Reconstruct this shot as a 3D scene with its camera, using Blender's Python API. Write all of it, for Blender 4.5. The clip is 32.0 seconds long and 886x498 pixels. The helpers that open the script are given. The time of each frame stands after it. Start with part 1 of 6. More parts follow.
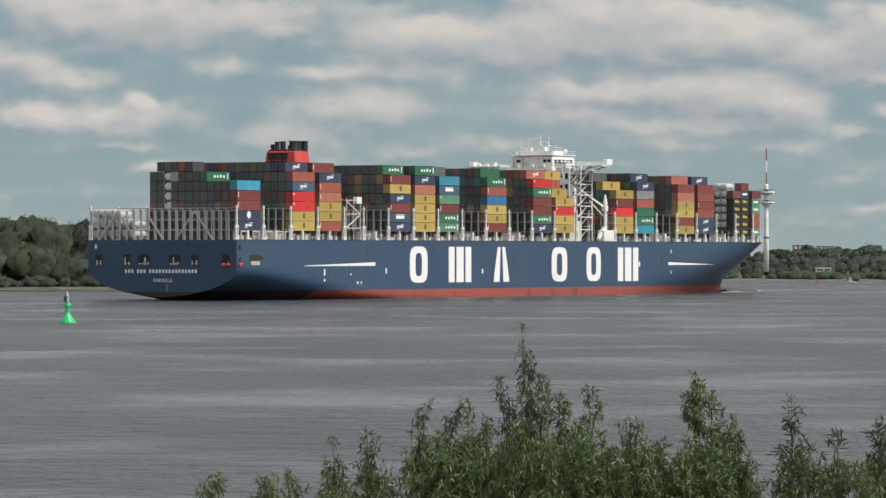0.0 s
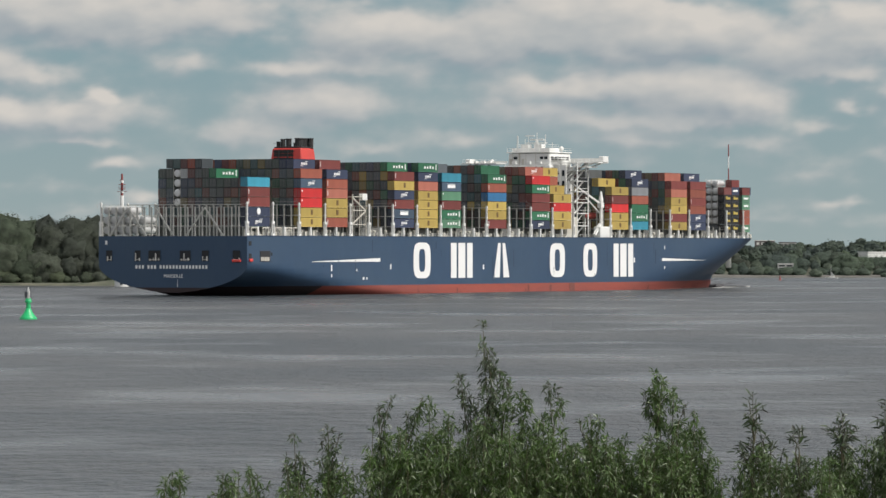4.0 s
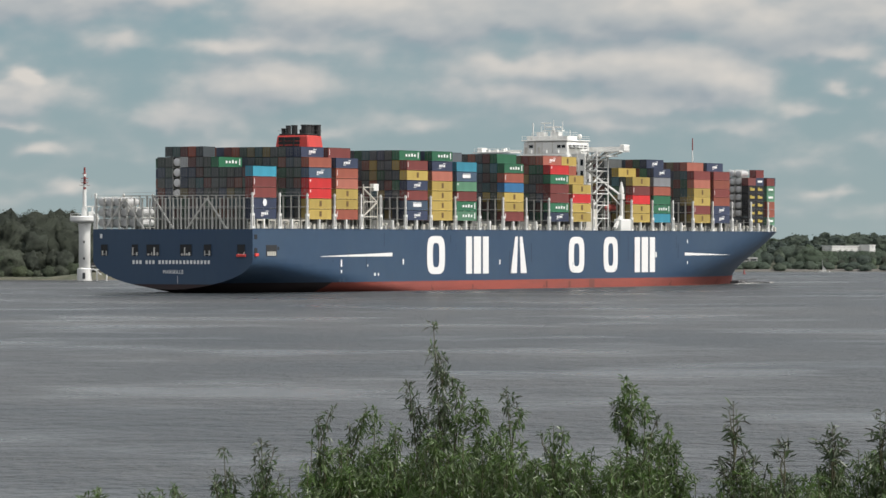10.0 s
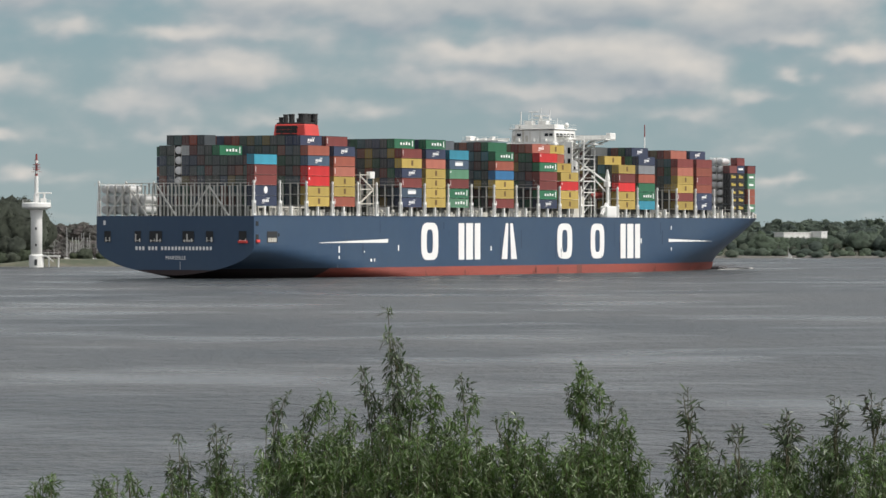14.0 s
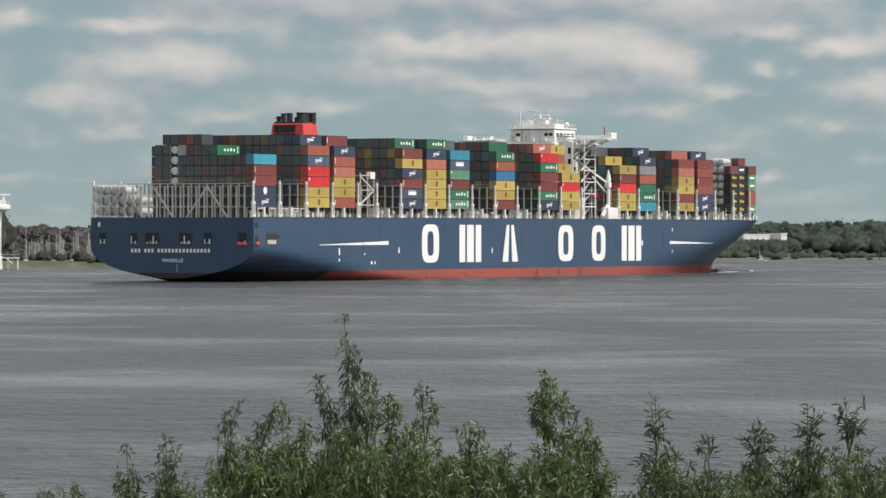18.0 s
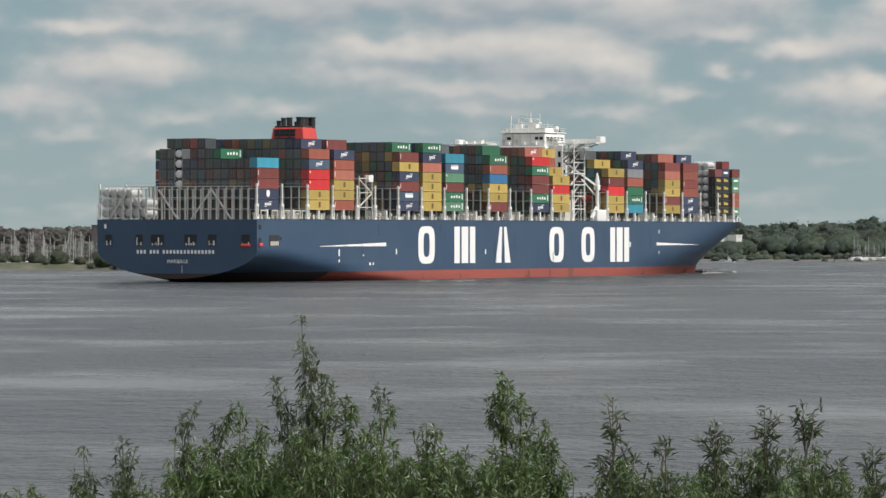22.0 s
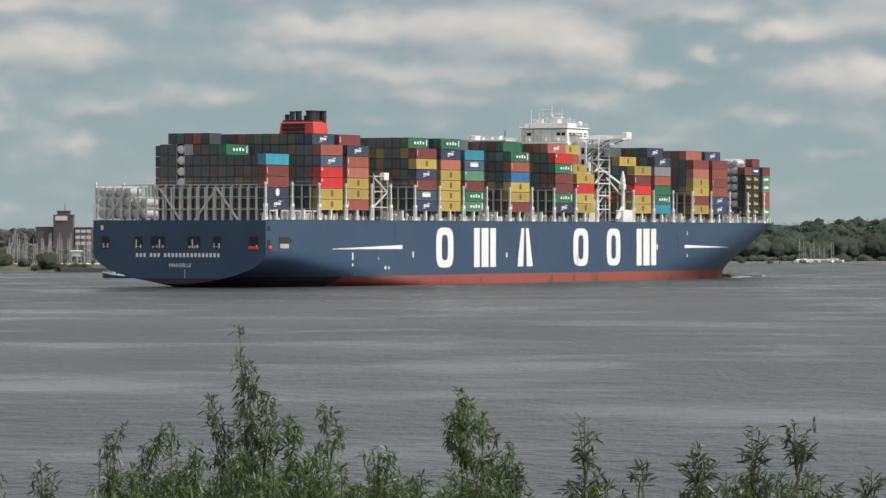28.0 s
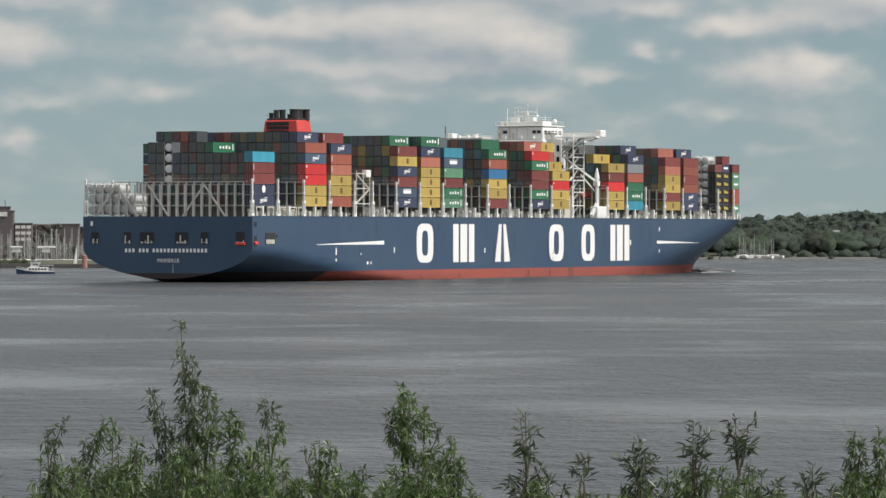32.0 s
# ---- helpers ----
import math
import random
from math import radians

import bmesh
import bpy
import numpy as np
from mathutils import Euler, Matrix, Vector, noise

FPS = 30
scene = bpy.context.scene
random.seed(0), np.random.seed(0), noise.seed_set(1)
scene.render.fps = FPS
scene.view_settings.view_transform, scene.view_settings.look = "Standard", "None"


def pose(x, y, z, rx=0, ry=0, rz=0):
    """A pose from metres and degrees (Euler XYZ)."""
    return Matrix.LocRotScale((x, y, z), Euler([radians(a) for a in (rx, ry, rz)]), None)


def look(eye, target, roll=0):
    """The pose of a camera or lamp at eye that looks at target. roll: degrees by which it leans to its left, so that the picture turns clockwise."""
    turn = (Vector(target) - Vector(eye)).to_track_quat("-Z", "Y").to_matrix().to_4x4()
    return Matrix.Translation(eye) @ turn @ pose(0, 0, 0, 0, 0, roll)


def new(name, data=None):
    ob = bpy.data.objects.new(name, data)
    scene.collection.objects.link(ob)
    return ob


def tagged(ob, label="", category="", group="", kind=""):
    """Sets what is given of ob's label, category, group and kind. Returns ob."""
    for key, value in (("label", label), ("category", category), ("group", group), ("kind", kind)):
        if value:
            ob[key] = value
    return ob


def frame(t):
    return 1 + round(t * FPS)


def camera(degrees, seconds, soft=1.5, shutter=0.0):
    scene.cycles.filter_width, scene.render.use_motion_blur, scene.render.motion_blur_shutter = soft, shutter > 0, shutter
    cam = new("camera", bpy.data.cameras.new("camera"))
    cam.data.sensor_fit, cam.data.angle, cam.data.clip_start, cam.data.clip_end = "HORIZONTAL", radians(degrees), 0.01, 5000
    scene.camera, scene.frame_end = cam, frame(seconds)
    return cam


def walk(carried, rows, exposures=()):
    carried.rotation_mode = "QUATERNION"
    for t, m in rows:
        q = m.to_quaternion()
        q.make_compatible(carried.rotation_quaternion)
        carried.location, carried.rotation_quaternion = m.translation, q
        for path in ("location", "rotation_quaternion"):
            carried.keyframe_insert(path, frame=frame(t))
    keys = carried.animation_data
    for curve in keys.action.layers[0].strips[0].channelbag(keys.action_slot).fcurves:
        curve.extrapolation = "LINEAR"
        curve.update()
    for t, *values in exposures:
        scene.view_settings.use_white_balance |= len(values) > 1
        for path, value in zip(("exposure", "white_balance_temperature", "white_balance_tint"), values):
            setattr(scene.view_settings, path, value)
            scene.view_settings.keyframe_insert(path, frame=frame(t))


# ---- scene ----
# camera on the river bank: seconds, metres forward, turn to the right and tilt in degrees, sway in metres to the right and up
PATH = [
    (0, -4.55, -1.8364, 0.0685, -0.050, -0.014), (0.5, -4.55, -1.7787, 0.1128, -0.052, -0.013), (1, -4.55, -1.6920, 0.1683, -0.051, -0.007),
    (1.5, -4.55, -1.5995, 0.1685, -0.046, -0.006), (2, -4.55, -1.5101, 0.1136, -0.043, -0.008), (2.5, -4.55, -1.4363, 0.0583, -0.043, -0.002),
    (3, -4.55, -1.3744, 0.0275, -0.043, -0.005), (3.5, -4.55, -1.3405, 0.0278, -0.045, -0.004), (5.5, -3.73, -1.4350, -0.0893, -0.013, -0.000),
    (6, -2.53, -1.4669, -0.1114, -0.006, 0.003), (6.5, -1.62, -1.5451, -0.0627, -0.004, 0.012), (7, -1.10, -1.4907, -0.0822, 0.001, 0.000),
    (7.5, -0.88, -1.4299, -0.1153, -0.000, -0.004), (8, -0.88, -1.3254, -0.1226, -0.011, -0.007), (8.5, -0.88, -1.1973, -0.1218, -0.006, -0.003),
    (9, -0.88, -1.0890, -0.0770, 0.000, -0.005), (9.5, -0.88, -0.9994, -0.0545, 0.004, -0.006), (10, -0.88, -0.8884, -0.0611, 0.002, -0.005),
    (10.5, -0.88, -0.7821, -0.0774, -0.002, -0.006), (11, -0.88, -0.7175, -0.1046, -0.006, -0.008), (11.5, -0.88, -0.6438, -0.1612, -0.013, -0.007),
    (12, -0.88, -0.5622, -0.2164, -0.020, -0.010), (12.5, -0.88, -0.4980, -0.2599, -0.021, -0.009), (13, -0.88, -0.4258, -0.2477, -0.022, -0.009),
    (13.5, -0.88, -0.3605, -0.2050, -0.021, -0.010), (14, -0.88, -0.2740, -0.2340, -0.016, -0.010), (14.5, -0.88, -0.2034, -0.2559, -0.022, -0.010),
    (16.5, -0.88, 0.0355, -0.1539, -0.009, -0.011), (17, -0.88, 0.1305, -0.1413, -0.001, -0.010), (17.5, 0.10, 0.1951, -0.1839, -0.001, -0.007),
    (18, 0.34, 0.2426, -0.2101, -0.012, -0.004), (18.5, 0.34, 0.2162, -0.2480, -0.014, -0.002), (19, 0.34, 0.2916, -0.2415, -0.011, -0.003),
    (19.5, 0.34, 0.3935, -0.2402, -0.013, -0.004), (20, 0.34, 0.5109, -0.2394, -0.009, -0.005), (20.5, 0.34, 0.6351, -0.2275, -0.014, -0.006),
    (21, 0.34, 0.7414, -0.1923, -0.016, -0.003), (21.5, 0.34, 0.7664, -0.1917, -0.020, -0.003), (22, 0.34, 0.8176, -0.1889, -0.025, -0.002),
    (22.5, 0.34, 0.8910, -0.1780, -0.024, -0.006), (23, 0.34, 0.9521, -0.2001, -0.020, -0.004), (23.5, 0.34, 1.0028, -0.1937, -0.025, -0.002),
    (24, 0.34, 1.0211, -0.1759, -0.029, -0.006), (24.5, 0.34, 1.0957, -0.1868, -0.029, -0.004), (25, 0.34, 1.1950, -0.1860, -0.024, -0.002),
    (25.5, 0.34, 1.2650, -0.1391, -0.019, -0.002), (27.5, 3.42, 1.5025, -0.1202, -0.034, -0.002), (28, 3.42, 1.5235, -0.1645, -0.034, -0.002),
    (28.5, 3.42, 1.5813, -0.2246, -0.037, -0.008), (29, 3.42, 1.7309, -0.2386, -0.035, -0.007), (29.5, 3.42, 1.8554, -0.2379, -0.033, -0.008),
    (30, 3.42, 1.9349, -0.2421, -0.034, -0.006), (30.5, 3.42, 2.0265, -0.2631, -0.034, -0.008), (31, 3.42, 2.1468, -0.2748, -0.031, -0.009),
    (31.5, 3.42, 2.2401, -0.2573, -0.036, -0.008), (32, 3.42, 2.2890, -0.2178, -0.040, -0.009),
]
EYE = 13.57
cam = camera(11.354, 32.0)
walk(cam, [(t, pose(dx, y, EYE + dz, 90 + tilt, 0, -turn)) for t, y, turn, tilt, dx, dz in PATH], exposures=[(0, 0.27), (5, 0.27), (8, 0.32), (16, 0.36), (32, 0.35)])

# ---- world, sun ----
SUN_AZ, SUN_EL = radians(114), radians(52)      # clockwise from +y
world = bpy.data.worlds.new("sky")
scene.world = world
world.use_nodes = True
wn = world.node_tree.nodes
wl = world.node_tree.links
bg = wn["Background"]
tex = wn.new("ShaderNodeTexSky")
tex.sky_type, tex.sun_disc = "NISHITA", False
tex.sun_elevation, tex.sun_rotation = SUN_EL, SUN_AZ
tex.dust_density, tex.air_density = 3.0, 1.0
hsv = wn.new("ShaderNodeHueSaturation")
hsv.inputs["Saturation"].default_value = 0.22
wl.new(tex.outputs[0], hsv.inputs["Color"])
wl.new(hsv.outputs[0], bg.inputs[0])
bg.inputs[1].default_value = 0.150
sun_data = bpy.data.lights.new("sun", "SUN")
sun_data.energy, sun_data.angle, sun_data.color = 2.35, radians(0.6), (1.0, 0.95, 0.89)
sun = new("sun", sun_data)
SUN_DIR = Vector((math.sin(SUN_AZ) * math.cos(SUN_EL), math.cos(SUN_AZ) * math.cos(SUN_EL), math.sin(SUN_EL)))
sun.matrix_world = look(SUN_DIR * 900, (0, 0, 0))


# ---- helpers of this place ----
def empty(name, m=None, **tags):
    ob = new(name)
    if m is not None:
        ob.matrix_basis = m
    return tagged(ob, **tags)


def mesh_of(name, bm, *mats):
    me = bpy.data.meshes.new(name)
    bm.to_mesh(me)
    bm.free()
    for m in mats:
        me.materials.append(m)
    return me


def part(name, bm, mat, parent, label="", m=None):
    """One mesh object under a thing or a part; bm may be a ready mesh."""
    me = bm if isinstance(bm, bpy.types.Mesh) else mesh_of(name, bm, mat)
    ob = new(name, me)
    ob.parent = parent
    if m is not None:
        ob.matrix_basis = m
    return tagged(ob, label=label)


def solid(name, bm, mat, m=None, **tags):
    ob = new(name, bm if isinstance(bm, bpy.types.Mesh) else mesh_of(name, bm, mat))
    if m is not None:
        ob.matrix_basis = m
    return tagged(ob, **tags)


def add_box(bm, x0, x1, y0, y1, z0, z1, bevel=0.0):
    r = bmesh.ops.create_cube(bm, size=1, matrix=Matrix.Translation(((x0 + x1) / 2, (y0 + y1) / 2, (z0 + z1) / 2)) @ Matrix.Diagonal((x1 - x0, y1 - y0, z1 - z0, 1)))
    if bevel:
        es = list({e for v in r["verts"] for e in v.link_edges})
        bmesh.ops.bevel(bm, geom=es, offset=bevel, segments=1, affect="EDGES")
    return bm


def box(x0, x1, y0, y1, z0, z1, bevel=0.0):
    return add_box(bmesh.new(), x0, x1, y0, y1, z0, z1, bevel)


def add_bar(bm, a, b, w, n=4):
    """A straight bar from a to b, w thick."""
    a, b = Vector(a), Vector(b)
    d = b - a
    q = d.to_track_quat("Z", "Y").to_matrix().to_4x4()
    bmesh.ops.create_cone(bm, cap_ends=True, segments=n, radius1=w / 2, radius2=w / 2, depth=d.length, matrix=Matrix.Translation((a + b) / 2) @ q @ pose(0, 0, 0, 0, 0, 45))
    return bm


def bar(a, b, w, n=4):
    return add_bar(bmesh.new(), a, b, w, n)


def add_lathe(bm, prof, n=16, m=None):
    """Turn a profile of (radius, z) about the z axis."""
    m = m or Matrix()
    rings = []
    for r, z in prof:
        rings.append([bm.verts.new(m @ Vector((r * math.cos(2 * math.pi * i / n), r * math.sin(2 * math.pi * i / n), z))) for i in range(n)])
    for a, b in zip(rings, rings[1:]):
        for i in range(n):
            bm.faces.new((a[i], a[(i + 1) % n], b[(i + 1) % n], b[i]))
    bm.faces.new(rings[0][::-1])
    bm.faces.new(rings[-1])
    return bm


def lathe(prof, n=16):
    return add_lathe(bmesh.new(), prof, n)


def smooth(me):
    for p in me.polygons:
        p.use_smooth = True
    return me


# ---- materials ----
def paint(name, color, rough=0.5, grain=0.12, scale=0.6, dirt=0.25, streak=(1, 1, 1), metal=0.0, bump=0.0, dirt_color=None, coords="Object"):
    """Surface with two scales of variation: broad stains and fine grain."""
    mat = bpy.data.materials.new(name)
    mat.use_nodes = True
    nt = mat.node_tree
    b = nt.nodes["Principled BSDF"]
    tc = nt.nodes.new("ShaderNodeTexCoord")
    mp = nt.nodes.new("ShaderNodeMapping")
    mp.inputs["Scale"].default_value = streak
    nt.links.new(tc.outputs[coords], mp.inputs[0])
    n1 = nt.nodes.new("ShaderNodeTexNoise")
    n1.inputs["Scale"].default_value, n1.inputs["Detail"].default_value = scale, 6
    n2 = nt.nodes.new("ShaderNodeTexNoise")
    n2.inputs["Scale"].default_value, n2.inputs["Detail"].default_value = scale * 12, 4
    nt.links.new(mp.outputs[0], n1.inputs["Vector"])
    nt.links.new(mp.outputs[0], n2.inputs["Vector"])
    r1 = nt.nodes.new("ShaderNodeMapRange")
    r1.inputs["From Min"].default_value, r1.inputs["From Max"].default_value = 0.42, 0.75
    r1.inputs["To Max"].default_value = dirt
    nt.links.new(n1.outputs["Fac"], r1.inputs["Value"])
    mx = nt.nodes.new("ShaderNodeMix")
    mx.data_type = "RGBA"
    mx.inputs["A"].default_value = (*color, 1)
    mx.inputs["B"].default_value = (*(dirt_color or [c * 0.45 + 0.02 for c in color]), 1)
    nt.links.new(r1.outputs[0], mx.inputs["Factor"])
    r2 = nt.nodes.new("ShaderNodeMapRange")
    r2.inputs["To Min"].default_value, r2.inputs["To Max"].default_value = 1 - grain, 1 + grain
    nt.links.new(n2.outputs["Fac"], r2.inputs["Value"])
    mul = nt.nodes.new("ShaderNodeVectorMath")
    mul.operation = "SCALE"
    nt.links.new(mx.outputs["Result"], mul.inputs[0])
    nt.links.new(r2.outputs[0], mul.inputs["Scale"])
    nt.links.new(mul.outputs[0], b.inputs["Base Color"])
    b.inputs["Roughness"].default_value, b.inputs["Metallic"].default_value = rough, metal
    if bump:
        bp = nt.nodes.new("ShaderNodeBump")
        bp.inputs["Strength"].default_value, bp.inputs["Distance"].default_value = bump, 0.1
        nt.links.new(n2.outputs["Fac"], bp.inputs["Height"])
        nt.links.new(bp.outputs[0], b.inputs["Normal"])
    return mat


HULL = paint("hull_blue", (0.023, 0.053, 0.102), 0.42, 0.08, 0.07, 0.40, (0.6, 1, 0.5), dirt_color=(0.052, 0.085, 0.122))
BOOT = paint("boot_red", (0.27, 0.060, 0.042), 0.6, 0.15, 0.08, 0.6, (0.4, 1, 2), dirt_color=(0.13, 0.05, 0.045))
# boot paint, wet and darkened: the shade under the stern is in the colour
SHADEBOOT = paint("shaded_boot", (0.030, 0.017, 0.018), 0.75, 0.2, 0.3, 0.5, dirt_color=(0.018, 0.018, 0.018))
DECK = paint("deck_green", (0.10, 0.13, 0.12), 0.7, 0.15, 0.3, 0.4)
WHITE = paint("white_paint", (0.68, 0.68, 0.65), 0.45, 0.04, 0.25, 0.18, dirt_color=(0.55, 0.53, 0.47))
LETTER = paint("letter_white", (0.72, 0.72, 0.70), 0.5, 0.04, 0.12, 0.15, dirt_color=(0.6, 0.6, 0.56))
COAMING = paint("coaming_grey", (0.12, 0.12, 0.11), 0.7, 0.15, 0.4, 0.4)
CREAM = paint("cream_steel", (0.50, 0.48, 0.42), 0.55, 0.1, 0.5, 0.35, dirt_color=(0.24, 0.20, 0.15))
FRAME = paint("lashing_grey", (0.52, 0.51, 0.47), 0.6, 0.1, 0.5, 0.4, dirt_color=(0.16, 0.14, 0.12))
# near black, painted for the shaded inside of the mooring openings
DARK = paint("opening_shade", (0.018, 0.020, 0.022), 0.8, 0.2, 0.5, 0.2)
FUNNEL = paint("funnel_red", (0.50, 0.045, 0.035), 0.5, 0.06, 0.2, 0.3)
SOOT = paint("soot_black", (0.020, 0.019, 0.019), 0.75, 0.2, 0.4, 0.3)
ORANGE = paint("safety_orange", (0.60, 0.055, 0.045), 0.5, 0.06, 0.4, 0.2)
GLASS = paint("window_glass", (0.015, 0.020, 0.024), 0.12, 0.1, 0.5, 0.1)
TANK = paint("tank_steel", (0.56, 0.56, 0.55), 0.40, 0.08, 0.7, 0.35, metal=0.15)
YELLOW = paint("yellow_panel", (0.44, 0.34, 0.07), 0.6, 0.2, 1.5, 0.5, dirt_color=(0.16, 0.12, 0.05))
MARK = paint("marking_white", (0.78, 0.78, 0.76), 0.5, 0.05, 0.8, 0.15)
MARKD = paint("marking_brown", (0.13, 0.075, 0.025), 0.6, 0.1, 0.8, 0.2)
CONCRETE = paint("tower_white", (0.70, 0.70, 0.67), 0.6, 0.06, 0.12, 0.3, dirt_color=(0.45, 0.44, 0.41))
REDP = paint("mast_red", (0.22, 0.040, 0.036), 0.5, 0.06, 0.3, 0.2)
GREENB = paint("buoy_green", (0.010, 0.40, 0.13), 0.4, 0.06, 0.8, 0.2)
STEELD = paint("steel_dark", (0.05, 0.055, 0.06), 0.5, 0.1, 0.5, 0.3, metal=0.4)
# far brick and far window greyed, with distance haze put into the colour
BRICKM = paint("far_brick", (0.105, 0.082, 0.084), 0.8, 0.15, 0.3, 0.3)
PLASTER = paint("far_plaster", (0.55, 0.54, 0.51), 0.7, 0.06, 0.15, 0.25)
FARWIN = paint("far_window", (0.075, 0.072, 0.075), 0.5, 0.1, 0.5, 0.1)
ROOF = paint("far_roof", (0.10, 0.085, 0.08), 0.8, 0.12, 0.4, 0.3)
SAND = paint("shore_sand", (0.105, 0.098, 0.084), 0.9, 0.25, 0.15, 0.6, dirt_color=(0.052, 0.055, 0.040))
GRASS = paint("shore_grass", (0.050, 0.060, 0.034), 0.9, 0.35, 0.12, 0.9, dirt_color=(0.150, 0.134, 0.096), bump=0.5)
SOIL = paint("bank_soil", (0.09, 0.085, 0.05), 0.95, 0.25, 0.3, 0.6, dirt_color=(0.06, 0.08, 0.03), bump=0.4)
BARK = paint("bark", (0.07, 0.055, 0.04), 0.9, 0.25, 2.0, 0.4)
STEM = paint("shoot_bark", (0.075, 0.070, 0.035), 0.8, 0.2, 8.0, 0.4)


def object_paint(name, rough=0.5):
    """Box paint: the colour is each object's own, with rust and fading over it."""
    mat = paint(name, (0.5, 0.5, 0.5), rough, 0.10, 0.35, 0.35, (1, 1, 0.5))
    nt = mat.node_tree
    info = nt.nodes.new("ShaderNodeObjectInfo")
    mx = next(n for n in nt.nodes if n.bl_idname == "ShaderNodeMix")
    dark = nt.nodes.new("ShaderNodeVectorMath")
    dark.operation = "MULTIPLY"
    dark.inputs[1].default_value = (0.62, 0.55, 0.5)
    val = nt.nodes.new("ShaderNodeMapRange")
    val.inputs["To Min"].default_value, val.inputs["To Max"].default_value = 0.82, 1.15
    nt.links.new(info.outputs["Random"], val.inputs["Value"])
    sc = nt.nodes.new("ShaderNodeVectorMath")
    sc.operation = "SCALE"
    nt.links.new(info.outputs["Color"], sc.inputs[0])
    nt.links.new(val.outputs[0], sc.inputs["Scale"])
    nt.links.new(sc.outputs[0], dark.inputs[0])
    nt.links.new(sc.outputs[0], mx.inputs["A"])
    nt.links.new(dark.outputs[0], mx.inputs["B"])
    return mat


BOXPAINT = object_paint("container_paint", 0.55)


def ramp_paint(name, source, colors, rough=0.8, trans=0.0, grain_scale=0.4, grain=0.35):
    """Colour picked from a row of colours by a random value of the object or of each loose piece."""
    mat = bpy.data.materials.new(name)
    mat.use_nodes = True
    nt = mat.node_tree
    b = nt.nodes["Principled BSDF"]
    if source == "island":
        src = nt.nodes.new("ShaderNodeNewGeometry").outputs["Random Per Island"]
    else:
        src = nt.nodes.new("ShaderNodeObjectInfo").outputs["Random"]
    cr = nt.nodes.new("ShaderNodeValToRGB")
    cr.color_ramp.interpolation = "CONSTANT" if source == "island" and trans == 0 else "LINEAR"
    while len(cr.color_ramp.elements) < len(colors):
        cr.color_ramp.elements.new(0.5)
    for i, (e, c) in enumerate(zip(cr.color_ramp.elements, colors)):
        e.position, e.color = i / len(colors), (*c, 1)
    nt.links.new(src, cr.inputs[0])
    tc = nt.nodes.new("ShaderNodeTexCoord")
    n = nt.nodes.new("ShaderNodeTexNoise")
    n.inputs["Scale"].default_value, n.inputs["Detail"].default_value = grain_scale, 5
    nt.links.new(tc.outputs["Object"], n.inputs["Vector"])
    r = nt.nodes.new("ShaderNodeMapRange")
    r.inputs["From Min"].default_value, r.inputs["From Max"].default_value = 0.3, 0.7
    r.inputs["To Min"].default_value, r.inputs["To Max"].default_value = 1 - grain, 1 + grain
    nt.links.new(n.outputs["Fac"], r.inputs["Value"])
    sc = nt.nodes.new("ShaderNodeVectorMath")
    sc.operation = "SCALE"
    nt.links.new(cr.outputs[0], sc.inputs[0])
    nt.links.new(r.outputs[0], sc.inputs["Scale"])
    nt.links.new(sc.outputs[0], b.inputs["Base Color"])
    b.inputs["Roughness"].default_value = rough
    if trans:
        tr = nt.nodes.new("ShaderNodeBsdfTranslucent")
        mix = nt.nodes.new("ShaderNodeMixShader")
        mix.inputs[0].default_value = trans
        nt.links.new(sc.outputs[0], tr.inputs[0])
        nt.links.new(b.outputs[0], mix.inputs[1])
        nt.links.new(tr.outputs[0], mix.inputs[2])
        nt.links.new(mix.outputs[0], nt.nodes["Material Output"].inputs[0])
    return mat


CARGO = ramp_paint("stacked_cargo", "island", [(0.125, 0.046, 0.038), (0.040, 0.052, 0.080), (0.150, 0.060, 0.042), (0.060, 0.066, 0.070), (0.040, 0.085, 0.058), (0.155, 0.120, 0.052), (0.056, 0.072, 0.088), (0.100, 0.040, 0.038)], 0.6)
LEAF = ramp_paint("willow_leaf", "island", [(0.071, 0.126, 0.032), (0.101, 0.170, 0.045), (0.082, 0.143, 0.036), (0.193, 0.237, 0.134), (0.056, 0.099, 0.030)], 0.40, 0.40, 3.0, 0.2)
LEAFMID = ramp_paint("mid_willow_leaf", "island", [(0.056, 0.099, 0.032), (0.084, 0.140, 0.043), (0.067, 0.114, 0.036), (0.172, 0.209, 0.123), (0.053, 0.080, 0.032)], 0.40, 0.36, 3.0, 0.2)
LEAFDARK = ramp_paint("dark_willow_leaf", "island", [(0.045, 0.075, 0.034), (0.072, 0.115, 0.043), (0.054, 0.088, 0.038), (0.158, 0.186, 0.124), (0.061, 0.063, 0.043)], 0.40, 0.32, 3.0, 0.2)
LEAFLONG = ramp_paint("long_willow_leaf", "island", [(0.036, 0.056, 0.029), (0.061, 0.093, 0.038), (0.043, 0.066, 0.034), (0.124, 0.147, 0.104), (0.054, 0.053, 0.041)], 0.40, 0.30, 3.0, 0.2)
# the next three crown colours are greyed and paled: distance haze painted in
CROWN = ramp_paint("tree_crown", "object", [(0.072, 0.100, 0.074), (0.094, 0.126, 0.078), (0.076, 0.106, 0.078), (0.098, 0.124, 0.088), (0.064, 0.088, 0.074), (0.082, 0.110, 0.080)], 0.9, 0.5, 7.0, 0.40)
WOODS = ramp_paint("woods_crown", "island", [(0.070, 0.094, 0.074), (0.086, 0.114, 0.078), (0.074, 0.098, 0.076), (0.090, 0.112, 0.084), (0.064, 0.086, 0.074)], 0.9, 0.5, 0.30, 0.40)
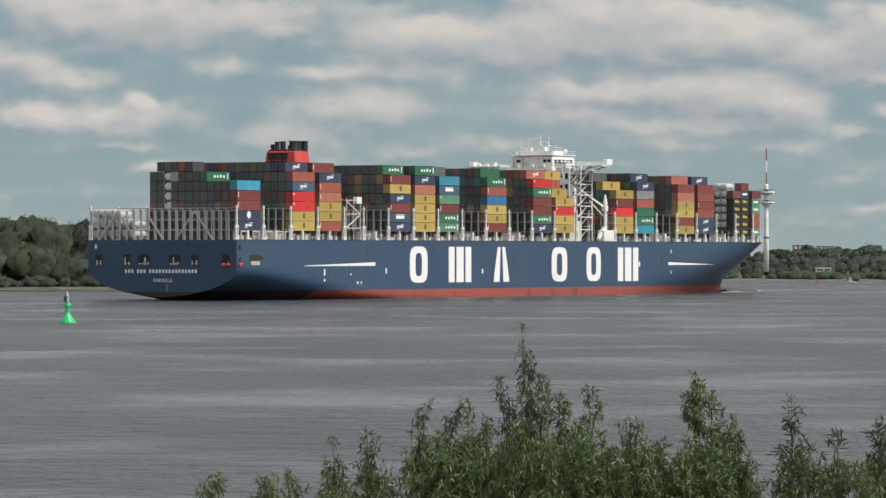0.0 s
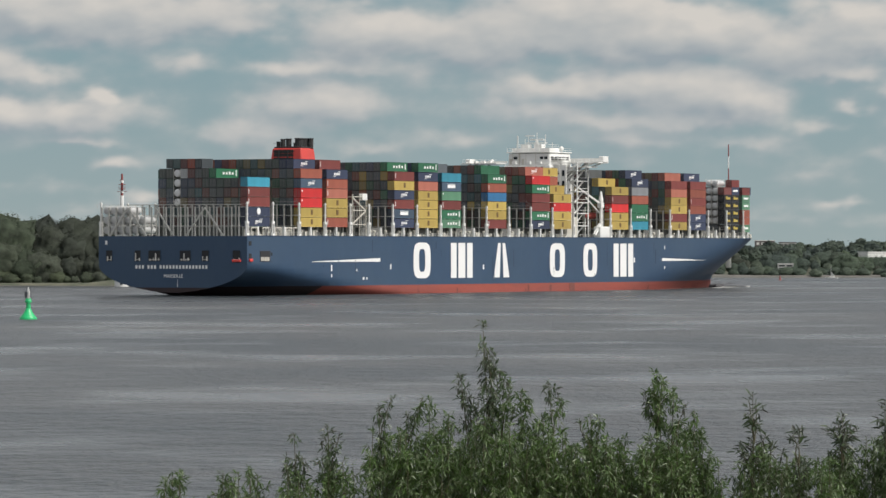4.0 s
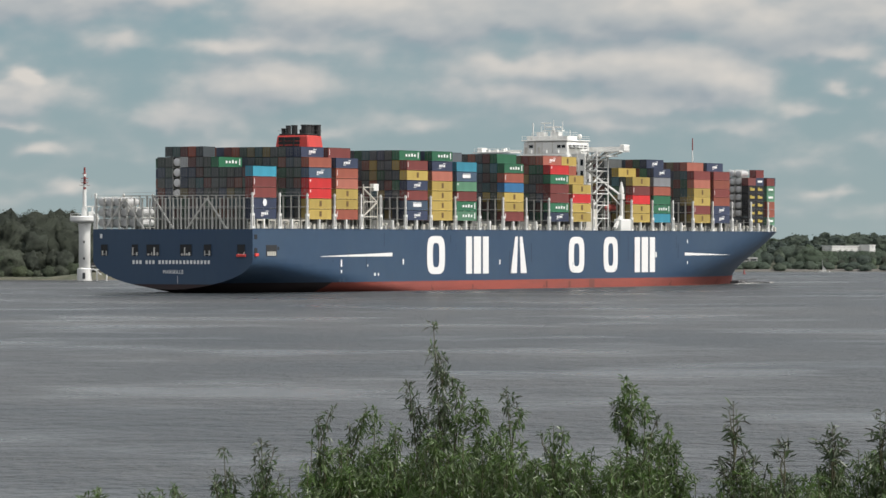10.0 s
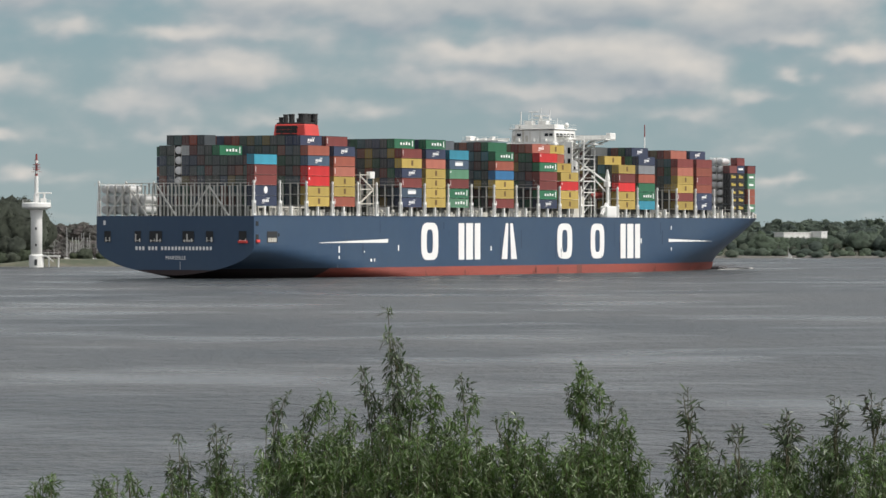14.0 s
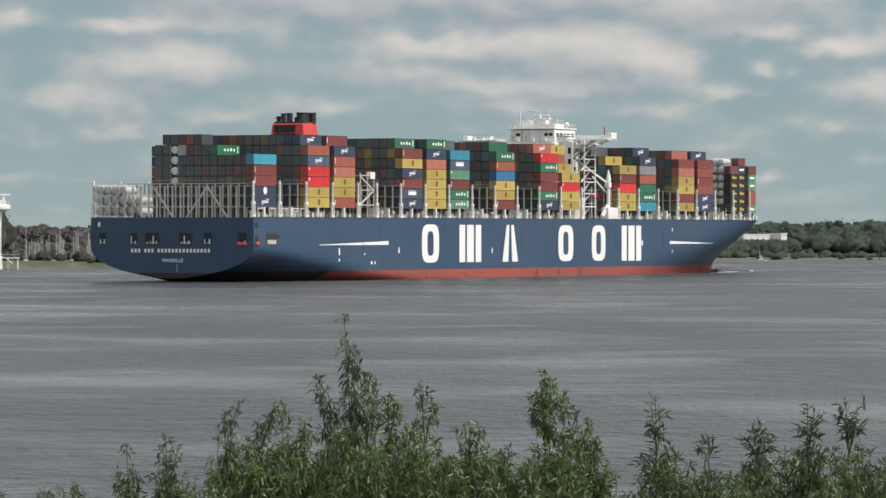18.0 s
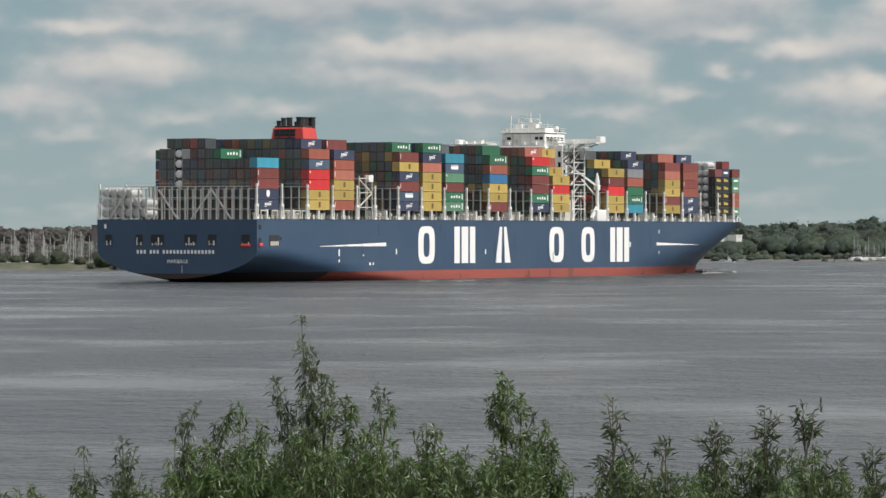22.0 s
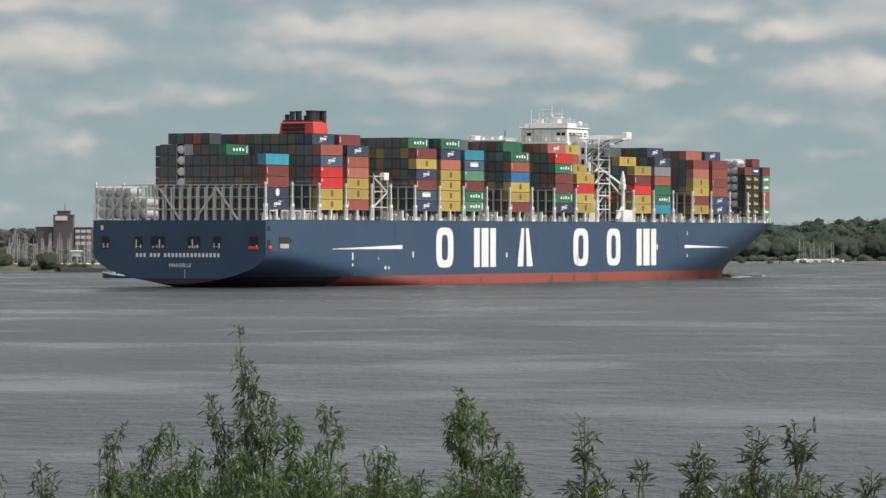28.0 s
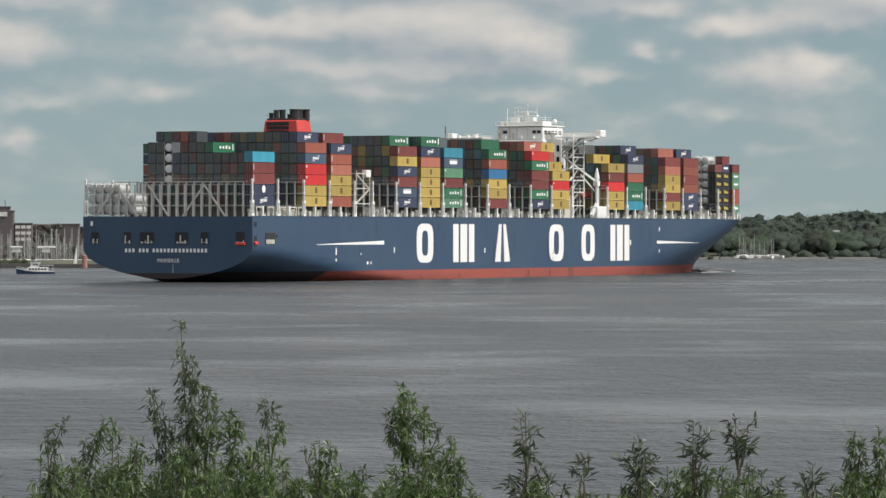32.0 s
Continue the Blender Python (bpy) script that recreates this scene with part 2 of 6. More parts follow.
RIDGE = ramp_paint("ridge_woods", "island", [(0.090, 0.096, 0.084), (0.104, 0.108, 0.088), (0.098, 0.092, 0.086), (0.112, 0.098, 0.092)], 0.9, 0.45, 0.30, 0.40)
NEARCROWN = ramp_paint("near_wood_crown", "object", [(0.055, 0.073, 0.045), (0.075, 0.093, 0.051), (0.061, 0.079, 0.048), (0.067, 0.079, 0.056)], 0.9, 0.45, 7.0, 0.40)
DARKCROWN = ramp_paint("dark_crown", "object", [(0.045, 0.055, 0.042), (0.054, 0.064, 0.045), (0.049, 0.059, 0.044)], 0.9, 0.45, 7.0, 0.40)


def water_material():
    mat = bpy.data.materials.new("river_water")
    mat.use_nodes = True
    nt = mat.node_tree
    b = nt.nodes["Principled BSDF"]
    tc = nt.nodes.new("ShaderNodeTexCoord")

    def noise_at(scale, detail, stretch):
        mp = nt.nodes.new("ShaderNodeMapping")
        mp.inputs["Scale"].default_value = stretch
        nt.links.new(tc.outputs["Object"], mp.inputs[0])
        n = nt.nodes.new("ShaderNodeTexNoise")
        n.inputs["Scale"].default_value, n.inputs["Detail"].default_value, n.inputs["Roughness"].default_value = scale, detail, 0.6
        nt.links.new(mp.outputs[0], n.inputs["Vector"])
        return n.outputs["Fac"]

    ripple = noise_at(0.60, 5, (2.0, 1, 1))
    chop = noise_at(0.16, 4, (1.6, 1, 1))
    slick = noise_at(0.017, 2.5, (1.25, 1.0, 1))
    broad = noise_at(0.009, 3, (0.9, 1.0, 1))
    s = nt.nodes.new("ShaderNodeMapRange")
    s.inputs["From Min"].default_value, s.inputs["From Max"].default_value = 0.46, 0.72
    s.inputs["To Min"].default_value, s.inputs["To Max"].default_value = 1.0, 0.42
    nt.links.new(slick, s.inputs["Value"])
    add = nt.nodes.new("ShaderNodeMath")
    add.operation = "MULTIPLY_ADD"
    add.inputs[1].default_value = 2.5
    nt.links.new(chop, add.inputs[0])
    nt.links.new(ripple, add.inputs[2])
    bp = nt.nodes.new("ShaderNodeBump")
    bp.inputs["Distance"].default_value = 0.85
    nt.links.new(s.outputs[0], bp.inputs["Strength"])
    nt.links.new(add.outputs[0], bp.inputs["Height"])
    nt.links.new(bp.outputs[0], b.inputs["Normal"])
    # dark and bright sides of the ripples are painted into the base colour too
    cr = nt.nodes.new("ShaderNodeValToRGB")
    cr.color_ramp.elements[0].position, cr.color_ramp.elements[0].color = 0.25, (0.012, 0.020, 0.025, 1)
    cr.color_ramp.elements[1].position, cr.color_ramp.elements[1].color = 0.72, (0.074, 0.074, 0.070, 1)
    mixw = nt.nodes.new("ShaderNodeMath")
    mixw.operation = "MULTIPLY_ADD"
    mixw.inputs[1].default_value = 1.0
    sub = nt.nodes.new("ShaderNodeMath")
    sub.operation = "SUBTRACT"
    sub.inputs[1].default_value = 0.50
    nt.links.new(ripple, mixw.inputs[0])
    nt.links.new(broad, sub.inputs[0])
    nt.links.new(sub.outputs[0], mixw.inputs[2])
    nt.links.new(mixw.outputs[0], cr.inputs[0])
    nt.links.new(cr.outputs[0], b.inputs["Base Color"])
    rr = nt.nodes.new("ShaderNodeMapRange")
    rr.inputs["From Min"].default_value, rr.inputs["From Max"].default_value = 0.50, 0.66
    rr.inputs["To Min"].default_value, rr.inputs["To Max"].default_value = 0.36, 0.22
    nt.links.new(slick, rr.inputs["Value"])
    nt.links.new(rr.outputs[0], b.inputs["Roughness"])
    b.inputs["IOR"].default_value = 1.33
    b.inputs["Specular IOR Level"].default_value = 0.37
    return mat


WATER = water_material()
FOAM = paint("foam", (0.26, 0.26, 0.25), 0.8, 0.3, 1.5, 0.6, dirt_color=(0.12, 0.115, 0.105))

# ---- the setting: water, far banks, near bank, sky ----
def water():
    bm = bmesh.new()
    xs = [-4500, -1200, -400, 0, 400, 1200, 4500]
    ys = [24, 60, 200, 500, 900, 1400, 2200, 3200, 4900]
    grid = [[bm.verts.new((x, y, 0.3)) for y in ys] for x in xs]
    for i in range(len(xs) - 1):
        for j in range(len(ys) - 1):
            bm.faces.new((grid[i][j], grid[i + 1][j], grid[i + 1][j + 1], grid[i][j + 1]))
    solid("water", bm, WATER, label="wide grey-brown tidal river with faint ripples and slicks", category="river", kind="structure")


water()


def ease(v):
    v = min(1.0, max(0.0, v))
    return v * v * (3 - 2 * v)


def shore_y(x):
    return 1642 + (2150 - 1642) * ease((x + 40) / 110) + 6 * math.sin(x * 0.045) + 4 * math.sin(x * 0.013 + 1)


def land_z(x, y):
    d = y - shore_y(x)
    z = -2.5 + 3.9 * ease((d + 10) / 26)
    right = ease((x - 20) / 90)
    z += right * (9.0 * ease((d - 30) / 190) + 3.0 * math.sin(x * 0.021 + 0.4) * ease((d - 60) / 150))
    z += (1 - right) * 1.7 * ease((d - 6) / 14) * (1 - ease((d - 30) / 16)) * ease((x + 170) / 12)
    z += (1 - right) * (0.4 * ease((d - 20) / 60) + 8.5 * ease((d - 420) / 380))
    return z + 0.35 * noise.noise((x * 0.05, y * 0.05, 3))


def land():
    xs = list(range(-2400, -500, 190)) + list(range(-500, 620, 8)) + list(range(620, 2500, 190))
    offs = [-14, -8, -4, 0, 4, 8, 14, 22, 34, 50, 75, 110, 160, 230, 320, 430, 560, 800, 1200, 1800, 2600]
    bm = bmesh.new()
    grid = []
    for x in xs:
        y0 = shore_y(x)
        grid.append([bm.verts.new((x, y0 + o, land_z(x, y0 + o))) for o in offs])
    for i in range(len(xs) - 1):
        for j in range(len(offs) - 1):
            f = bm.faces.new((grid[i][j], grid[i + 1][j], grid[i + 1][j + 1], grid[i][j + 1]))
            f.smooth = True
            f.material_index = 0 if j < (5 if xs[i] < 20 else 8) else 1
    me = mesh_of("ground", bm, SAND, GRASS)
    solid("ground", me, None, label="far river bank of sand and grass rising to a low ridge", category="river bank", kind="structure")


land()


def near_bank():
    xs = [-300 + 12 * i for i in range(51)]
    ys = [-320, -120, -40, -12, 4, 12, 20, 28, 36, 46, 56, 66]
    zs = [14, 13, 12, 11.95, 11.9, 11.0, 9.9, 8.7, 7.2, 4.5, 1.6, -1.5]
    bm = bmesh.new()
    grid = [[bm.verts.new((x, y, z + 0.25 * noise.noise((x * 0.2, y * 0.2, 0)) * (y > 6))) for y, z in zip(ys, zs)] for x in xs]
    for i in range(len(xs) - 1):
        for j in range(len(ys) - 1):
            bm.faces.new((grid[i][j], grid[i + 1][j], grid[i + 1][j + 1], grid[i][j + 1])).smooth = True
    solid("near_bank", bm, SOIL, label="grassy earth bank sloping down to the river", category="river bank", kind="structure")


near_bank()

# the sky behind everything: a wide board with banks of cumulus, in units of its own (right, up) of 0.5485 m
U = 0.5485
CLOUDS = []


def cloud(x, y, rx, ry, w=1.0):
    """A bank at x, y (as seen from the bank, y down) with half sizes rx, ry and weight w."""
    CLOUDS.append((x - 934, 429 - y, rx * 1.18, ry * 1.15, w))


cloud(92, -28, 125, 55, 1.25)
cloud(-90, -28, 70, 50, 1.1)
cloud(-71, 93, 85, 24)
cloud(26, 171, 110, 30)
cloud(61, 135, 24, 16)
cloud(-126, 165, 40, 26)
cloud(38, 219, 70, 12, 0.6)
cloud(98, 259, 45, 14, 0.6)
cloud(340, 207, 95, 30, 0.75)
cloud(504, 147, 100, 34, 1.0)
cloud(479, 80, 105, 16, 0.9)
cloud(601, 14, 120, 46, 1.2)
cloud(298, -22, 150, 34, 0.8)
cloud(237, 74, 50, 22, 0.45)
cloud(594, 232, 60, 18, 0.5)
cloud(791, 36, 75, 42, 1.1)
cloud(930, -2, 112, 60, 1.3)
cloud(1102, 14, 100, 55, 1.35)
cloud(1222, 12, 85, 44, 1.1)
cloud(1413, 40, 112, 60, 1.25)
cloud(1555, 6, 80, 44, 1.2)
cloud(1210, 130, 112, 45, 1.3)
cloud(1324, 140, 52, 32, 1.1)
cloud(995, 116, 125, 20, 0.95)
cloud(899, 158, 100, 22, 0.8)
cloud(1134, 182, 160, 16, 0.8)
cloud(1517, 160, 28, 13, 0.8)
cloud(1451, 195, 40, 14, 0.6)
cloud(1083, 216, 110, 20, 0.55)
cloud(1731, 188, 75, 32, 1.0)
cloud(1783, 110, 80, 20, 0.9)
cloud(1629, 114, 50, 14, 0.8)
cloud(1500, 88, 60, 14, 0.8)
cloud(1637, 247, 60, 15, 0.5)
cloud(1500, 338, 45, 11, 0.5)
cloud(1700, 300, 60, 14, 0.4)
cloud(554, 292, 32, 22, 0.5)
cloud(1850, 60, 90, 40, 1.0)
cloud(1010, 255, 90, 16, 0.4)
cloud(1330, 225, 70, 14, 0.4)
cloud(760, 215, 90, 18, 0.4)
cloud(-160, 60, 60, 22, 0.6)
cloud(150, 330, 60, 14, 0.4)
cloud(420, 265, 70, 14, 0.4)


def sky_board():
    nx, nz = 560, 170
    x0, x1, z0, z1 = -1500.0, 1500.0, -40.0, 640.0
    du, dw = (x1 - x0) / (nx - 1), (z1 - z0) / (nz - 1)
    me = bpy.data.meshes.new("sky_backdrop")
    verts, faces = [], []
    depth = np.zeros((nz, nx))
    for j in range(nz):
        w = z0 + dw * j
        near = [c for c in CLOUDS if abs(w - c[1]) < 2.6 * c[3] + 20]
        # banks look flatter and narrower towards the horizon
        flat = 0.62 + 0.38 * ease(w / 380)
        for i in range(nx):
            u = x0 + du * i
            verts.append((u * U, 0, EYE + w * U))
            warp = noise.fractal((u / 70, w / 38, 1.3), 1.0, 2.0, 3)
            nu = u + 24 * warp
            nw = w + 12 * noise.fractal((u / 60, w / 36, 7.7), 1.0, 2.0, 3)
            d = 0.0
            for cx, cz, rx, ry, g in near:
                ex = (nu - cx) / rx
                if abs(ex) < 2.2:
                    ez = (nw - cz) / (ry * (1.0 if nw > cz else 0.75))
                    r2 = ex * ex + ez * ez
                    if r2 < 5:
                        d += g * math.exp(-1.1 * r2)
            d = 1.15 * d / (1 + 0.35 * d)
            d += 0.32 * noise.fractal((u / 200 + 3.0, w / (62 * flat), 4.1), 1.0, 2.0, 3)
            d += 0.17 * noise.fractal((u / 66, w / (36 * flat), 9.4), 1.1, 2.0, 4)
            depth[j, i] = d + 0.16 + 0.10 * ease((w - 150) / 260)
    # lit edges face up and to the right, shaded bases down and to the left
    def moved(a, b):
        return np.roll(np.roll(depth, -b, 0), -a, 1)
    lit = (depth - moved(3, 5)) * 1.0 + (depth - moved(6, 10)) * 0.75
    lit[-10:, :] = 0.0
    for j in range(nz - 1):
        for i in range(nx - 1):
            a = j * nx + i
            faces.append((a, a + 1, a + nx + 1, a + nx))
    me.from_pydata(verts, [], faces)
    for name, vals in (("cover", depth), ("tone", lit)):
        at = me.attributes.new(name, "FLOAT", "POINT")
        at.data.foreach_set("value", vals.ravel().astype(np.float32))
    mat = bpy.data.materials.new("sky_with_cumulus")
    mat.use_nodes = True
    nt = mat.node_tree
    nt.nodes.remove(nt.nodes["Principled BSDF"])
    em = nt.nodes.new("ShaderNodeEmission")
    tc = nt.nodes.new("ShaderNodeTexCoord")
    sep = nt.nodes.new("ShaderNodeSeparateXYZ")
    nt.links.new(tc.outputs["Object"], sep.inputs[0])
    base = nt.nodes.new("ShaderNodeValToRGB")
    hgt = nt.nodes.new("ShaderNodeMapRange")
    hgt.inputs["From Max"].default_value = 300 * U * 1.6
    nt.links.new(sep.outputs["Z"], hgt.inputs["Value"])
    nt.links.new(hgt.outputs[0], base.inputs[0])
    base.color_ramp.elements[0].color = (0.268, 0.325, 0.328, 1)
    base.color_ramp.elements[1].color = (0.192, 0.285, 0.318, 1)
    mp = nt.nodes.new("ShaderNodeMapping")
    mp.inputs["Scale"].default_value = (1, 1, 2.0)
    nt.links.new(tc.outputs["Object"], mp.inputs[0])
    n = nt.nodes.new("ShaderNodeTexNoise")
    n.inputs["Scale"].default_value, n.inputs["Detail"].default_value, n.inputs["Roughness"].default_value = 0.026, 6, 0.55
    nt.links.new(mp.outputs[0], n.inputs["Vector"])
    cov = nt.nodes.new("ShaderNodeAttribute")
    cov.attribute_name = "cover"
    ton = nt.nodes.new("ShaderNodeAttribute")
    ton.attribute_name = "tone"

    def madd(a, k, b):
        m = nt.nodes.new("ShaderNodeMath")
        m.operation = "MULTIPLY_ADD"
        nt.links.new(a, m.inputs[0])
        m.inputs[1].default_value = k
        nt.links.new(b, m.inputs[2])
        return m.outputs[0]

    rng = nt.nodes.new("ShaderNodeMapRange")
    rng.interpolation_type = "SMOOTHSTEP"
    rng.inputs["From Min"].default_value, rng.inputs["From Max"].default_value = 0.22, 1.08
    nt.links.new(madd(n.outputs["Fac"], 0.36, cov.outputs["Fac"]), rng.inputs["Value"])
    cr = nt.nodes.new("ShaderNodeValToRGB")
    cr.color_ramp.elements[0].position, cr.color_ramp.elements[0].color = 0.16, (0.262, 0.302, 0.332, 1)
    cr.color_ramp.elements[1].position, cr.color_ramp.elements[1].color = 0.94, (0.530, 0.505, 0.470, 1)
    e = cr.color_ramp.elements.new(0.52)
    e.color = (0.372, 0.388, 0.392, 1)
    t1 = nt.nodes.new("ShaderNodeMath")
    t1.operation = "MULTIPLY_ADD"
    nt.links.new(ton.outputs["Fac"], t1.inputs[0])
    t1.inputs[1].default_value, t1.inputs[2].default_value = 0.34, 0.43
    nt.links.new(madd(n.outputs["Fac"], 0.22, t1.outputs[0]), cr.inputs[0])
    mx = nt.nodes.new("ShaderNodeMix")
    mx.data_type = "RGBA"
    nt.links.new(rng.outputs[0], mx.inputs["Factor"])
    nt.links.new(base.outputs[0], mx.inputs["A"])
    nt.links.new(cr.outputs[0], mx.inputs["B"])
    nt.links.new(mx.outputs["Result"], em.inputs[0])
    nt.links.new(em.outputs[0], nt.nodes["Material Output"].inputs[0])
    me.materials.append(mat)
    smooth(me)
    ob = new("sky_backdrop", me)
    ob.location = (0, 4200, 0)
    return tagged(ob, label="pale blue-grey sky with banks of cumulus cloud", category="sky", kind="structure")


sky_backdrop = sky_board()

# ---- the container ship: x forward from the transom, y to port, z up from the water ----
ship = empty("container_ship", label="huge dark blue container ship with red waterline, loaded high with containers", category="ship")
ZD, HALF, BASE, TIER = 17.66, 25.6, 20.5, 2.87


def stem_x(z):
    return 355.5 + 8.0 * (max(0.0, z) / 18) ** 1.2


def half_breadth(x, z):
    zz = max(0.0, z)
    stem = stem_x(z)
    run = 120 - 52 * zz / ZD
    p = 1.8 + 4.2 * (zz / ZD) ** 1.6
    u = min(1.0, max(0.0, (x - stem + run) / run))
    b = HALF * (1 - u ** p)
    if x < 85:
        zf = 9.6 * (1 - x / 85) ** 1.2
        zl = 1.2 - 4.5 * min(1.0, x / 30)
        if z < zf:
            k = min(1.0, (zf - z) / (zf - zl))
            b = min(b, HALF * max(0.0, 1 - k ** (2.1 - 0.75 * min(1.0, x / 12))) ** 0.62)
    return max(0.0, b)


def hull_shell(name, levels, mat, label, start=0, end=365):
    xs = [x for x in [0, 2, 5, 9, 14, 20, 27, 35, 44, 54, 65, 78, 90, 130, 180, 225, 245, 260, 272, 283, 293, 302, 310, 318, 325, 331, 336, 340, 344, 348, 352, 355, 358, 360, 362, 363.5, 364.5, 365] if start <= x <= end]
    verts, faces = [], []
    for side in (-1, 1):
        base = len(verts)
        for x in xs:
            for z in levels:
                px = max(min(x, stem_x(z)), 6.7 * max(0.0, 1.2 - z))
                verts.append((px, side * half_breadth(px, z), z))
        n = len(levels)
        for i in range(len(xs) - 1):
            for j in range(n - 1):
                a = base + i * n + j
                q = (a, a + n, a + n + 1, a + 1)
                faces.append(q if side < 0 else q[::-1])
    me = bpy.data.meshes.new(name)
    me.from_pydata(verts, [], faces)
    me.materials.append(mat)
    smooth(me)
    return part(name, me, mat, ship, label)


hull_shell("hull_side", [3.0, 4.2, 5.5, 7, 8.5, 10, 12, 14, 16, ZD], HULL, "dark blue painted steel hull")
hull_shell("boot_topping", [-4, -2, -0.6, 0, 0.8, 1.6, 2.3, 3.0], BOOT, "weathered red waterline band", 44)
# aft stretch in darker paint, standing in for the shade under the counter
hull_shell("boot_topping", [-4, -2, -0.6, 0, 0.8, 1.6, 2.3, 3.0], SHADEBOOT, "dark wet foot of the hull under the stern, shade painted in", 0, 44)


def transom():
    # the foot of the stern gets its shade from the darker paint
    for lo, hi, mat, label in ((1.2, 2.7, SHADEBOOT, "dark wet paint at the foot of the stern, shade painted in"), (2.7, ZD, HULL, "broad dark blue flat stern")):
        zs = [lo + (hi - lo) * i / 60 for i in range(61)]
        bm = bmesh.new()
        ring = [bm.verts.new((0, -half_breadth(0, z), z)) for z in zs] + [bm.verts.new((0, half_breadth(0, z), z)) for z in reversed(zs) if half_breadth(0, z) > 0.01]
        bm.faces.new(ring[::-1])
        part("transom", bm, mat, ship, label)
    bm = bmesh.new()
    xs = [0, 60, 150, 250, 280, 300, 315, 328, 338, 346, 353, 357, 360.5, 363.2]
    a = [bm.verts.new((x, -half_breadth(x, ZD) + 0.01, ZD - 0.02)) for x in xs]
    b = [bm.verts.new((x, half_breadth(x, ZD) - 0.01, ZD - 0.02)) for x in xs]
    for i in range(len(xs) - 1):
        bm.faces.new((a[i], a[i + 1], b[i + 1], b[i]))
    part("deck", bm, DECK, ship, "dark green weather deck")
    bm = bmesh.new()
    for x0, x1 in zip(xs, xs[1:]):
        for s in (-1, 1):
            add_bar(bm, (x0, s * half_breadth(x0, ZD), ZD + 0.05), (x1, s * half_breadth(x1, ZD), ZD + 0.05), 0.3)
    part("gunwale", bm, HULL, ship)


transom()


def on_side(x, z, out=0.07):
    return Vector((x, -half_breadth(x, z) - out, z))


def side_patch(name, mat, xs, lo, hi, label="", parent=None):
    """A patch on the starboard side between two height curves."""
    bm = bmesh.new()
    a = [bm.verts.new(on_side(x, lo(x))) for x in xs]
    b = [bm.verts.new(on_side(x, hi(x))) for x in xs]
    for i in range(len(xs) - 1):
        bm.faces.new((a[i], a[i + 1], b[i + 1], b[i]))
    return part(name, bm, mat, parent or ship, label)


def spread(a, b, n):
    return [a + (b - a) * i / n for i in range(n + 1)]


# tapering white stripes
side_patch("stripe", LETTER, spread(36, 76, 14), lambda x: 10.12, lambda x: 10.25 + 0.95 * (x - 36) / 40, "white tapering stripe")
side_patch("stripe", LETTER, spread(266.0, 301.5, 14), lambda x: 9.95 + 0.1 * (x - 266) / 35.5, lambda x: 10.12 + 0.80 * (301.5 - x) / 35.5, "white tapering stripe")


def ring_sign(x0, x1, z0, z1, t):
    """A rounded upright ring of white paint."""
    bm = bmesh.new()
    n = 24
    cx, cz, rx, rz = (x0 + x1) / 2, (z0 + z1) / 2, (x1 - x0) / 2, (z1 - z0) / 2
    inner, outer = [], []
    for i in range(n):
        a = 2 * math.pi * i / n
        c, s = math.cos(a), math.sin(a)
        k = 1 / (abs(c) ** 4 + abs(s) ** 4) ** 0.25
        outer.append(bm.verts.new(on_side(cx + rx * c * k, cz + rz * s * k)))
        inner.append(bm.verts.new(on_side(cx + (rx - t) * c * k, cz + (rz - 2.0) * s * k)))
    for i in range(n):
        j = (i + 1) % n
        bm.faces.new((outer[i], outer[j], inner[j], inner[i]))
    part("hull_sign", bm, LETTER, ship, "white painted block sign")


def slab_sign(x0, x1, z0, z1, cuts, lean=0.0):
    """Upright white blocks, side by side, leaning together at the top."""
    bm = bmesh.new()
    cx = (x0 + x1) / 2
    for a, b in cuts:
        xa, xb = x0 + (x1 - x0) * a, x0 + (x1 - x0) * b
        ta, tb = (cx + (xa - cx) * (1 - lean)), (cx + (xb - cx) * (1 - lean))
        bm.faces.new([bm.verts.new(on_side(x, z)) for x, z in ((xa, z0), (xb, z0), (tb, z1), (ta, z1))])
    part("hull_sign", bm, LETTER, ship, "white painted block sign")


ring_sign(96.2, 106.8, 4.95, 15.95, 3.4)
slab_sign(119.6, 133.5, 4.95, 15.85, ((0, 0.26), (0.34, 0.66), (0.74, 1)))
slab_sign(147.3, 157.6, 4.95, 15.85, ((0, 0.38), (0.62, 1)), 0.55)
ring_sign(185, 195.4, 4.85, 15.85, 3.4)
ring_sign(208.4, 218.2, 4.85, 15.85, 3.2)
slab_sign(230, 244.4, 4.75, 15.8, ((0, 0.26), (0.34, 0.66), (0.74, 1)))

# openings of the mooring decks: solid blocks painted dark as the shade within, with a pale frame, white rollers and red
# gear
port_rng = random.Random(12)


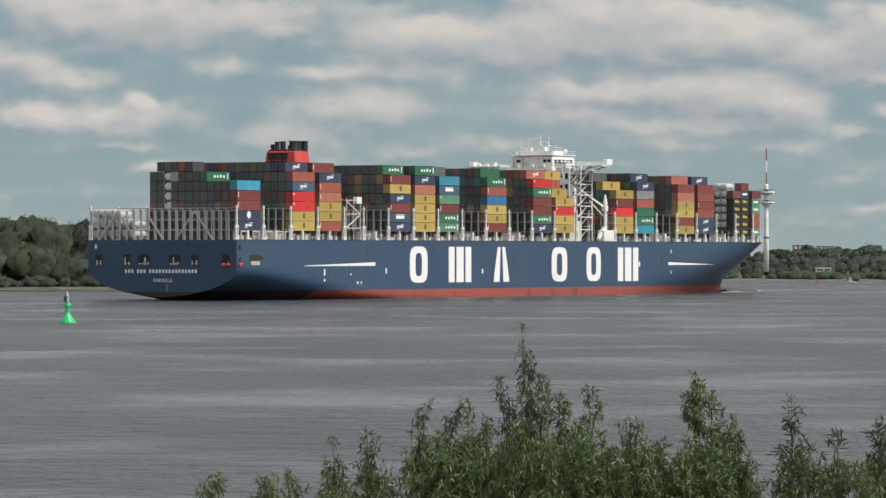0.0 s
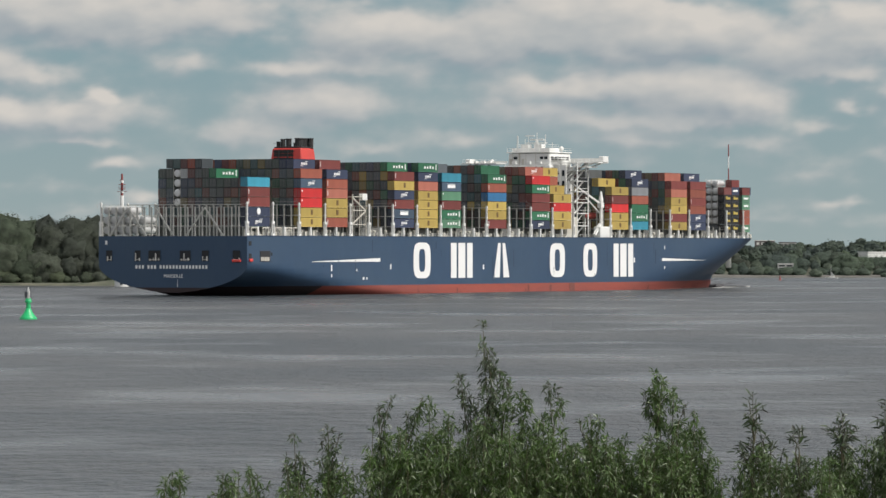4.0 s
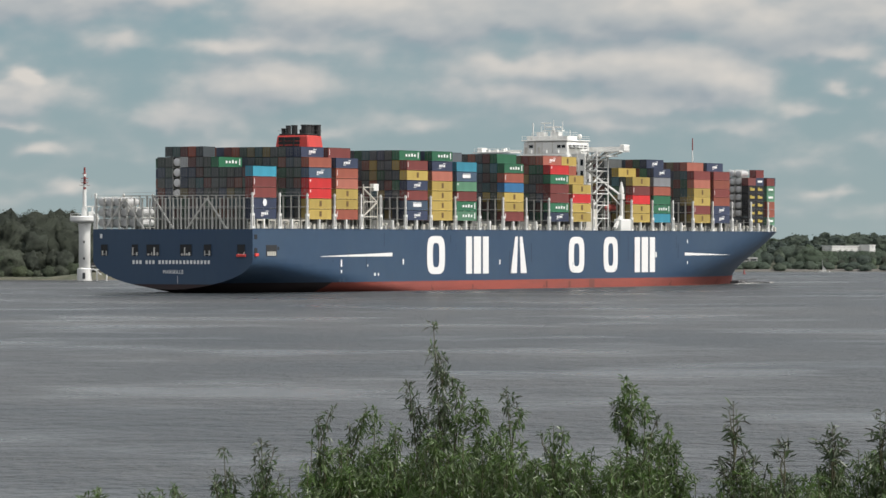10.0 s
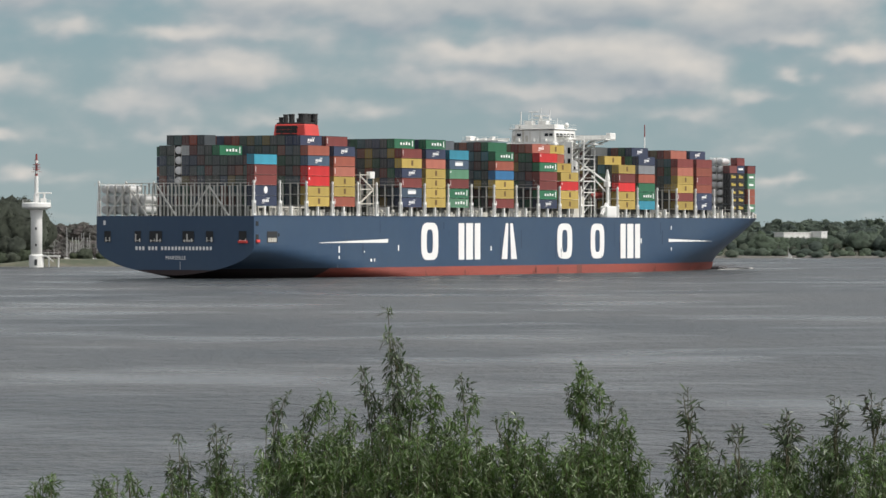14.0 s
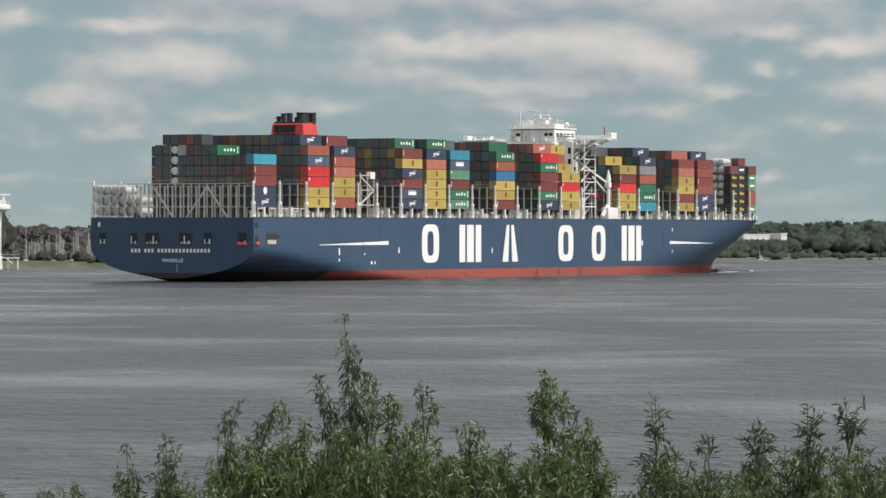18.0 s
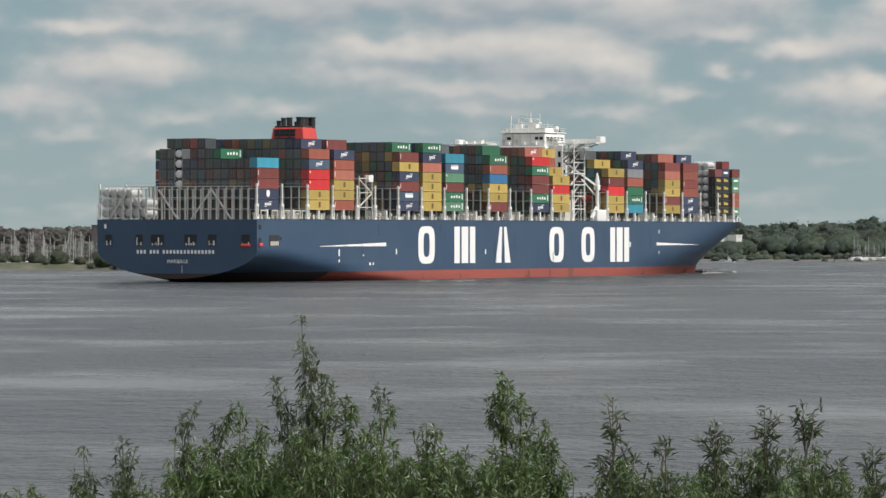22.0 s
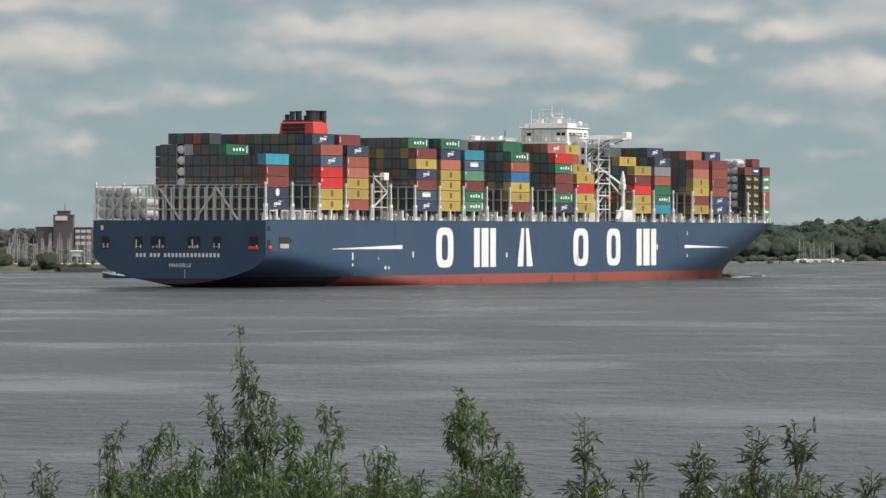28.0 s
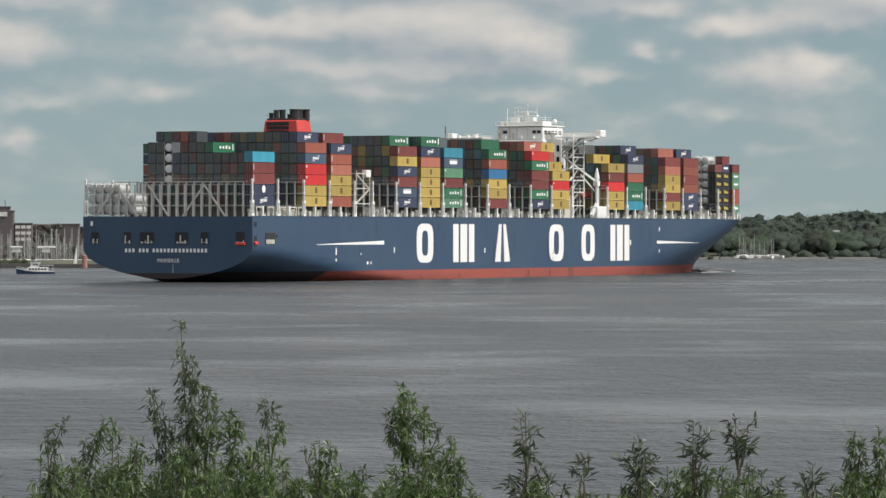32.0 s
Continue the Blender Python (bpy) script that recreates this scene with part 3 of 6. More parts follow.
def stern_port(y0, y1, z0, z1, red=False):
    p = part("mooring_port", box(-0.10, 0.35, y0, y1, z0, z1, 0.06), DARK, ship, "mooring opening in the stern, a block painted dark for its shade")
    bm = bmesh.new()
    n = 2 if y1 - y0 < 3 else 4
    for k in range(n):
        yy = y0 + (y1 - y0) * (0.18 + 0.64 * k / (n - 1)) + port_rng.uniform(-0.15, 0.15)
        add_bar(bm, (-0.12, yy, z0 + 0.1), (-0.12, yy + port_rng.uniform(-0.1, 0.1), z0 + port_rng.choice((0.7, 1.0, 1.4, 2.3))), port_rng.uniform(0.25, 0.5), 8)
    add_bar(bm, (-0.12, y0 + 0.2, z0 + 0.45), (-0.12, y1 - 0.3, z0 + 0.45), 0.2, 4)
    part("bollard", bm, FRAME, p)
    part("port_rim", add_box(add_box(box(-0.14, -0.06, y0 - 0.12, y0, z0, z1), -0.14, -0.06, y1, y1 + 0.12, z0, z1), -0.14, -0.06, y0, y1, z1, z1 + 0.12), HULL, p)
    if red:
        part("fairlead", box(-0.5, -0.05, y0 - 0.3, y1 + 0.1, z0 - 0.25, z0 + 0.45, 0.1), ORANGE, p, "bright red fairlead")


for y0, y1, r in ((20.8, 23.0, 0), (10.9, 13.0, 0), (4.0, 8.2, 0), (-6.4, -2.6, 0), (-12.6, -10.2, 0), (-23.3, -20.8, 1)):
    stern_port(y0, y1, 10.4, 13.5, r)
part("panel_lamp", box(-0.12, 0.1, 22.6, 23.3, 15.2, 16.4, 0.05), MARK, ship)
for x0, x1, z0, z1, red in ((7.0, 12.6, 10.3, 13.4, 0), (0.9, 2.4, 10.5, 12.6, 1), (0.9, 2.3, 14.9, 16.2, 0), (13.0, 13.8, 12.0, 12.9, 0)):
    p = part("side_port", box(x0, x1, -HALF - 0.10, -HALF + 0.3, z0, z1, 0.06), DARK, ship, "mooring opening in the side, a block painted dark for its shade")
    if red:
        part("fairlead", box(x0 - 0.1, x1 + 0.2, -HALF - 0.5, -HALF - 0.05, z0 - 0.2, z0 + 0.6, 0.1), ORANGE, p)
    elif x1 - x0 > 3:
        bm = bmesh.new()
        for k in range(5):
            add_box(bm, x0 + 0.4 + k * 0.95, x0 + 1.1 + k * 0.95, -HALF - 0.2, -HALF - 0.05, z0 + 0.15, z0 + 1.3)
        part("bollard", bm, CREAM, p)

# the ship's name: plain bars where it cannot be shown, and her port
NAMEBAR = mesh_of("name_bar", box(-0.10, -0.02, -0.32, 0.32, 8.2, 9.2), MARK)
for a, n in ((12.4, 3), (8.2, 3), (4.0, 7), (-3.9, 8)):
    for i in range(n):
        part("name_bar", NAMEBAR, None, ship, "", pose(0, a - i * 1.12, 0))


def lettering(text, size, m, parent, mat, name="lettering"):
    cu = bpy.data.curves.new(name, "FONT")
    cu.body, cu.size, cu.extrude, cu.align_x = text, size, 0.02, "CENTER"
    tmp = bpy.data.objects.new(name, cu)
    me = bpy.data.meshes.new_from_object(tmp)
    bpy.data.objects.remove(tmp)
    me.materials.clear()
    me.materials.append(mat)
    return part(name, me, mat, parent, "white painted name of the home port", m)


lettering("MARSEILLE", 1.4, Matrix.Translation((-0.06, -0.4, 5.6)) @ Matrix(((0, 0, -1, 0), (-1, 0, 0, 0), (0, 1, 0, 0), (0, 0, 0, 1))), ship, MARK)

part("draught_scale", box(-0.06, -0.01, -1.86, -1.78, 2.9, 5.0), MARK, ship, "thin white draught scale on the stern")
# hull marks, pilot doors and draught marks
for x, z, w, h in ((47.3, 8.3, 0.7, 1.9), (47.3, 6.0, 0.6, 0.8), (82.3, 8.6, 0.6, 1.6), (66, 5.1, 0.9, 0.8), (68, 5.1, 0.6, 0.8), (62, 7.6, 0.5, 0.5), (140.5, 8.3, 0.7, 1.4), (268, 14.5, 0.6, 1.2), (268, 7.6, 0.5, 1.0), (245.2, 10.3, 0.9, 1.6)):
    side_patch("hull_mark", MARK, [x - w / 2, x + w / 2], lambda q, z=z, h=h: z - h / 2, lambda q, z=z, h=h: z + h / 2)
for x in (65.5, 200.2):
    side_patch("rust_streak", paint("rust", (0.165, 0.056, 0.044), 0.8, 0.2, 0.6, 0.4), [x - 1.5, x + 2.0], lambda q: 0.2, lambda q: 2.9)

STREAK = paint("dirt_streak", (0.030, 0.052, 0.088), 0.7, 0.3, 1.2, 0.7, (3, 3, 0.3), dirt_color=(0.060, 0.058, 0.068))
SCUFF = paint("pale_scuff", (0.060, 0.088, 0.125), 0.6, 0.3, 0.8, 0.7, (3, 3, 0.4), dirt_color=(0.036, 0.062, 0.105))
srng = random.Random(44)
for k in range(26):
    x = srng.uniform(30, 318)
    z1 = srng.choice((16.8, 14.5, 12.0, 9.0, 6.5)) + srng.uniform(-1, 0.5)
    z0 = max(3.1, z1 - srng.uniform(2.0, 8.0))
    w = srng.uniform(0.12, 0.5)
    side_patch("dirt_streak", STREAK if k % 2 else SCUFF, [x, x + w], lambda q, z0=z0: z0, lambda q, z1=z1: z1)
for k in range(16):
    x = srng.uniform(95, 330)
    side_patch("rust_streak", bpy.data.materials["rust"], [x, x + srng.uniform(0.3, 1.4)], lambda q: 0.1, lambda q, z=srng.uniform(0.8, 2.9): z)

# ---- containers ----
LOCKBAR = paint("lock_bars", (0.19, 0.19, 0.18), 0.6, 0.1, 0.5, 0.3)


def container_mesh(length, mat):
    bm = box(0, length, -1.20, 1.20, 0, TIER - 0.12)
    bmesh.ops.inset_individual(bm, faces=[f for f in bm.faces if abs(f.normal.z) < 0.5], thickness=0.16, depth=-0.07)
    for y in (-0.75, -0.28, 0.28, 0.75):
        k = len(bm.faces)
        add_box(bm, -0.03, 0.02, y - 0.04, y + 0.04, 0.2, TIER - 0.3)
        bm.faces.ensure_lookup_table()
        for q in bm.faces[k:]:
            q.material_index = 1
    return mesh_of("container", bm, mat, LOCKBAR)


BOX40 = container_mesh(12.19, BOXPAINT)
BOX20 = container_mesh(6.06, BOXPAINT)


def tank_mesh(L=6.0):
    bm = bmesh.new()
    for y in (-1.15, 1.15):
        for z in (0.06, TIER - 0.12):
            add_bar(bm, (0, y, z), (L, y, z), 0.16)
        for x in (0.06, L - 0.06):
            add_bar(bm, (x, y, 0), (x, y, TIER - 0.05), 0.16)
    shell = add_lathe(bmesh.new(), [(0.5, 0.0), (1.0, 0.12), (1.17, 0.3), (1.17, L - 0.3), (1.0, L - 0.12), (0.5, L)], 14, pose(0, 0, 1.38, 0, 90, 0))
    return mesh_of("tank_container", bm, FRAME), mesh_of("tank_shell", shell, TANK)


TANKBOX = tank_mesh()


def tank(x, y, z, meshes, squash=Matrix()):
    ob = part("tank_container", meshes[0], None, ship, "silver tank container with round ends in a frame", pose(x, y, z) @ squash)
    part("tank_shell", meshes[1], None, ob)


NAVY, YEL, BRICK, RUST, RED, CYAN, GREEN, SEA, SALMON, BLUE, GREY, SLATE, OLIVE, SILVER = (
    (0.028, 0.040, 0.080), (0.40, 0.295, 0.075), (0.165, 0.036, 0.030), (0.26, 0.072, 0.044), (0.52, 0.022, 0.022), (0.035, 0.25, 0.35), (0.020, 0.125, 0.060), (0.085, 0.21, 0.125),
    (0.34, 0.115, 0.078), (0.032, 0.16, 0.34), (0.18, 0.19, 0.20), (0.045, 0.075, 0.115), (0.13, 0.10, 0.038), (0.40, 0.41, 0.41))
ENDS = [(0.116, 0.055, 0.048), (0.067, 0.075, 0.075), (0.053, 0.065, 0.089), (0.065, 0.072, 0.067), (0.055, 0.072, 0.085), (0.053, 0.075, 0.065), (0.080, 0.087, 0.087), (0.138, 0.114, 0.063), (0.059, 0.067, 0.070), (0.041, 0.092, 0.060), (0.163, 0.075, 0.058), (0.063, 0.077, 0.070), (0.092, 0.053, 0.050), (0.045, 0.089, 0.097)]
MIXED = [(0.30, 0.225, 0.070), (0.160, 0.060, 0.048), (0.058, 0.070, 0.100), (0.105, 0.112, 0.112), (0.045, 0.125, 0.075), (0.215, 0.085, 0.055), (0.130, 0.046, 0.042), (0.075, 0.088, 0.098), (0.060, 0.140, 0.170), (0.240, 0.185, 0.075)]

# logos as plain shapes on the long side facing starboard
def logo_meshes(kind):
    y = -1.20 - 0.03
    bars = {"swoosh": ((4.3, 4.95, 1.05, 1.75), (5.2, 5.85, 1.05, 1.75), (6.1, 6.75, 1.05, 1.75), (7.0, 7.65, 1.05, 1.75), (6.6, 8.2, 1.98, 2.14), (3.9, 5.4, 0.68, 0.84)), "dots": ((3.6, 4.5, 1.0, 1.7), (5.25, 6.15, 1.0, 1.7), (6.9, 7.8, 1.0, 1.9), (8.55, 9.45, 1.0, 1.7), (10.7, 11.2, 0.6, 2.3)),
            "plate": ((5.7, 6.9, 0.7, 2.2),), "label": ((3.6, 8.4, 0.95, 1.9), (3.6, 8.4, 2.05, 2.2)), "corner": ((0.5, 1.0, 1.7, 2.3),), "short": ((1.2, 4.8, 1.1, 1.8),), "strip": ((0.55, 0.8, 0.7, 2.2),)}
    if kind == "disc":
        bm = bmesh.new()
        bmesh.ops.create_circle(bm, cap_ends=True, segments=16, radius=1.0, matrix=Matrix.Translation((6.1, y, 1.5)) @ pose(0, 0, 0, 90, 0, 0))
        return [mesh_of("logo", bm, MARK)]
    return [mesh_of("logo", box(x0, x1, y, y + 0.02, z0, z1), MARKD if kind == "plate" else MARK) for x0, x1, z0, z1 in bars[kind]]


LOGOS = {k: logo_meshes(k) for k in ("swoosh", "dots", "plate", "disc", "label", "corner", "strip", "short")}
BAYX = {"a": 0.0, "b": 14.75, "c": 29.5, "d": 44.25, "e": 70.5, "f": 84.4, "g": 99.15, "h": 113.9, "i": 128.65, "j": 143.4, "k": 158.15, "l": 172.9, "m": 187.65,
        "n": 228.8, "o": 243.55, "p": 258.3, "q": 273.05, "r": 287.8, "s": 302.55, "t": 317.3, "u": 332.05}
ORDER = "abcdefghijklmnopqrstu"
# outermost starboard row from the hatch up: (colour, logo)
SIDE = {
    "a": [(NAVY, "swoosh"), (NAVY, "disc"), (BRICK, "strip"), (BRICK, "strip"), (CYAN, "")],
    "c": [(YEL, "plate"), (YEL, "plate"), (RED, "corner"), (RED, "corner"), (SLATE, "swoosh"), (RUST, "")],
    "d": [(RUST, "strip"), (YEL, "plate"), (YEL, "plate"), (SALMON, "strip"), (RUST, "strip"), (NAVY, "swoosh")],
    "f": [(NAVY, "swoosh"), (SLATE, "label"), (BRICK, "strip"), (NAVY, "swoosh"), (YEL, "plate"), (BRICK, "strip")],
    "g": [(YEL, "plate"), (YEL, "plate"), (YEL, "plate"), (YEL, "plate"), (SALMON, ""), (NAVY, "swoosh"), (GREEN, "dots")],
    "h": [(SEA, "dots"), (GREEN, "dots"), (BRICK, "strip"), (SEA, "corner"), (SLATE, "label"), (CYAN, "")],
    "j": [(BRICK, "strip"), (YEL, "plate"), (YEL, "plate"), (BLUE, ""), (RUST, "strip"), (GREEN, "dots")],
    "l": [(NAVY, "swoosh"), (GREEN, "dots"), (BRICK, ""), (BRICK, ""), (GREEN, "dots"), (RED, "corner")],
    "m": [(YEL, "plate"), (YEL, "plate"), (RED, "corner"), (YEL, "plate")],
    "n": [(YEL, "plate"), (YEL, "plate"), (RED, ""), (BRICK, "strip"), (YEL, "plate")],
    "o": [(CYAN, ""), (GREEN, "dots"), (GREEN, ""), (RUST, ""), (GREY, ""), (NAVY, "swoosh")],
    "q": [(YEL, "plate"), (BRICK, "strip"), (YEL, "plate"), (YEL, "plate"), (SALMON, ""), (BRICK, "")],
    "r": [(NAVY, "swoosh"), (NAVY, "swoosh"), (RUST, ""), (BRICK, "strip"), (RUST, ""), (BRICK, "")],
}
SPECIAL = {("b", 8, 5): (GREEN, "dots"), ("b", 14, 6): ((0.045, 0.058, 0.060), ""), ("b", 13, 6): ((0.055, 0.095, 0.092), ""), ("b", 12, 6): ((0.110, 0.040, 0.038), ""), ("b", 11, 6): ((0.24, 0.060, 0.036), ""), ("b", 10, 6): ((0.050, 0.060, 0.068), ""), ("b", 12, 5): (SILVER, ""), ("b", 11, 5): ((0.110, 0.042, 0.038), ""), ("c", 9, 6): (RUST, ""), ("c", 16, 6): (RUST, ""), ("c", 5, 6): (OLIVE, ""), ("c", 1, 6): (NAVY, "swoosh"), ("c", 2, 6): (NAVY, ""), ("d", 1, 6): (BRICK, "strip"), ("f", 1, 6): (GREEN, "dots"), ("j", 1, 6): (GREEN, ""),
           ("l", 1, 6): (SALMON, "swoosh"), ("m", 1, 4): (YEL, "plate"), ("m", 2, 5): (RUST, ""), ("m", 2, 6): (YEL, "plate"), ("n", 2, 5): (YEL, "plate"), ("o", 1, 6): (NAVY, "swoosh"),
           ("q", 1, 6): (SALMON, ""), ("r", 1, 6): (NAVY, "swoosh"), ("l", 3, 6): (BRICK, "strip"), ("u", 0, 0): (SEA, "short"), ("u", 0, 1): (RUST, ""), ("u", 0, 2): (RUST, ""), 
           ("u", 0, 3): (SEA, "short"), ("u", 0, 4): (SEA, "short"), ("u", 0, 5): (BRICK, "")}


def stack_height(bay, row):
    if bay == "a":
        return 5 if row == 0 else 0
    if bay == "b":
        return 0 if row < 4 or row > 15 else (5 if row < 8 else 7 if 10 <= row < 15 else 6)
    if bay in "eik":
        return 0 if row < 9 else 6
    if bay in "ps":
        return 0 if row < 7 else 6
    if bay in SIDE and row == 0:
        return len(SIDE[bay])
    if bay == "m":
        return 5 if row == 1 else 7
    if bay == "n":
        return 5 if row < 2 else (6 if row < 4 else 7)
    if bay == "h":
        return 6 if row < 2 else 7
    if bay == "c":
        return 7 if row < 18 else 6
    if bay == "t":
        return 7 if row < 3 else 6
    if bay == "u":
        return 6
    return 6 if row > 17 else 7


def row_count(bay):
    return 18 if bay == "s" else 20


def row_y(bay, row):
    n = row_count(bay)
    return -(n * 2.5 / 2) + 1.25 + row * 2.5 + (1.4 if bay in "tu" else 0)


SIDEUNIT = mesh_of("machinery_unit", add_box(box(1.3, 4.7, -1.34, -1.20, 0.95, 1.75, 0.03), 1.3, 2.7, -1.33, -1.20, 1.75, 2.1), YELLOW)
# boxes of standard height in the two foremost bays
LOWBOX = Matrix.Diagonal((1, 1, 0.93, 1))
FACADE = {5: ((0.15, 0.045, 0.040), NAVY), 6: (None, (0.17, 0.034, 0.030))}


def bow_pair(x, y, z, tier):
    """Two short boxes end to end: black ones with a yellow unit, plain ones above."""
    for k in (0, 1):
        color = FACADE[tier][k] if tier in FACADE else (0.012, 0.012, 0.014)
        if color is None:
            continue
        ob = part("container", BOX20, None, ship, "" if tier in FACADE else "black short container with a yellow unit", pose(x + 6.13 * k, y, z) @ LOWBOX)
        ob.color = (*color, 1)
        if tier not in FACADE:
            part("machinery_unit", SIDEUNIT, None, ob, "yellow unit")
        elif tier == 5 and k:
            for piece in LOGOS["short"]:
                part("logo", piece, None, ob)


rest = bmesh.new()
count = 0
rng = random.Random(5)
for bi, bay in enumerate(ORDER):
    prev = ORDER[bi - 1] if bi else None
    for row in range(row_count(bay)):
        for tier in range(stack_height(bay, row)):
            h_aft = stack_height(prev, row) if prev and bay not in "en" else 0
            side_open = row == 0 or stack_height(bay, row - 1) <= tier
            aft_open = h_aft <= tier
            top_open = tier == stack_height(bay, row) - 1
            if not (side_open or aft_open or top_open or row == row_count(bay) - 1 or tier > 4):
                continue
            x, y, z = BAYX[bay] + 1.3, row_y(bay, row), BASE + (tier * 2.62 - 0.5 if bay in "tu" else tier * (2.80 if bay in "qrs" else TIER))
            near = row <= (17 if bay == "b" or (bay == "c" and tier > 1) else 5 if bay in "fjlgnqtu" else 3)
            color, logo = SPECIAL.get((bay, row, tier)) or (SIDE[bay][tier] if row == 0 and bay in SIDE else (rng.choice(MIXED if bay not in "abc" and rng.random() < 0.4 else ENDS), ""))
            if bay == "t" and row == 0:
                bow_pair(x, y, z, tier)
                continue
            if (bay == "t" and row in (1, 2) and tier) or (bay == "b" and row == 13 and tier in (2, 3, 4, 5)):
                tank(x, y, z, TANKBOX, LOWBOX if bay == "t" else Matrix())
                continue
            if (side_open or aft_open) and near and count < 470:
                short = (bay == "u" and row < 3) or (bay == "b" and row > 9 and tier == 6)
                ob = part("container", BOX20 if short else BOX40, None, ship, "", pose(x, y, z) @ LOWBOX if bay in "tu" else pose(x, y, z))
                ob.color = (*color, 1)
                count += 1
                if logo and side_open:
                    for piece in LOGOS[logo]:
                        part("logo", piece, None, ob)
            else:
                add_box(rest, x, x + 12.19, y - 1.20, y + 1.20, z, z + TIER - 0.12)
tagged(part("cargo", rest, CARGO, ship, "tightly stacked multicoloured containers"), kind="stuff")
# white tanks low behind the stern frame
for row in range(14, 20):
    for tier in range(3 if row > 15 else 2):
        tank(1.7, row_y("a", row) + 0.4, ZD + 0.4 + tier * TIER, TANKBOX)

# ---- lashing bridges: a row of posts, walkways, braces, pale end posts ----
POST = mesh_of("post", add_box(bmesh.new(), -0.2, 0.2, -0.2, 0.2, 0, 9.4, 0.03), FRAME)
POSTAFT = mesh_of("post", add_box(bmesh.new(), -0.2, 0.2, -0.2, 0.2, 0, 8.5, 0.03), FRAME)
POSTLOW = mesh_of("post", add_box(bmesh.new(), -0.15, 0.15, -0.15, 0.15, 0, 3.9, 0.03), FRAME)


def end_post_mesh():
    bm = bmesh.new()
    for x in (-0.62, 0.34):
        add_box(bm, x, x + 0.28, -0.3, 0.3, 0, 4.2, 0.04)
    for z0, z1 in ((0, 0.7), (3.6, 4.3)):
        add_box(bm, -0.66, 0.66, -0.33, 0.33, z0, z1)
    add_box(bm, -0.2, 0.2, -0.22, 0.22, 4.3, 9.9, 0.04)
    for z0 in (6.1, 9.2):
        add_box(bm, -0.3, 0.3, -0.28, 0.28, z0, z0 + 0.4)
    return mesh_of("end_post", bm, WHITE)


ENDPOST = end_post_mesh()


def lashing_bridge(x, stern=False):
    w = half_breadth(min(x, 345), ZD) - 0.5
    n = int(w // 2.5)
    bm = bmesh.new()
    low = x > 300
    for z in ((2.7, 5.6, 8.3) if stern else (3.0,) if low else (3.0, 6.1, 9.2)):
        add_box(bm, x - (0.3 if stern else 0.55), x + (0.3 if stern else 0.55), -w, w, ZD + z, ZD + z + (0.11 if stern else 0.16))
    for z in (4.0 if low else 9.2 if stern else 10.2,):
        add_bar(bm, (x - 0.5, -w, ZD + z), (x - 0.5, w, ZD + z), 0.07)
    b = part("lashing_bridge", bm, FRAME, ship, "pale grey steel lashing bridge")
    for i in range(-n, n + 1):
        part("post", POSTLOW if low else POSTAFT if stern else POST, None, b, "", pose(x, i * 2.5, ZD))
    for s in (-1, 1):
        part("end_post", ENDPOST, None, b, "white end post with slots", pose(x, s * (w + 0.1), ZD))
    if stern:
        for y in (-11, 15.5, 6.0):
            part("brace", bar((x - 0.2, y, ZD + 8.3), (x - 0.4, y - 6.4, ZD), 0.55), FRAME, b)
            if y != 6.0:
                part("brace", bar((x - 0.2, y, ZD + 8.3), (x - 0.4, y + 6.4, ZD), 0.55), FRAME, b)
        for i in range(-n, n + 1):
            part("rail_post", bar((x - 0.5, i * 2.5 + 1.2, ZD + 8.3), (x - 0.5, i * 2.5 + 1.2, ZD + 9.3), 0.1), FRAME, b)
    return b


lashing_bridge(0.6, True)
for x in (14.75, 29.5, 44.25, 59.0, 70.0, 84.4, 99.15, 113.9, 128.65, 143.4, 158.15, 172.9, 187.65, 202.4, 228.8, 243.55, 258.3, 273.05, 287.8, 302.55, 317.3, 332.05):
    lashing_bridge(x)

# crossed lashing rods on the container ends above the bridges
def rod_mesh():
    bm = bmesh.new()
    add_bar(bm, (-0.12, -1.1, 0), (-0.12, 1.1, 2.9), 0.09, 3)
    add_bar(bm, (-0.2, 1.1, 0), (-0.2, -1.1, 2.9), 0.09, 3)
    return mesh_of("lashing_rod", bm, paint("rod_steel", (0.20, 0.19, 0.18), 0.6, 0.1, 0.5, 0.3))


ROD = rod_mesh()
for bay in "bcdfghjlnoqr":
    for row in range(row_count(bay)):
        lo = stack_height(ORDER[ORDER.index(bay) - 1], row) if bay not in "n" else 0
        if stack_height(bay, row) > 5 and lo < 4 and (row % 5 != 2):
            part("lashing_rod", ROD, None, ship, "", pose(BAYX[bay] + 1.2, row_y(bay, row), ZD + 9.3))
# pale frames of the mooring deck beside the first bays
for x in (3.4, 9.6, 16.5, 22.5, 26.8):
    q = part("deck_frame", box(x, x + 3.6, -HALF + 0.7, -HALF + 1.0, ZD + 2.3, ZD + 2.65), CREAM, ship)
    for dx in (0.1, 3.2):
        part("frame_leg", box(x + dx, x + dx + 0.3, -HALF + 0.7, -HALF + 1.0, ZD, ZD + 2.35), CREAM, q)
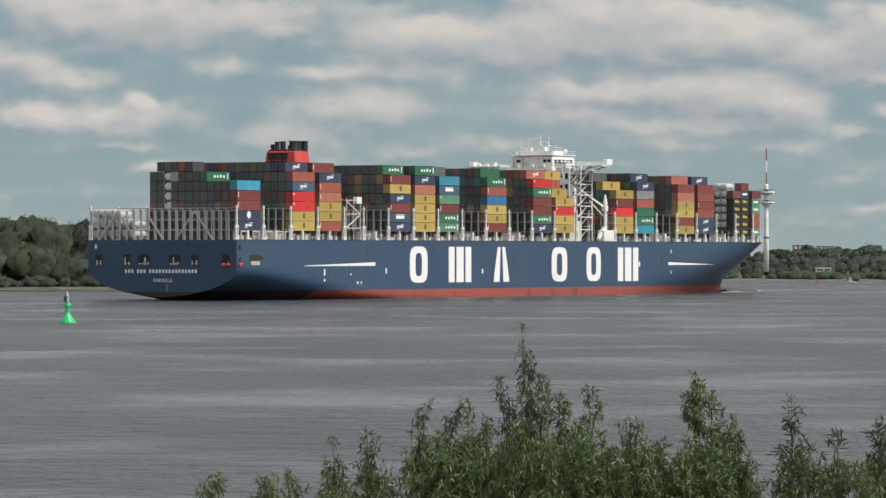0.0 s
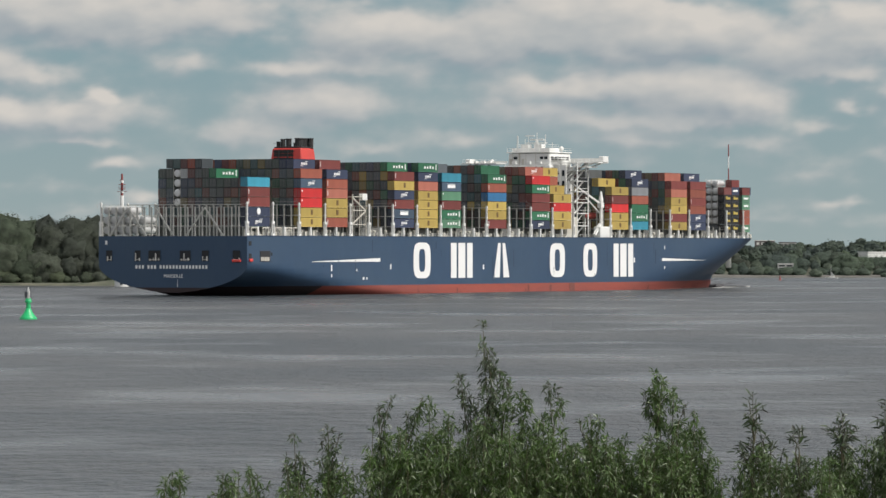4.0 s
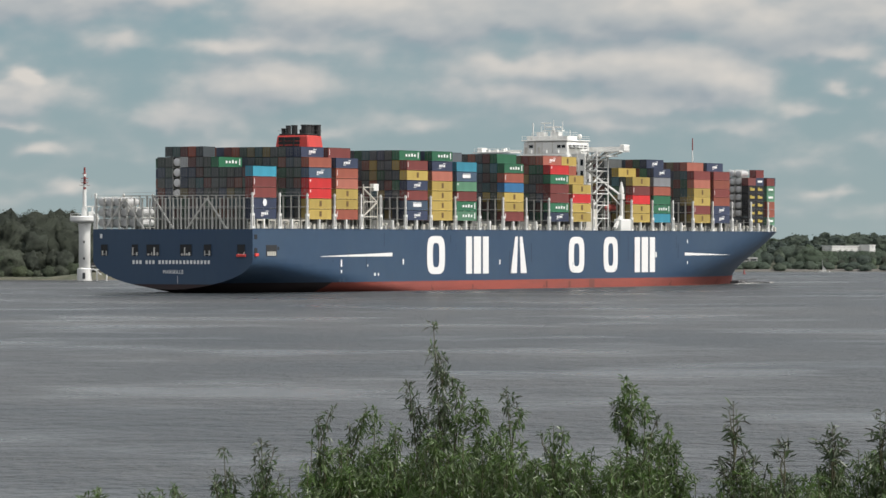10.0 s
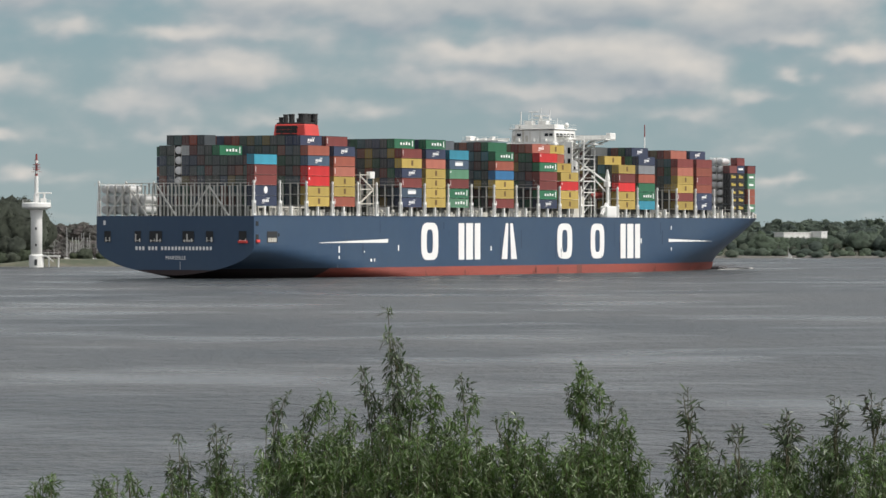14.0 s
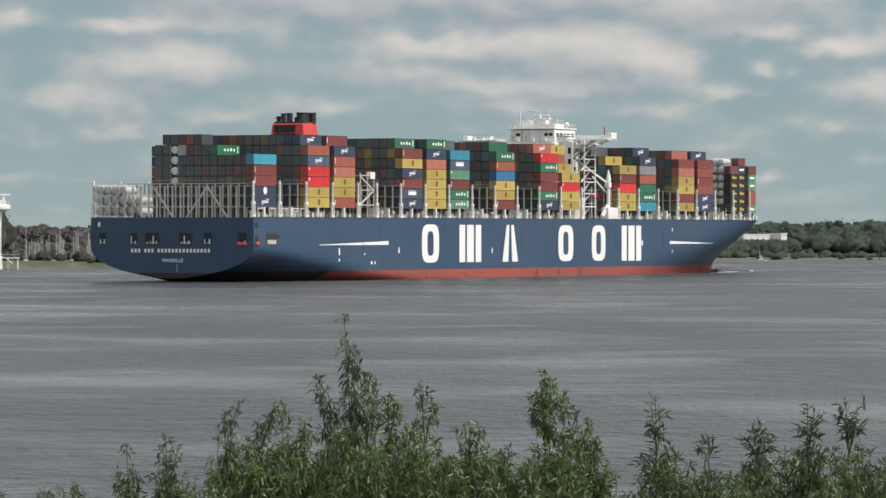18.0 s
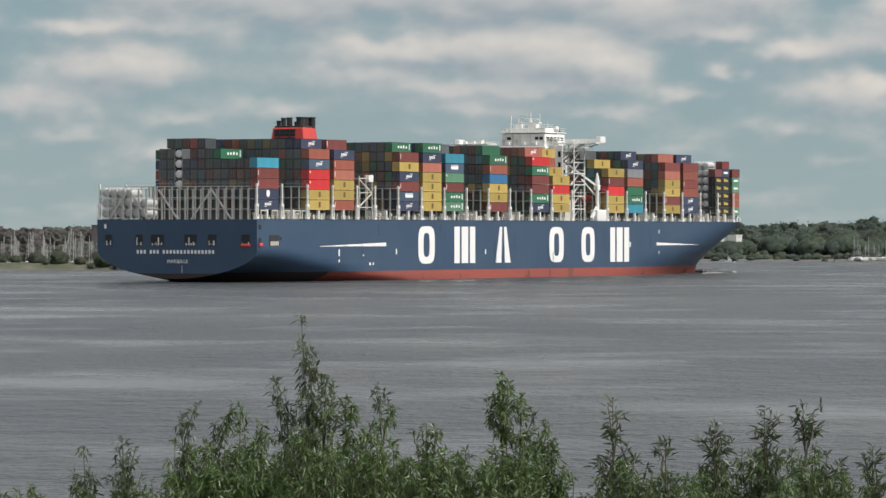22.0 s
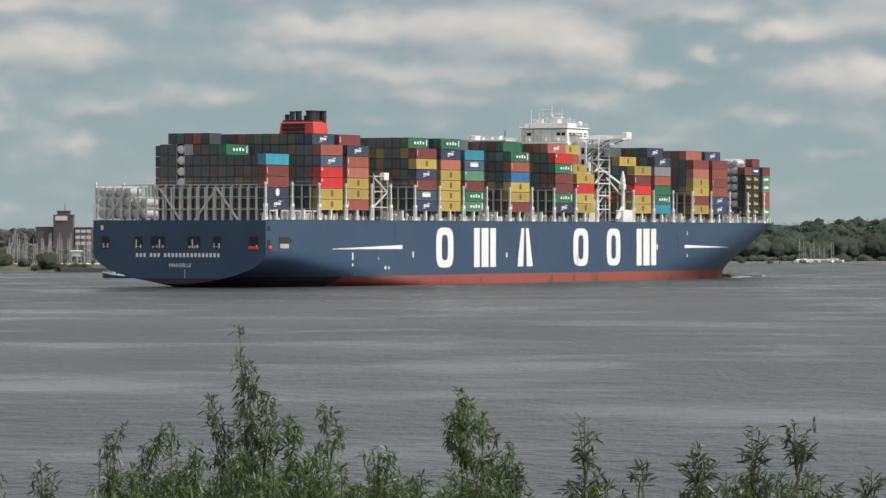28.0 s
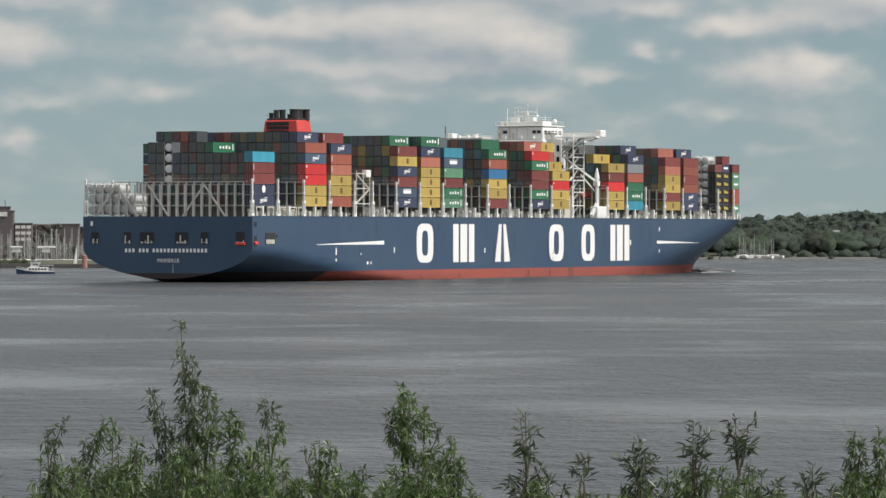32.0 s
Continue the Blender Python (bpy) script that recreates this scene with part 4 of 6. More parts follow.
# hatch supports and deck gear along the starboard edge
for bay in ORDER:
    x0 = BAYX[bay]
    w = half_breadth(min(x0 + 8, 345), ZD) - 0.6
    for dx in (7.2,):
        part("hatch_support", box(x0 + dx - 0.32, x0 + dx + 0.32, -w, -w + 0.8, ZD, BASE - 0.05, 0.06), WHITE, ship)
    if bay != "a":
        part("coaming", box(x0 + 1.0, x0 + 13.7, -w + 3.0, w - 3.0, ZD, BASE - 0.1), COAMING, ship)
    for k in range(6):
        xx = x0 + 1.6 + k * 2.1 + rng.uniform(-0.6, 0.6)
        if rng.random() < 0.5:
            part("vent", lathe([(0.22, ZD), (0.22, ZD + 1.2), (0.5, ZD + 1.3), (0.5, ZD + 1.8), (0.2, ZD + 2.0)], 8), CREAM, ship, "", pose(xx, -w + 1.4, 0))
        else:
            part("locker", box(xx, xx + rng.uniform(0.5, 1.6), -w + 1.2, -w + 2.0, ZD, ZD + rng.uniform(0.6, 1.9), 0.05), CREAM, ship)
bm = bmesh.new()
for i in range(170):
    x = 1 + i * 2.1
    if x < 356:
        add_bar(bm, (x, -half_breadth(x, ZD) + 0.15, ZD), (x, -half_breadth(x, ZD) + 0.15, ZD + 1.1), 0.07, 3)
for i in range(85):
    x = 1 + i * 4.2
    if x + 4.2 < 356:
        for z in (0.6, 1.1):
            add_bar(bm, (x, -half_breadth(x, ZD) + 0.15, ZD + z), (x + 4.2, -half_breadth(x + 4.2, ZD) + 0.15, ZD + z), 0.05, 3)
tagged(part("railing", bm, WHITE, ship, "thin white deck railing"), kind="stuff")

# ---- funnel ----
def funnel():
    bm = bmesh.new()
    add_box(bm, 63, 72.3, -5.9, 6.2, 36.0, 44.5, 0.3)
    for v in bm.verts:
        if v.co.z > 40:
            v.co.x = 67.8 + (v.co.x - 67.8) * 0.84
            v.co.y *= 0.84
    f = part("funnel", bm, FUNNEL, ship, "red funnel with black exhaust pipes")
    part("grille", box(63.4, 66.2, -2.4, 4.4, 39.6, 44.0), SOOT, f, "black louvred grille")
    for k in range(7):
        part("louvre", box(63.25 + 0.03 * k, 64.6, -2.6, 4.6, 39.9 + k * 0.58, 40.12 + k * 0.58), FUNNEL if k in (0, 3, 5) else SOOT, f)
    for y in (-1.6, 1.6):
        part("grille_post", box(63.1, 64.2, y - 0.15 + 1, y + 0.15 + 1, 39.6, 44.0), SOOT, f)
    part("cap", box(64.4, 71.4, -4.7, 4.9, 44.5, 45.0, 0.1), SOOT, f)
    for x, y, r, z in ((66.5, 4.6, 0.62, 46.6), (66.5, 3.0, 0.72, 47.4), (67.5, 1.6, 0.85, 47.5), (67.5, -2.2, 1.35, 47.6), (69.6, -2.4, 1.35, 47.6), (70.4, -4.4, 0.85, 47.6), (69.6, 0.6, 0.5, 46.3)):
        part("exhaust_pipe", lathe([(r, 44.5), (r, z - 0.3), (r * 1.12, z - 0.3), (r * 1.12, z), (r * 0.8, z)], 12), SOOT, f, "", pose(x, y, 0))
    for y in (-5.2, 5.2):
        part("rail", bar((64.2, y, 45.9), (71.4, y, 45.9), 0.1), SOOT, f)
    part("casing", box(60.6, 63.0, -11, 11, ZD, 38.5, 0.1), CREAM, f)
    t = part("walkway", box(61.0, 62.2, -24.8, -12, 25.2, 25.5), CREAM, f)
    for z in (21.2, 25.4, 29.5):
        part("platform", box(60.8, 69.0, -24.9, -18.0, z, z + 0.25), CREAM, t)
    for x, y in ((60.9, -24.8), (68.8, -24.8), (60.9, -18.2), (68.8, -18.2), (65, -24.8)):
        part("stair_post", bar((x, y, ZD), (x, y, 30.4), 0.35), CREAM, t)
    for a, b in (((61, -24.7, 21.4), (68.6, -24.7, 25.2)), ((68.6, -24.7, 25.5), (61, -24.7, 29.4))):
        part("stair_flight", bar(a, b, 0.5), CREAM, t)
    part("floodlight_box", box(66.6, 69.4, -25.0, -23.6, 28.6, 30.6, 0.1), WHITE, t)


funnel()

# ---- bridge house ----
def bridge_house():
    h = part("bridge_house", box(210.5, 227, -12.0, 5.2, ZD, 41.6, 0.15), WHITE, ship, "tall white bridge house")
    bm = box(212, 227, -11.0, 4.2, 40.4, 45.7, 0.3)
    for v in bm.verts:
        if v.co.y > 0:
            v.co.y += 0.5 * (45.7 - v.co.z) / 5.3
        else:
            v.co.y -= 0.5 * (45.7 - v.co.z) / 5.3
    part("wheelhouse", bm, WHITE, h, "white wheelhouse with sloping side and dark windows")
    part("aft_gallery", box(210.9, 212.0, -11.2, 5.0, 41.8, 42.0), WHITE, h)
    for y in (-6.0, -2.4, 2.6):
        part("aft_rib", box(211.86, 212.0, y, y + 0.12, 41.0, 45.5), CREAM, h)
    part("aft_ladder", box(211.7, 211.85, -0.2, 0.3, 40.5, 45.9), CREAM, h)
    for y, z, a, b in ((-1.6, 42.0, 0.8, 1.9), (3.0, 42.0, 0.8, 1.9)):
        part("aft_door", box(211.8, 212.05, y, y + a, z, z + b, 0.04), CREAM, h)
    for y in (-8.5, -4.4, 1.0):
        part("vent_box", box(210.9, 212.0, y, y + 1.4, 42.0, 43.0, 0.08), WHITE, h)
    for k, z in enumerate((39.2, 41.6, 43.8)):
        g = part("side_gallery", box(213.0, 221.0, -14.6 + k * 0.4, -11.0, z, z + 0.22), WHITE, h)
        part("gallery_rail", bar((213.0, -14.5 + k * 0.4, z + 1.1), (221.0, -14.5 + k * 0.4, z + 1.1), 0.12), WHITE, g)
        for x in (213.1, 217.0, 220.9):
            part("gallery_post", bar((x, -14.5 + k * 0.4, z - 2.6), (x, -14.5 + k * 0.4, z + 1.1), 0.2), WHITE, g)
    part("wheelhouse_roof", box(211.6, 227.4, -11.4, 4.9, 45.85, 46.2, 0.1), WHITE, h)
    for y0, y1 in ((2.4, 3.8), (-8.9, -7.7), (-7.3, -6.1)):
        part("window", box(211.85, 212.2, y0 - 1.5, y1 - 1.5, 43.7, 44.6, 0.05), GLASS, h)
    for x0 in (213.0, 215.6, 218.2, 220.8, 223.4):
        part("window", box(x0, x0 + 1.9, -11.25, -10.8, 43.5, 44.6, 0.05), GLASS, h)
    for z in (22.5, 26, 29.5, 33, 36.5, 39.8):
        for x0 in (210, 214, 218, 222):
            part("window", box(x0 + 2, x0 + 2.9, -12.12, -11.8, z, z + 1.1, 0.04), GLASS, h)
    for y0 in (-9.5, -7.2):
        part("window", box(210.4, 210.7, y0, y0 + 0.7, 40.2, 41.2, 0.04), GLASS, h)
    # wings of the bridge, open deck with a box at each end
    for s in (-1, 1):
        bm = bmesh.new()
        add_box(bm, 218.5, 225.5, min(s * 12.5, s * 26), max(s * 12.5, s * 26), 42.4, 42.75)
        w = part("bridge_wing", bm, WHITE, h, "white open bridge wing")
        rail = bmesh.new()
        for k in range(10):
            add_bar(rail, (218.6, s * (12.8 + k * 1.4), 42.7), (218.6, s * (12.8 + k * 1.4), 43.9), 0.10, 3)
        for z in (43.3, 43.9):
            add_bar(rail, (218.6, s * 12.6, z), (218.6, s * 25.6, z), 0.09, 3)
        part("wing_railing", rail, WHITE, w)
        if s < 0:
            part("wing_front", box(225.2, 225.5, -26, -12, 42.7, 44.1), WHITE, w)
            part("wing_cab", box(221.5, 225.4, -26.2, -24.6, 42.6, 44.7, 0.15), WHITE, w)
        else:
            part("wing_front", box(225.2, 225.5, 12, 26, 42.7, 43.5), WHITE, w)
            part("wing_cab", box(221.5, 225.4, 24.2, 26.0, 42.5, 44.2, 0.15), WHITE, w)
            for y in (15.5, 18.0, 21.0):
                part("wing_locker", box(220.0, 221.2, y, y + 1.0, 42.7, 43.6, 0.06), WHITE, w)
        for x in (219.5, 224.5):
            part("wing_strut", bar((x, s * 24.0, 42.4), (x, s * 13.5, 39.2), 0.55), WHITE, w)
            part("wing_strut", bar((x, s * 19.0, 42.4), (x, s * 13.5, 40.0), 0.5), WHITE, w)
    # monkey island, mast, radars
    part("monkey_island", box(214, 224, -8.5, 2.4, 46.2, 47.5, 0.15), WHITE, h)
    for y0, y1, x0, x1, z in ((-8.5, 2.4, 214, 224, 47.5), (-11.3, 4.8, 212, 227, 46.2)):
        bm = bmesh.new()
        for y in spread(y0, y1, 8):
            add_bar(bm, (x0, y, z), (x0, y, z + 1.2), 0.12, 3)
        for dz in (0.6, 1.2):
            add_bar(bm, (x0, y0, z + dz), (x0, y1, z + dz), 0.1, 3)
            add_bar(bm, (x0, y0, z + dz), (x1, y0, z + dz), 0.1, 3)
        part("railing", bm, WHITE, h)
    m = part("radar_mast", lathe([(0.7, 49), (0.5, 52.6), (0.3, 53)], 10), WHITE, h, "white radar mast", pose(218, -3.2, -2.5))
    part("mast_platform", box(-1.0, 1.0, -3.4, 3.4, 51.6, 51.9), WHITE, m)
    part("radar_scanner", box(-0.25, 0.25, -2.6, 2.6, 52.6, 53.1, 0.05), WHITE, m)
    part("radar_scanner", box(-0.2, 0.2, 1.0, 4.4, 54.0, 54.3, 0.05), WHITE, m)
    for y, z in ((-3.2, 54.6), (3.2, 54.2), (0, 55.2)):
        part("aerial", bar((0, y, 51.8), (0, y, z), 0.22), WHITE, m)
    part("signal_mast", bar((214, 1.9, 46.2), (214, 1.9, 51.6), 0.36), WHITE, h)
    part("radome", lathe([(0.3, 0), (0.4, 0.6), (1.0, 1.0), (1.2, 1.8), (0.95, 2.5), (0.4, 2.9)], 12), WHITE, h, "white round radome", pose(220, -11.4, 46.2) @ Matrix.Scale(0.65, 4))
    part("radome", lathe([(0.2, 0), (0.7, 0.5), (0.8, 1.2), (0.4, 1.7)], 10), WHITE, h, "", pose(222, 16, 42.7) @ Matrix.Scale(0.8, 4))
    for y0, y1, x0, z in ((-6.5, -3.6, 215, 47.5), (-1.0, 1.8, 216, 47.5), (-10.6, -8.9, 213, 46.2), (2.6, 4.2, 214, 46.2)):
        part("roof_locker", box(x0, x0 + 2.4, y0, y1, z, z + 1.3, 0.1), WHITE, h)
    for y, z in ((-9.8, 49.4), (-7.0, 50.4), (0.4, 50.6), (3.2, 48.8)):
        part("aerial", bar((216.5, y, 46.2), (216.5, y, z), 0.2), WHITE, h)
    for z in (33.4, 36.4, 39.4):
        part("deck_edge", box(209.2, 210.6, -12.0, 5.2, z, z + 0.25), WHITE, h)
        part("railing", bar((209.3, -12.0, z + 1.2), (209.3, 5.2, z + 1.2), 0.12), WHITE, h)
    # stair tower at the starboard side with galleries
    t = part("stair_tower", box(213.4, 213.8, -16.6, -12.0, ZD, 41.8), WHITE, h, "white stair tower with open galleries")
    for z in (21.5, 25.6, 29.2, 32.8, 36.3, 39.8):
        part("gallery", box(214.5, 222.5, -20.2, -12.4, z, z + 0.28), WHITE, t)
        part("gallery_rail", bar((214.6, -20.1, z + 1.2), (222.4, -20.1, z + 1.2), 0.14), WHITE, t)
        part("gallery_rail", bar((214.6, -20.1, z + 1.2), (214.6, -12.6, z + 1.2), 0.14), WHITE, t)
        part("stair_flight", bar((215.2, -18.6, z - 3.6), (221.6, -18.6, z), 0.55), WHITE, t)
    for x, y in ((214.6, -20.1), (222.4, -20.1), (214.6, -14.5), (222.4, -14.5)):
        part("tower_post", bar((x, y, ZD), (x, y, 42.4), 0.5), WHITE, t)
    # sloping buttresses and a mid-height balcony between house and wing
    for x in (216.2, 219.0, 222.0):
        part("buttress", bar((x, -19.5, 42.4), (x, -12.6, 36.8), 0.7), WHITE, t)
    part("balcony", box(215.0, 222.5, -23.5, -17.0, 40.9, 41.2), WHITE, t)
    part("balcony_rail", bar((215.1, -23.4, 42.2), (215.1, -17.0, 42.2), 0.12), WHITE, t)
    for z in (31.0, 34.6, 38.1):
        part("tower_door", box(213.3, 213.38, -16.0, -15.1, z, z + 1.9), GLASS, t)
        part("tower_window", box(213.3, 213.38, -14.0, -13.2, z + 0.6, z + 1.6), GLASS, t)
    for y in (-10.0, -5.0, 4.0):
        part("pipe", bar((210.4, y, 34), (210.4, y, 41.5), 0.22, 6), CREAM, h)
    part("deck_house", box(204.5, 213, -21, -12.5, ZD, 24.5, 0.1), CREAM, h)
    # provision crane
    c = part("provision_crane", lathe([(0.65, ZD), (0.55, 29.5), (0.8, 29.6), (0.8, 30.4), (0.25, 33.2)], 12), WHITE, h, "white provision crane with folded jib", pose(228.0, -22.0, 0))
    part("jib", bar((0.2, 0, 28.8), (-10.6, 6.0, 36.2), 0.75), WHITE, c)
    part("jib_ram", bar((0, 0.4, 25.8), (-5.0, 3.2, 31.2), 0.45), WHITE, c)
    part("crane_cab", box(-1.2, 0.8, -0.8, 0.8, 27.6, 29.4, 0.15), WHITE, c)
    # enclosed lifeboat and gangway box
    part("lifeboat", add_lathe(bmesh.new(), [(0.15, -4.0), (0.85, -3.2), (1.15, -1.5), (1.15, 1.5), (0.85, 3.2), (0.15, 4.0)], 14, pose(228.5, -18.0, 25.0, 0, 90, 0)), paint("boat_red", (0.30, 0.060, 0.050), 0.5, 0.1, 0.5, 0.3), h, "dull red enclosed lifeboat")
    for x in (225, 231.5):
        part("davit", bar((x, -17.6, ZD), (x, -17.6, 28.0), 0.4), WHITE, h)
    part("gear_locker", box(221.5, 228.3, -25.2, -22.6, ZD, 21.4, 0.2), WHITE, h, "white steel locker")
    part("gear_slope", bar((219.5, -24, 18.6), (223.5, -24, 22.2), 1.2), WHITE, h)


bridge_house()

# foremast and bow gear
fm = part("foremast", lathe([(0.5, ZD), (0.35, 30), (0.25, 36)], 10), WHITE, ship, "white foremast", pose(350, 0, 0))
part("mast_arm", bar((0, -2.2, 33), (0, 2.2, 33), 0.25), WHITE, fm)
part("breakwater", box(345.5, 346.0, -14, 14, ZD, ZD + 2.2), CREAM, ship)
for y in (-6, 6):
    part("windlass", box(352, 356, y - 1.5, y + 1.5, ZD, ZD + 2.0, 0.2), CREAM, ship)
part("bulbous_bow", add_lathe(bmesh.new(), [(0.5, -9), (2.6, -5), (2.8, 0), (2.2, 4), (0.8, 6.5)], 14, pose(353, 0, -2.2, 0, 90, 0)), BOOT, ship)

# foam thrown up at the bow, and the flat wash at the stern
DARKWATER = paint("churned_water", (0.055, 0.055, 0.055), 0.35, 0.3, 0.8, 0.5, bump=0.5)
bow_wave = empty("bow_wave", label="low grey bow wave with broken foam", category="wave")
for k, (x, y, rx, ry, h, mat) in enumerate(((363, -2, 12, 3.5, 1.4, DARKWATER), (357, -8, 14, 3.2, 0.9, DARKWATER), (368, -5.6, 4.6, 0.5, 0.85, FOAM), (373, -6.4, 2.6, 0.5, 0.5, FOAM), (345, -13, 9, 0.4, 0.3, FOAM), (362, -12.0, 2, 0.4, 0.5, FOAM), (330, -17, 8, 0.35, 0.25, FOAM))):
    bm = bmesh.new()
    bmesh.ops.create_icosphere(bm, subdivisions=3, radius=1)
    for v in bm.verts:
        q = 1 + 0.5 * noise.noise(v.co * 3.0 + Vector((k * 7, 0, 0)))
        v.co = Vector((x + v.co.x * rx * q, y + v.co.y * ry * q, v.co.z * h * q))
    part("foam_crest" if mat is FOAM else "swell", smooth(mesh_of("crest", bm, mat)), None, bow_wave)

# ---- far banks ----
def crown_mesh(name, seed, mat, spread_xy, lo, hi, cards, size, loose=0.0):
    """A crown of small leafy sprays over an uneven, billowing body; unit tree 1 m high."""
    r = random.Random(seed)
    off = Vector((seed * 3.7, seed * 1.3, seed * 5.1))
    rx, rz, cz = spread_xy * 0.64, (hi - lo) * 0.47, (hi + lo) / 2

    def skin(d, f):
        q = f * (1 + 0.42 * noise.noise(d * 1.7 + off) + 0.26 * noise.noise(d * 3.6 + off) + 0.16 * noise.noise(d * 8.0 + off))
        taper = 1.0 - 0.10 * max(0.0, d.z) ** 2
        return Vector((d.x * rx * q * taper, d.y * rx * q * taper, cz + d.z * rz * q))

    verts, faces, normals = [], [], []
    bm = bmesh.new()
    bmesh.ops.create_icosphere(bm, subdivisions=3, radius=1)
    bm.verts.index_update()
    for v in bm.verts:
        d = v.co.normalized()
        verts.append(skin(d, 0.93))
        normals.append((d * 0.85 + Vector((0, 0, 0.5))).normalized())
    faces += [tuple(v.index for v in f.verts) for f in bm.faces]
    bm.free()
    for i in range(cards):
        d = Vector((r.gauss(0, 1), r.gauss(0, 1), r.gauss(0.1, 1))).normalized()
        c = skin(d, r.uniform(0.89, 0.965 + loose))
        n = (d + Vector((r.gauss(0, 0.5), r.gauss(0, 0.5), r.gauss(0.2, 0.4)))).normalized()
        t = n.cross(Vector((r.gauss(0, 1), r.gauss(0, 1), r.gauss(0, 1)))).normalized()
        b = n.cross(t)
        s = size * r.uniform(0.5, 1.3)
        k0 = len(verts)
        shade = (d * 0.85 + n * 0.5 + Vector((0, 0, 0.5))).normalized()
        for u, v in ((-1, -0.2), (0.1, -0.9), (1, 0.1), (-0.1, 0.9)):
            verts.append(c + (t * u + b * v) * s * r.uniform(0.7, 1.2) + n * r.uniform(-0.2, 0.2) * s)
            normals.append(shade)
        faces.append(tuple(range(k0, k0 + 4)))
    me = bpy.data.meshes.new(name)
    me.from_pydata(verts, [], faces)
    me.materials.append(mat)
    smooth(me)
    me.normals_split_custom_set_from_vertices(normals)
    return me


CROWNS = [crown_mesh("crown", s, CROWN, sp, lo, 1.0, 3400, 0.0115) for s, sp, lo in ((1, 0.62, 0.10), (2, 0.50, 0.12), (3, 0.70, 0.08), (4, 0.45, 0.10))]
DARKS = [crown_mesh("crown", s, DARKCROWN, sp, lo, 1.0, 3400, 0.0115) for s, sp, lo in ((11, 0.58, 0.08), (12, 0.52, 0.10), (13, 0.62, 0.06))]
NEARS = [crown_mesh("crown", s, NEARCROWN, sp, lo, 1.0, 3400, 0.0115) for s, sp, lo in ((31, 0.62, 0.06), (32, 0.56, 0.08), (33, 0.70, 0.06))]
NEARSHRUBS = [crown_mesh("crown", s, NEARCROWN, 0.9, 0.0, 1.0, 2200, 0.018, 0.12) for s in (34, 35)]
SHRUBS = [crown_mesh("crown", s, CROWN, 0.9, 0.0, 1.0, 2200, 0.018, 0.12) for s in (21, 22)]


def trunk_mesh():
    bm = bmesh.new()
    add_lathe(bm, [(0.030, -0.06), (0.022, 0.1), (0.016, 0.4), (0.006, 0.75)], 7)
    for k in range(5):
        a = k * 2.4
        add_bar(bm, (0, 0, 0.22 + 0.08 * k), (0.22 * math.cos(a), 0.22 * math.sin(a), 0.45 + 0.08 * k), 0.014, 4)
    return mesh_of("trunk", bm, BARK)


TRUNK = trunk_mesh()
tr = random.Random(9)


def tree(x, y, h, dark=False, shrub=False, wide=1.0):
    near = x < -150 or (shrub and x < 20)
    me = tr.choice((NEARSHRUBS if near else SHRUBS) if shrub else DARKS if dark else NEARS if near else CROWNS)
    name = "shrub" if shrub else "tree"
    lab = "rounded green shrub on the river bank" if shrub else "tall dark broadleaf tree in a wood" if dark else "leafy green broadleaf tree on the far bank"
    e = empty(name, None, label=lab, category=name, group="shrubs of the bank" if shrub else "trees of the far bank")
    e.location, e.rotation_euler, e.scale = (x, y, land_z(x, y) - (0.20 * h if shrub else 0.1)), (0, 0, tr.uniform(0, 6.28)), (h * wide, h * wide, h)
    c = part("crown", me, None, e)
    part("trunk", TRUNK, None, e)
    return e


# wood on the near side of the fairway: rounded trees, a notch, then tall dark trees up to the signal tower
x = -250.0
while x < -199.5:
    tree(x, 1690 + tr.uniform(-6, 14), tr.uniform(24.5, 27.5), wide=tr.uniform(1.0, 1.3))
    tree(x + tr.uniform(-2, 2), 1668 + tr.uniform(-6, 6), tr.uniform(13, 19), wide=1.2)
    tree(x + tr.uniform(-3, 3), 1660 + tr.uniform(-3, 3), tr.uniform(4, 8), shrub=True)
    tree(x + 3.5, 1657 + tr.uniform(-2, 3), tr.uniform(3, 6), shrub=True, wide=1.3)
    x += tr.uniform(5.0, 6.6)
x = -195.0
while x < -163.0:
    tree(x, 1696 + tr.uniform(-6, 10), tr.uniform(23.5, 26.5), dark=True, wide=1.1)
    tree(x + 2, 1682 + tr.uniform(-4, 4), tr.uniform(19, 24), dark=True, wide=1.1)
    tree(x + tr.uniform(-1, 1), 1668, tr.uniform(8, 13) if x > -190 else 15, dark=x > -185, shrub=x < -185)
    tree(x + tr.uniform(-2, 2), 1659, tr.uniform(3, 5.5), shrub=True)
    x += tr.uniform(4.2, 5.6)
for x, y, h in ((-164, 1662, 5.5), (-142, 1665, 5.0), (-136, 1668, 3.5), (-127.8, 1663, 5.0), (-119.3, 1662, 6.0), (-111.5, 1661, 3.6), (-102.6, 1660, 7.0), (-96.8, 1656, 3.6), (-92, 1655, 4.0), (-88.6, 1656, 3.4), (-146, 1664, 3), (-124, 1658, 2.4), (-107, 1656, 2.4)):
    tree(x, y, h, shrub=True, wide=1.1)
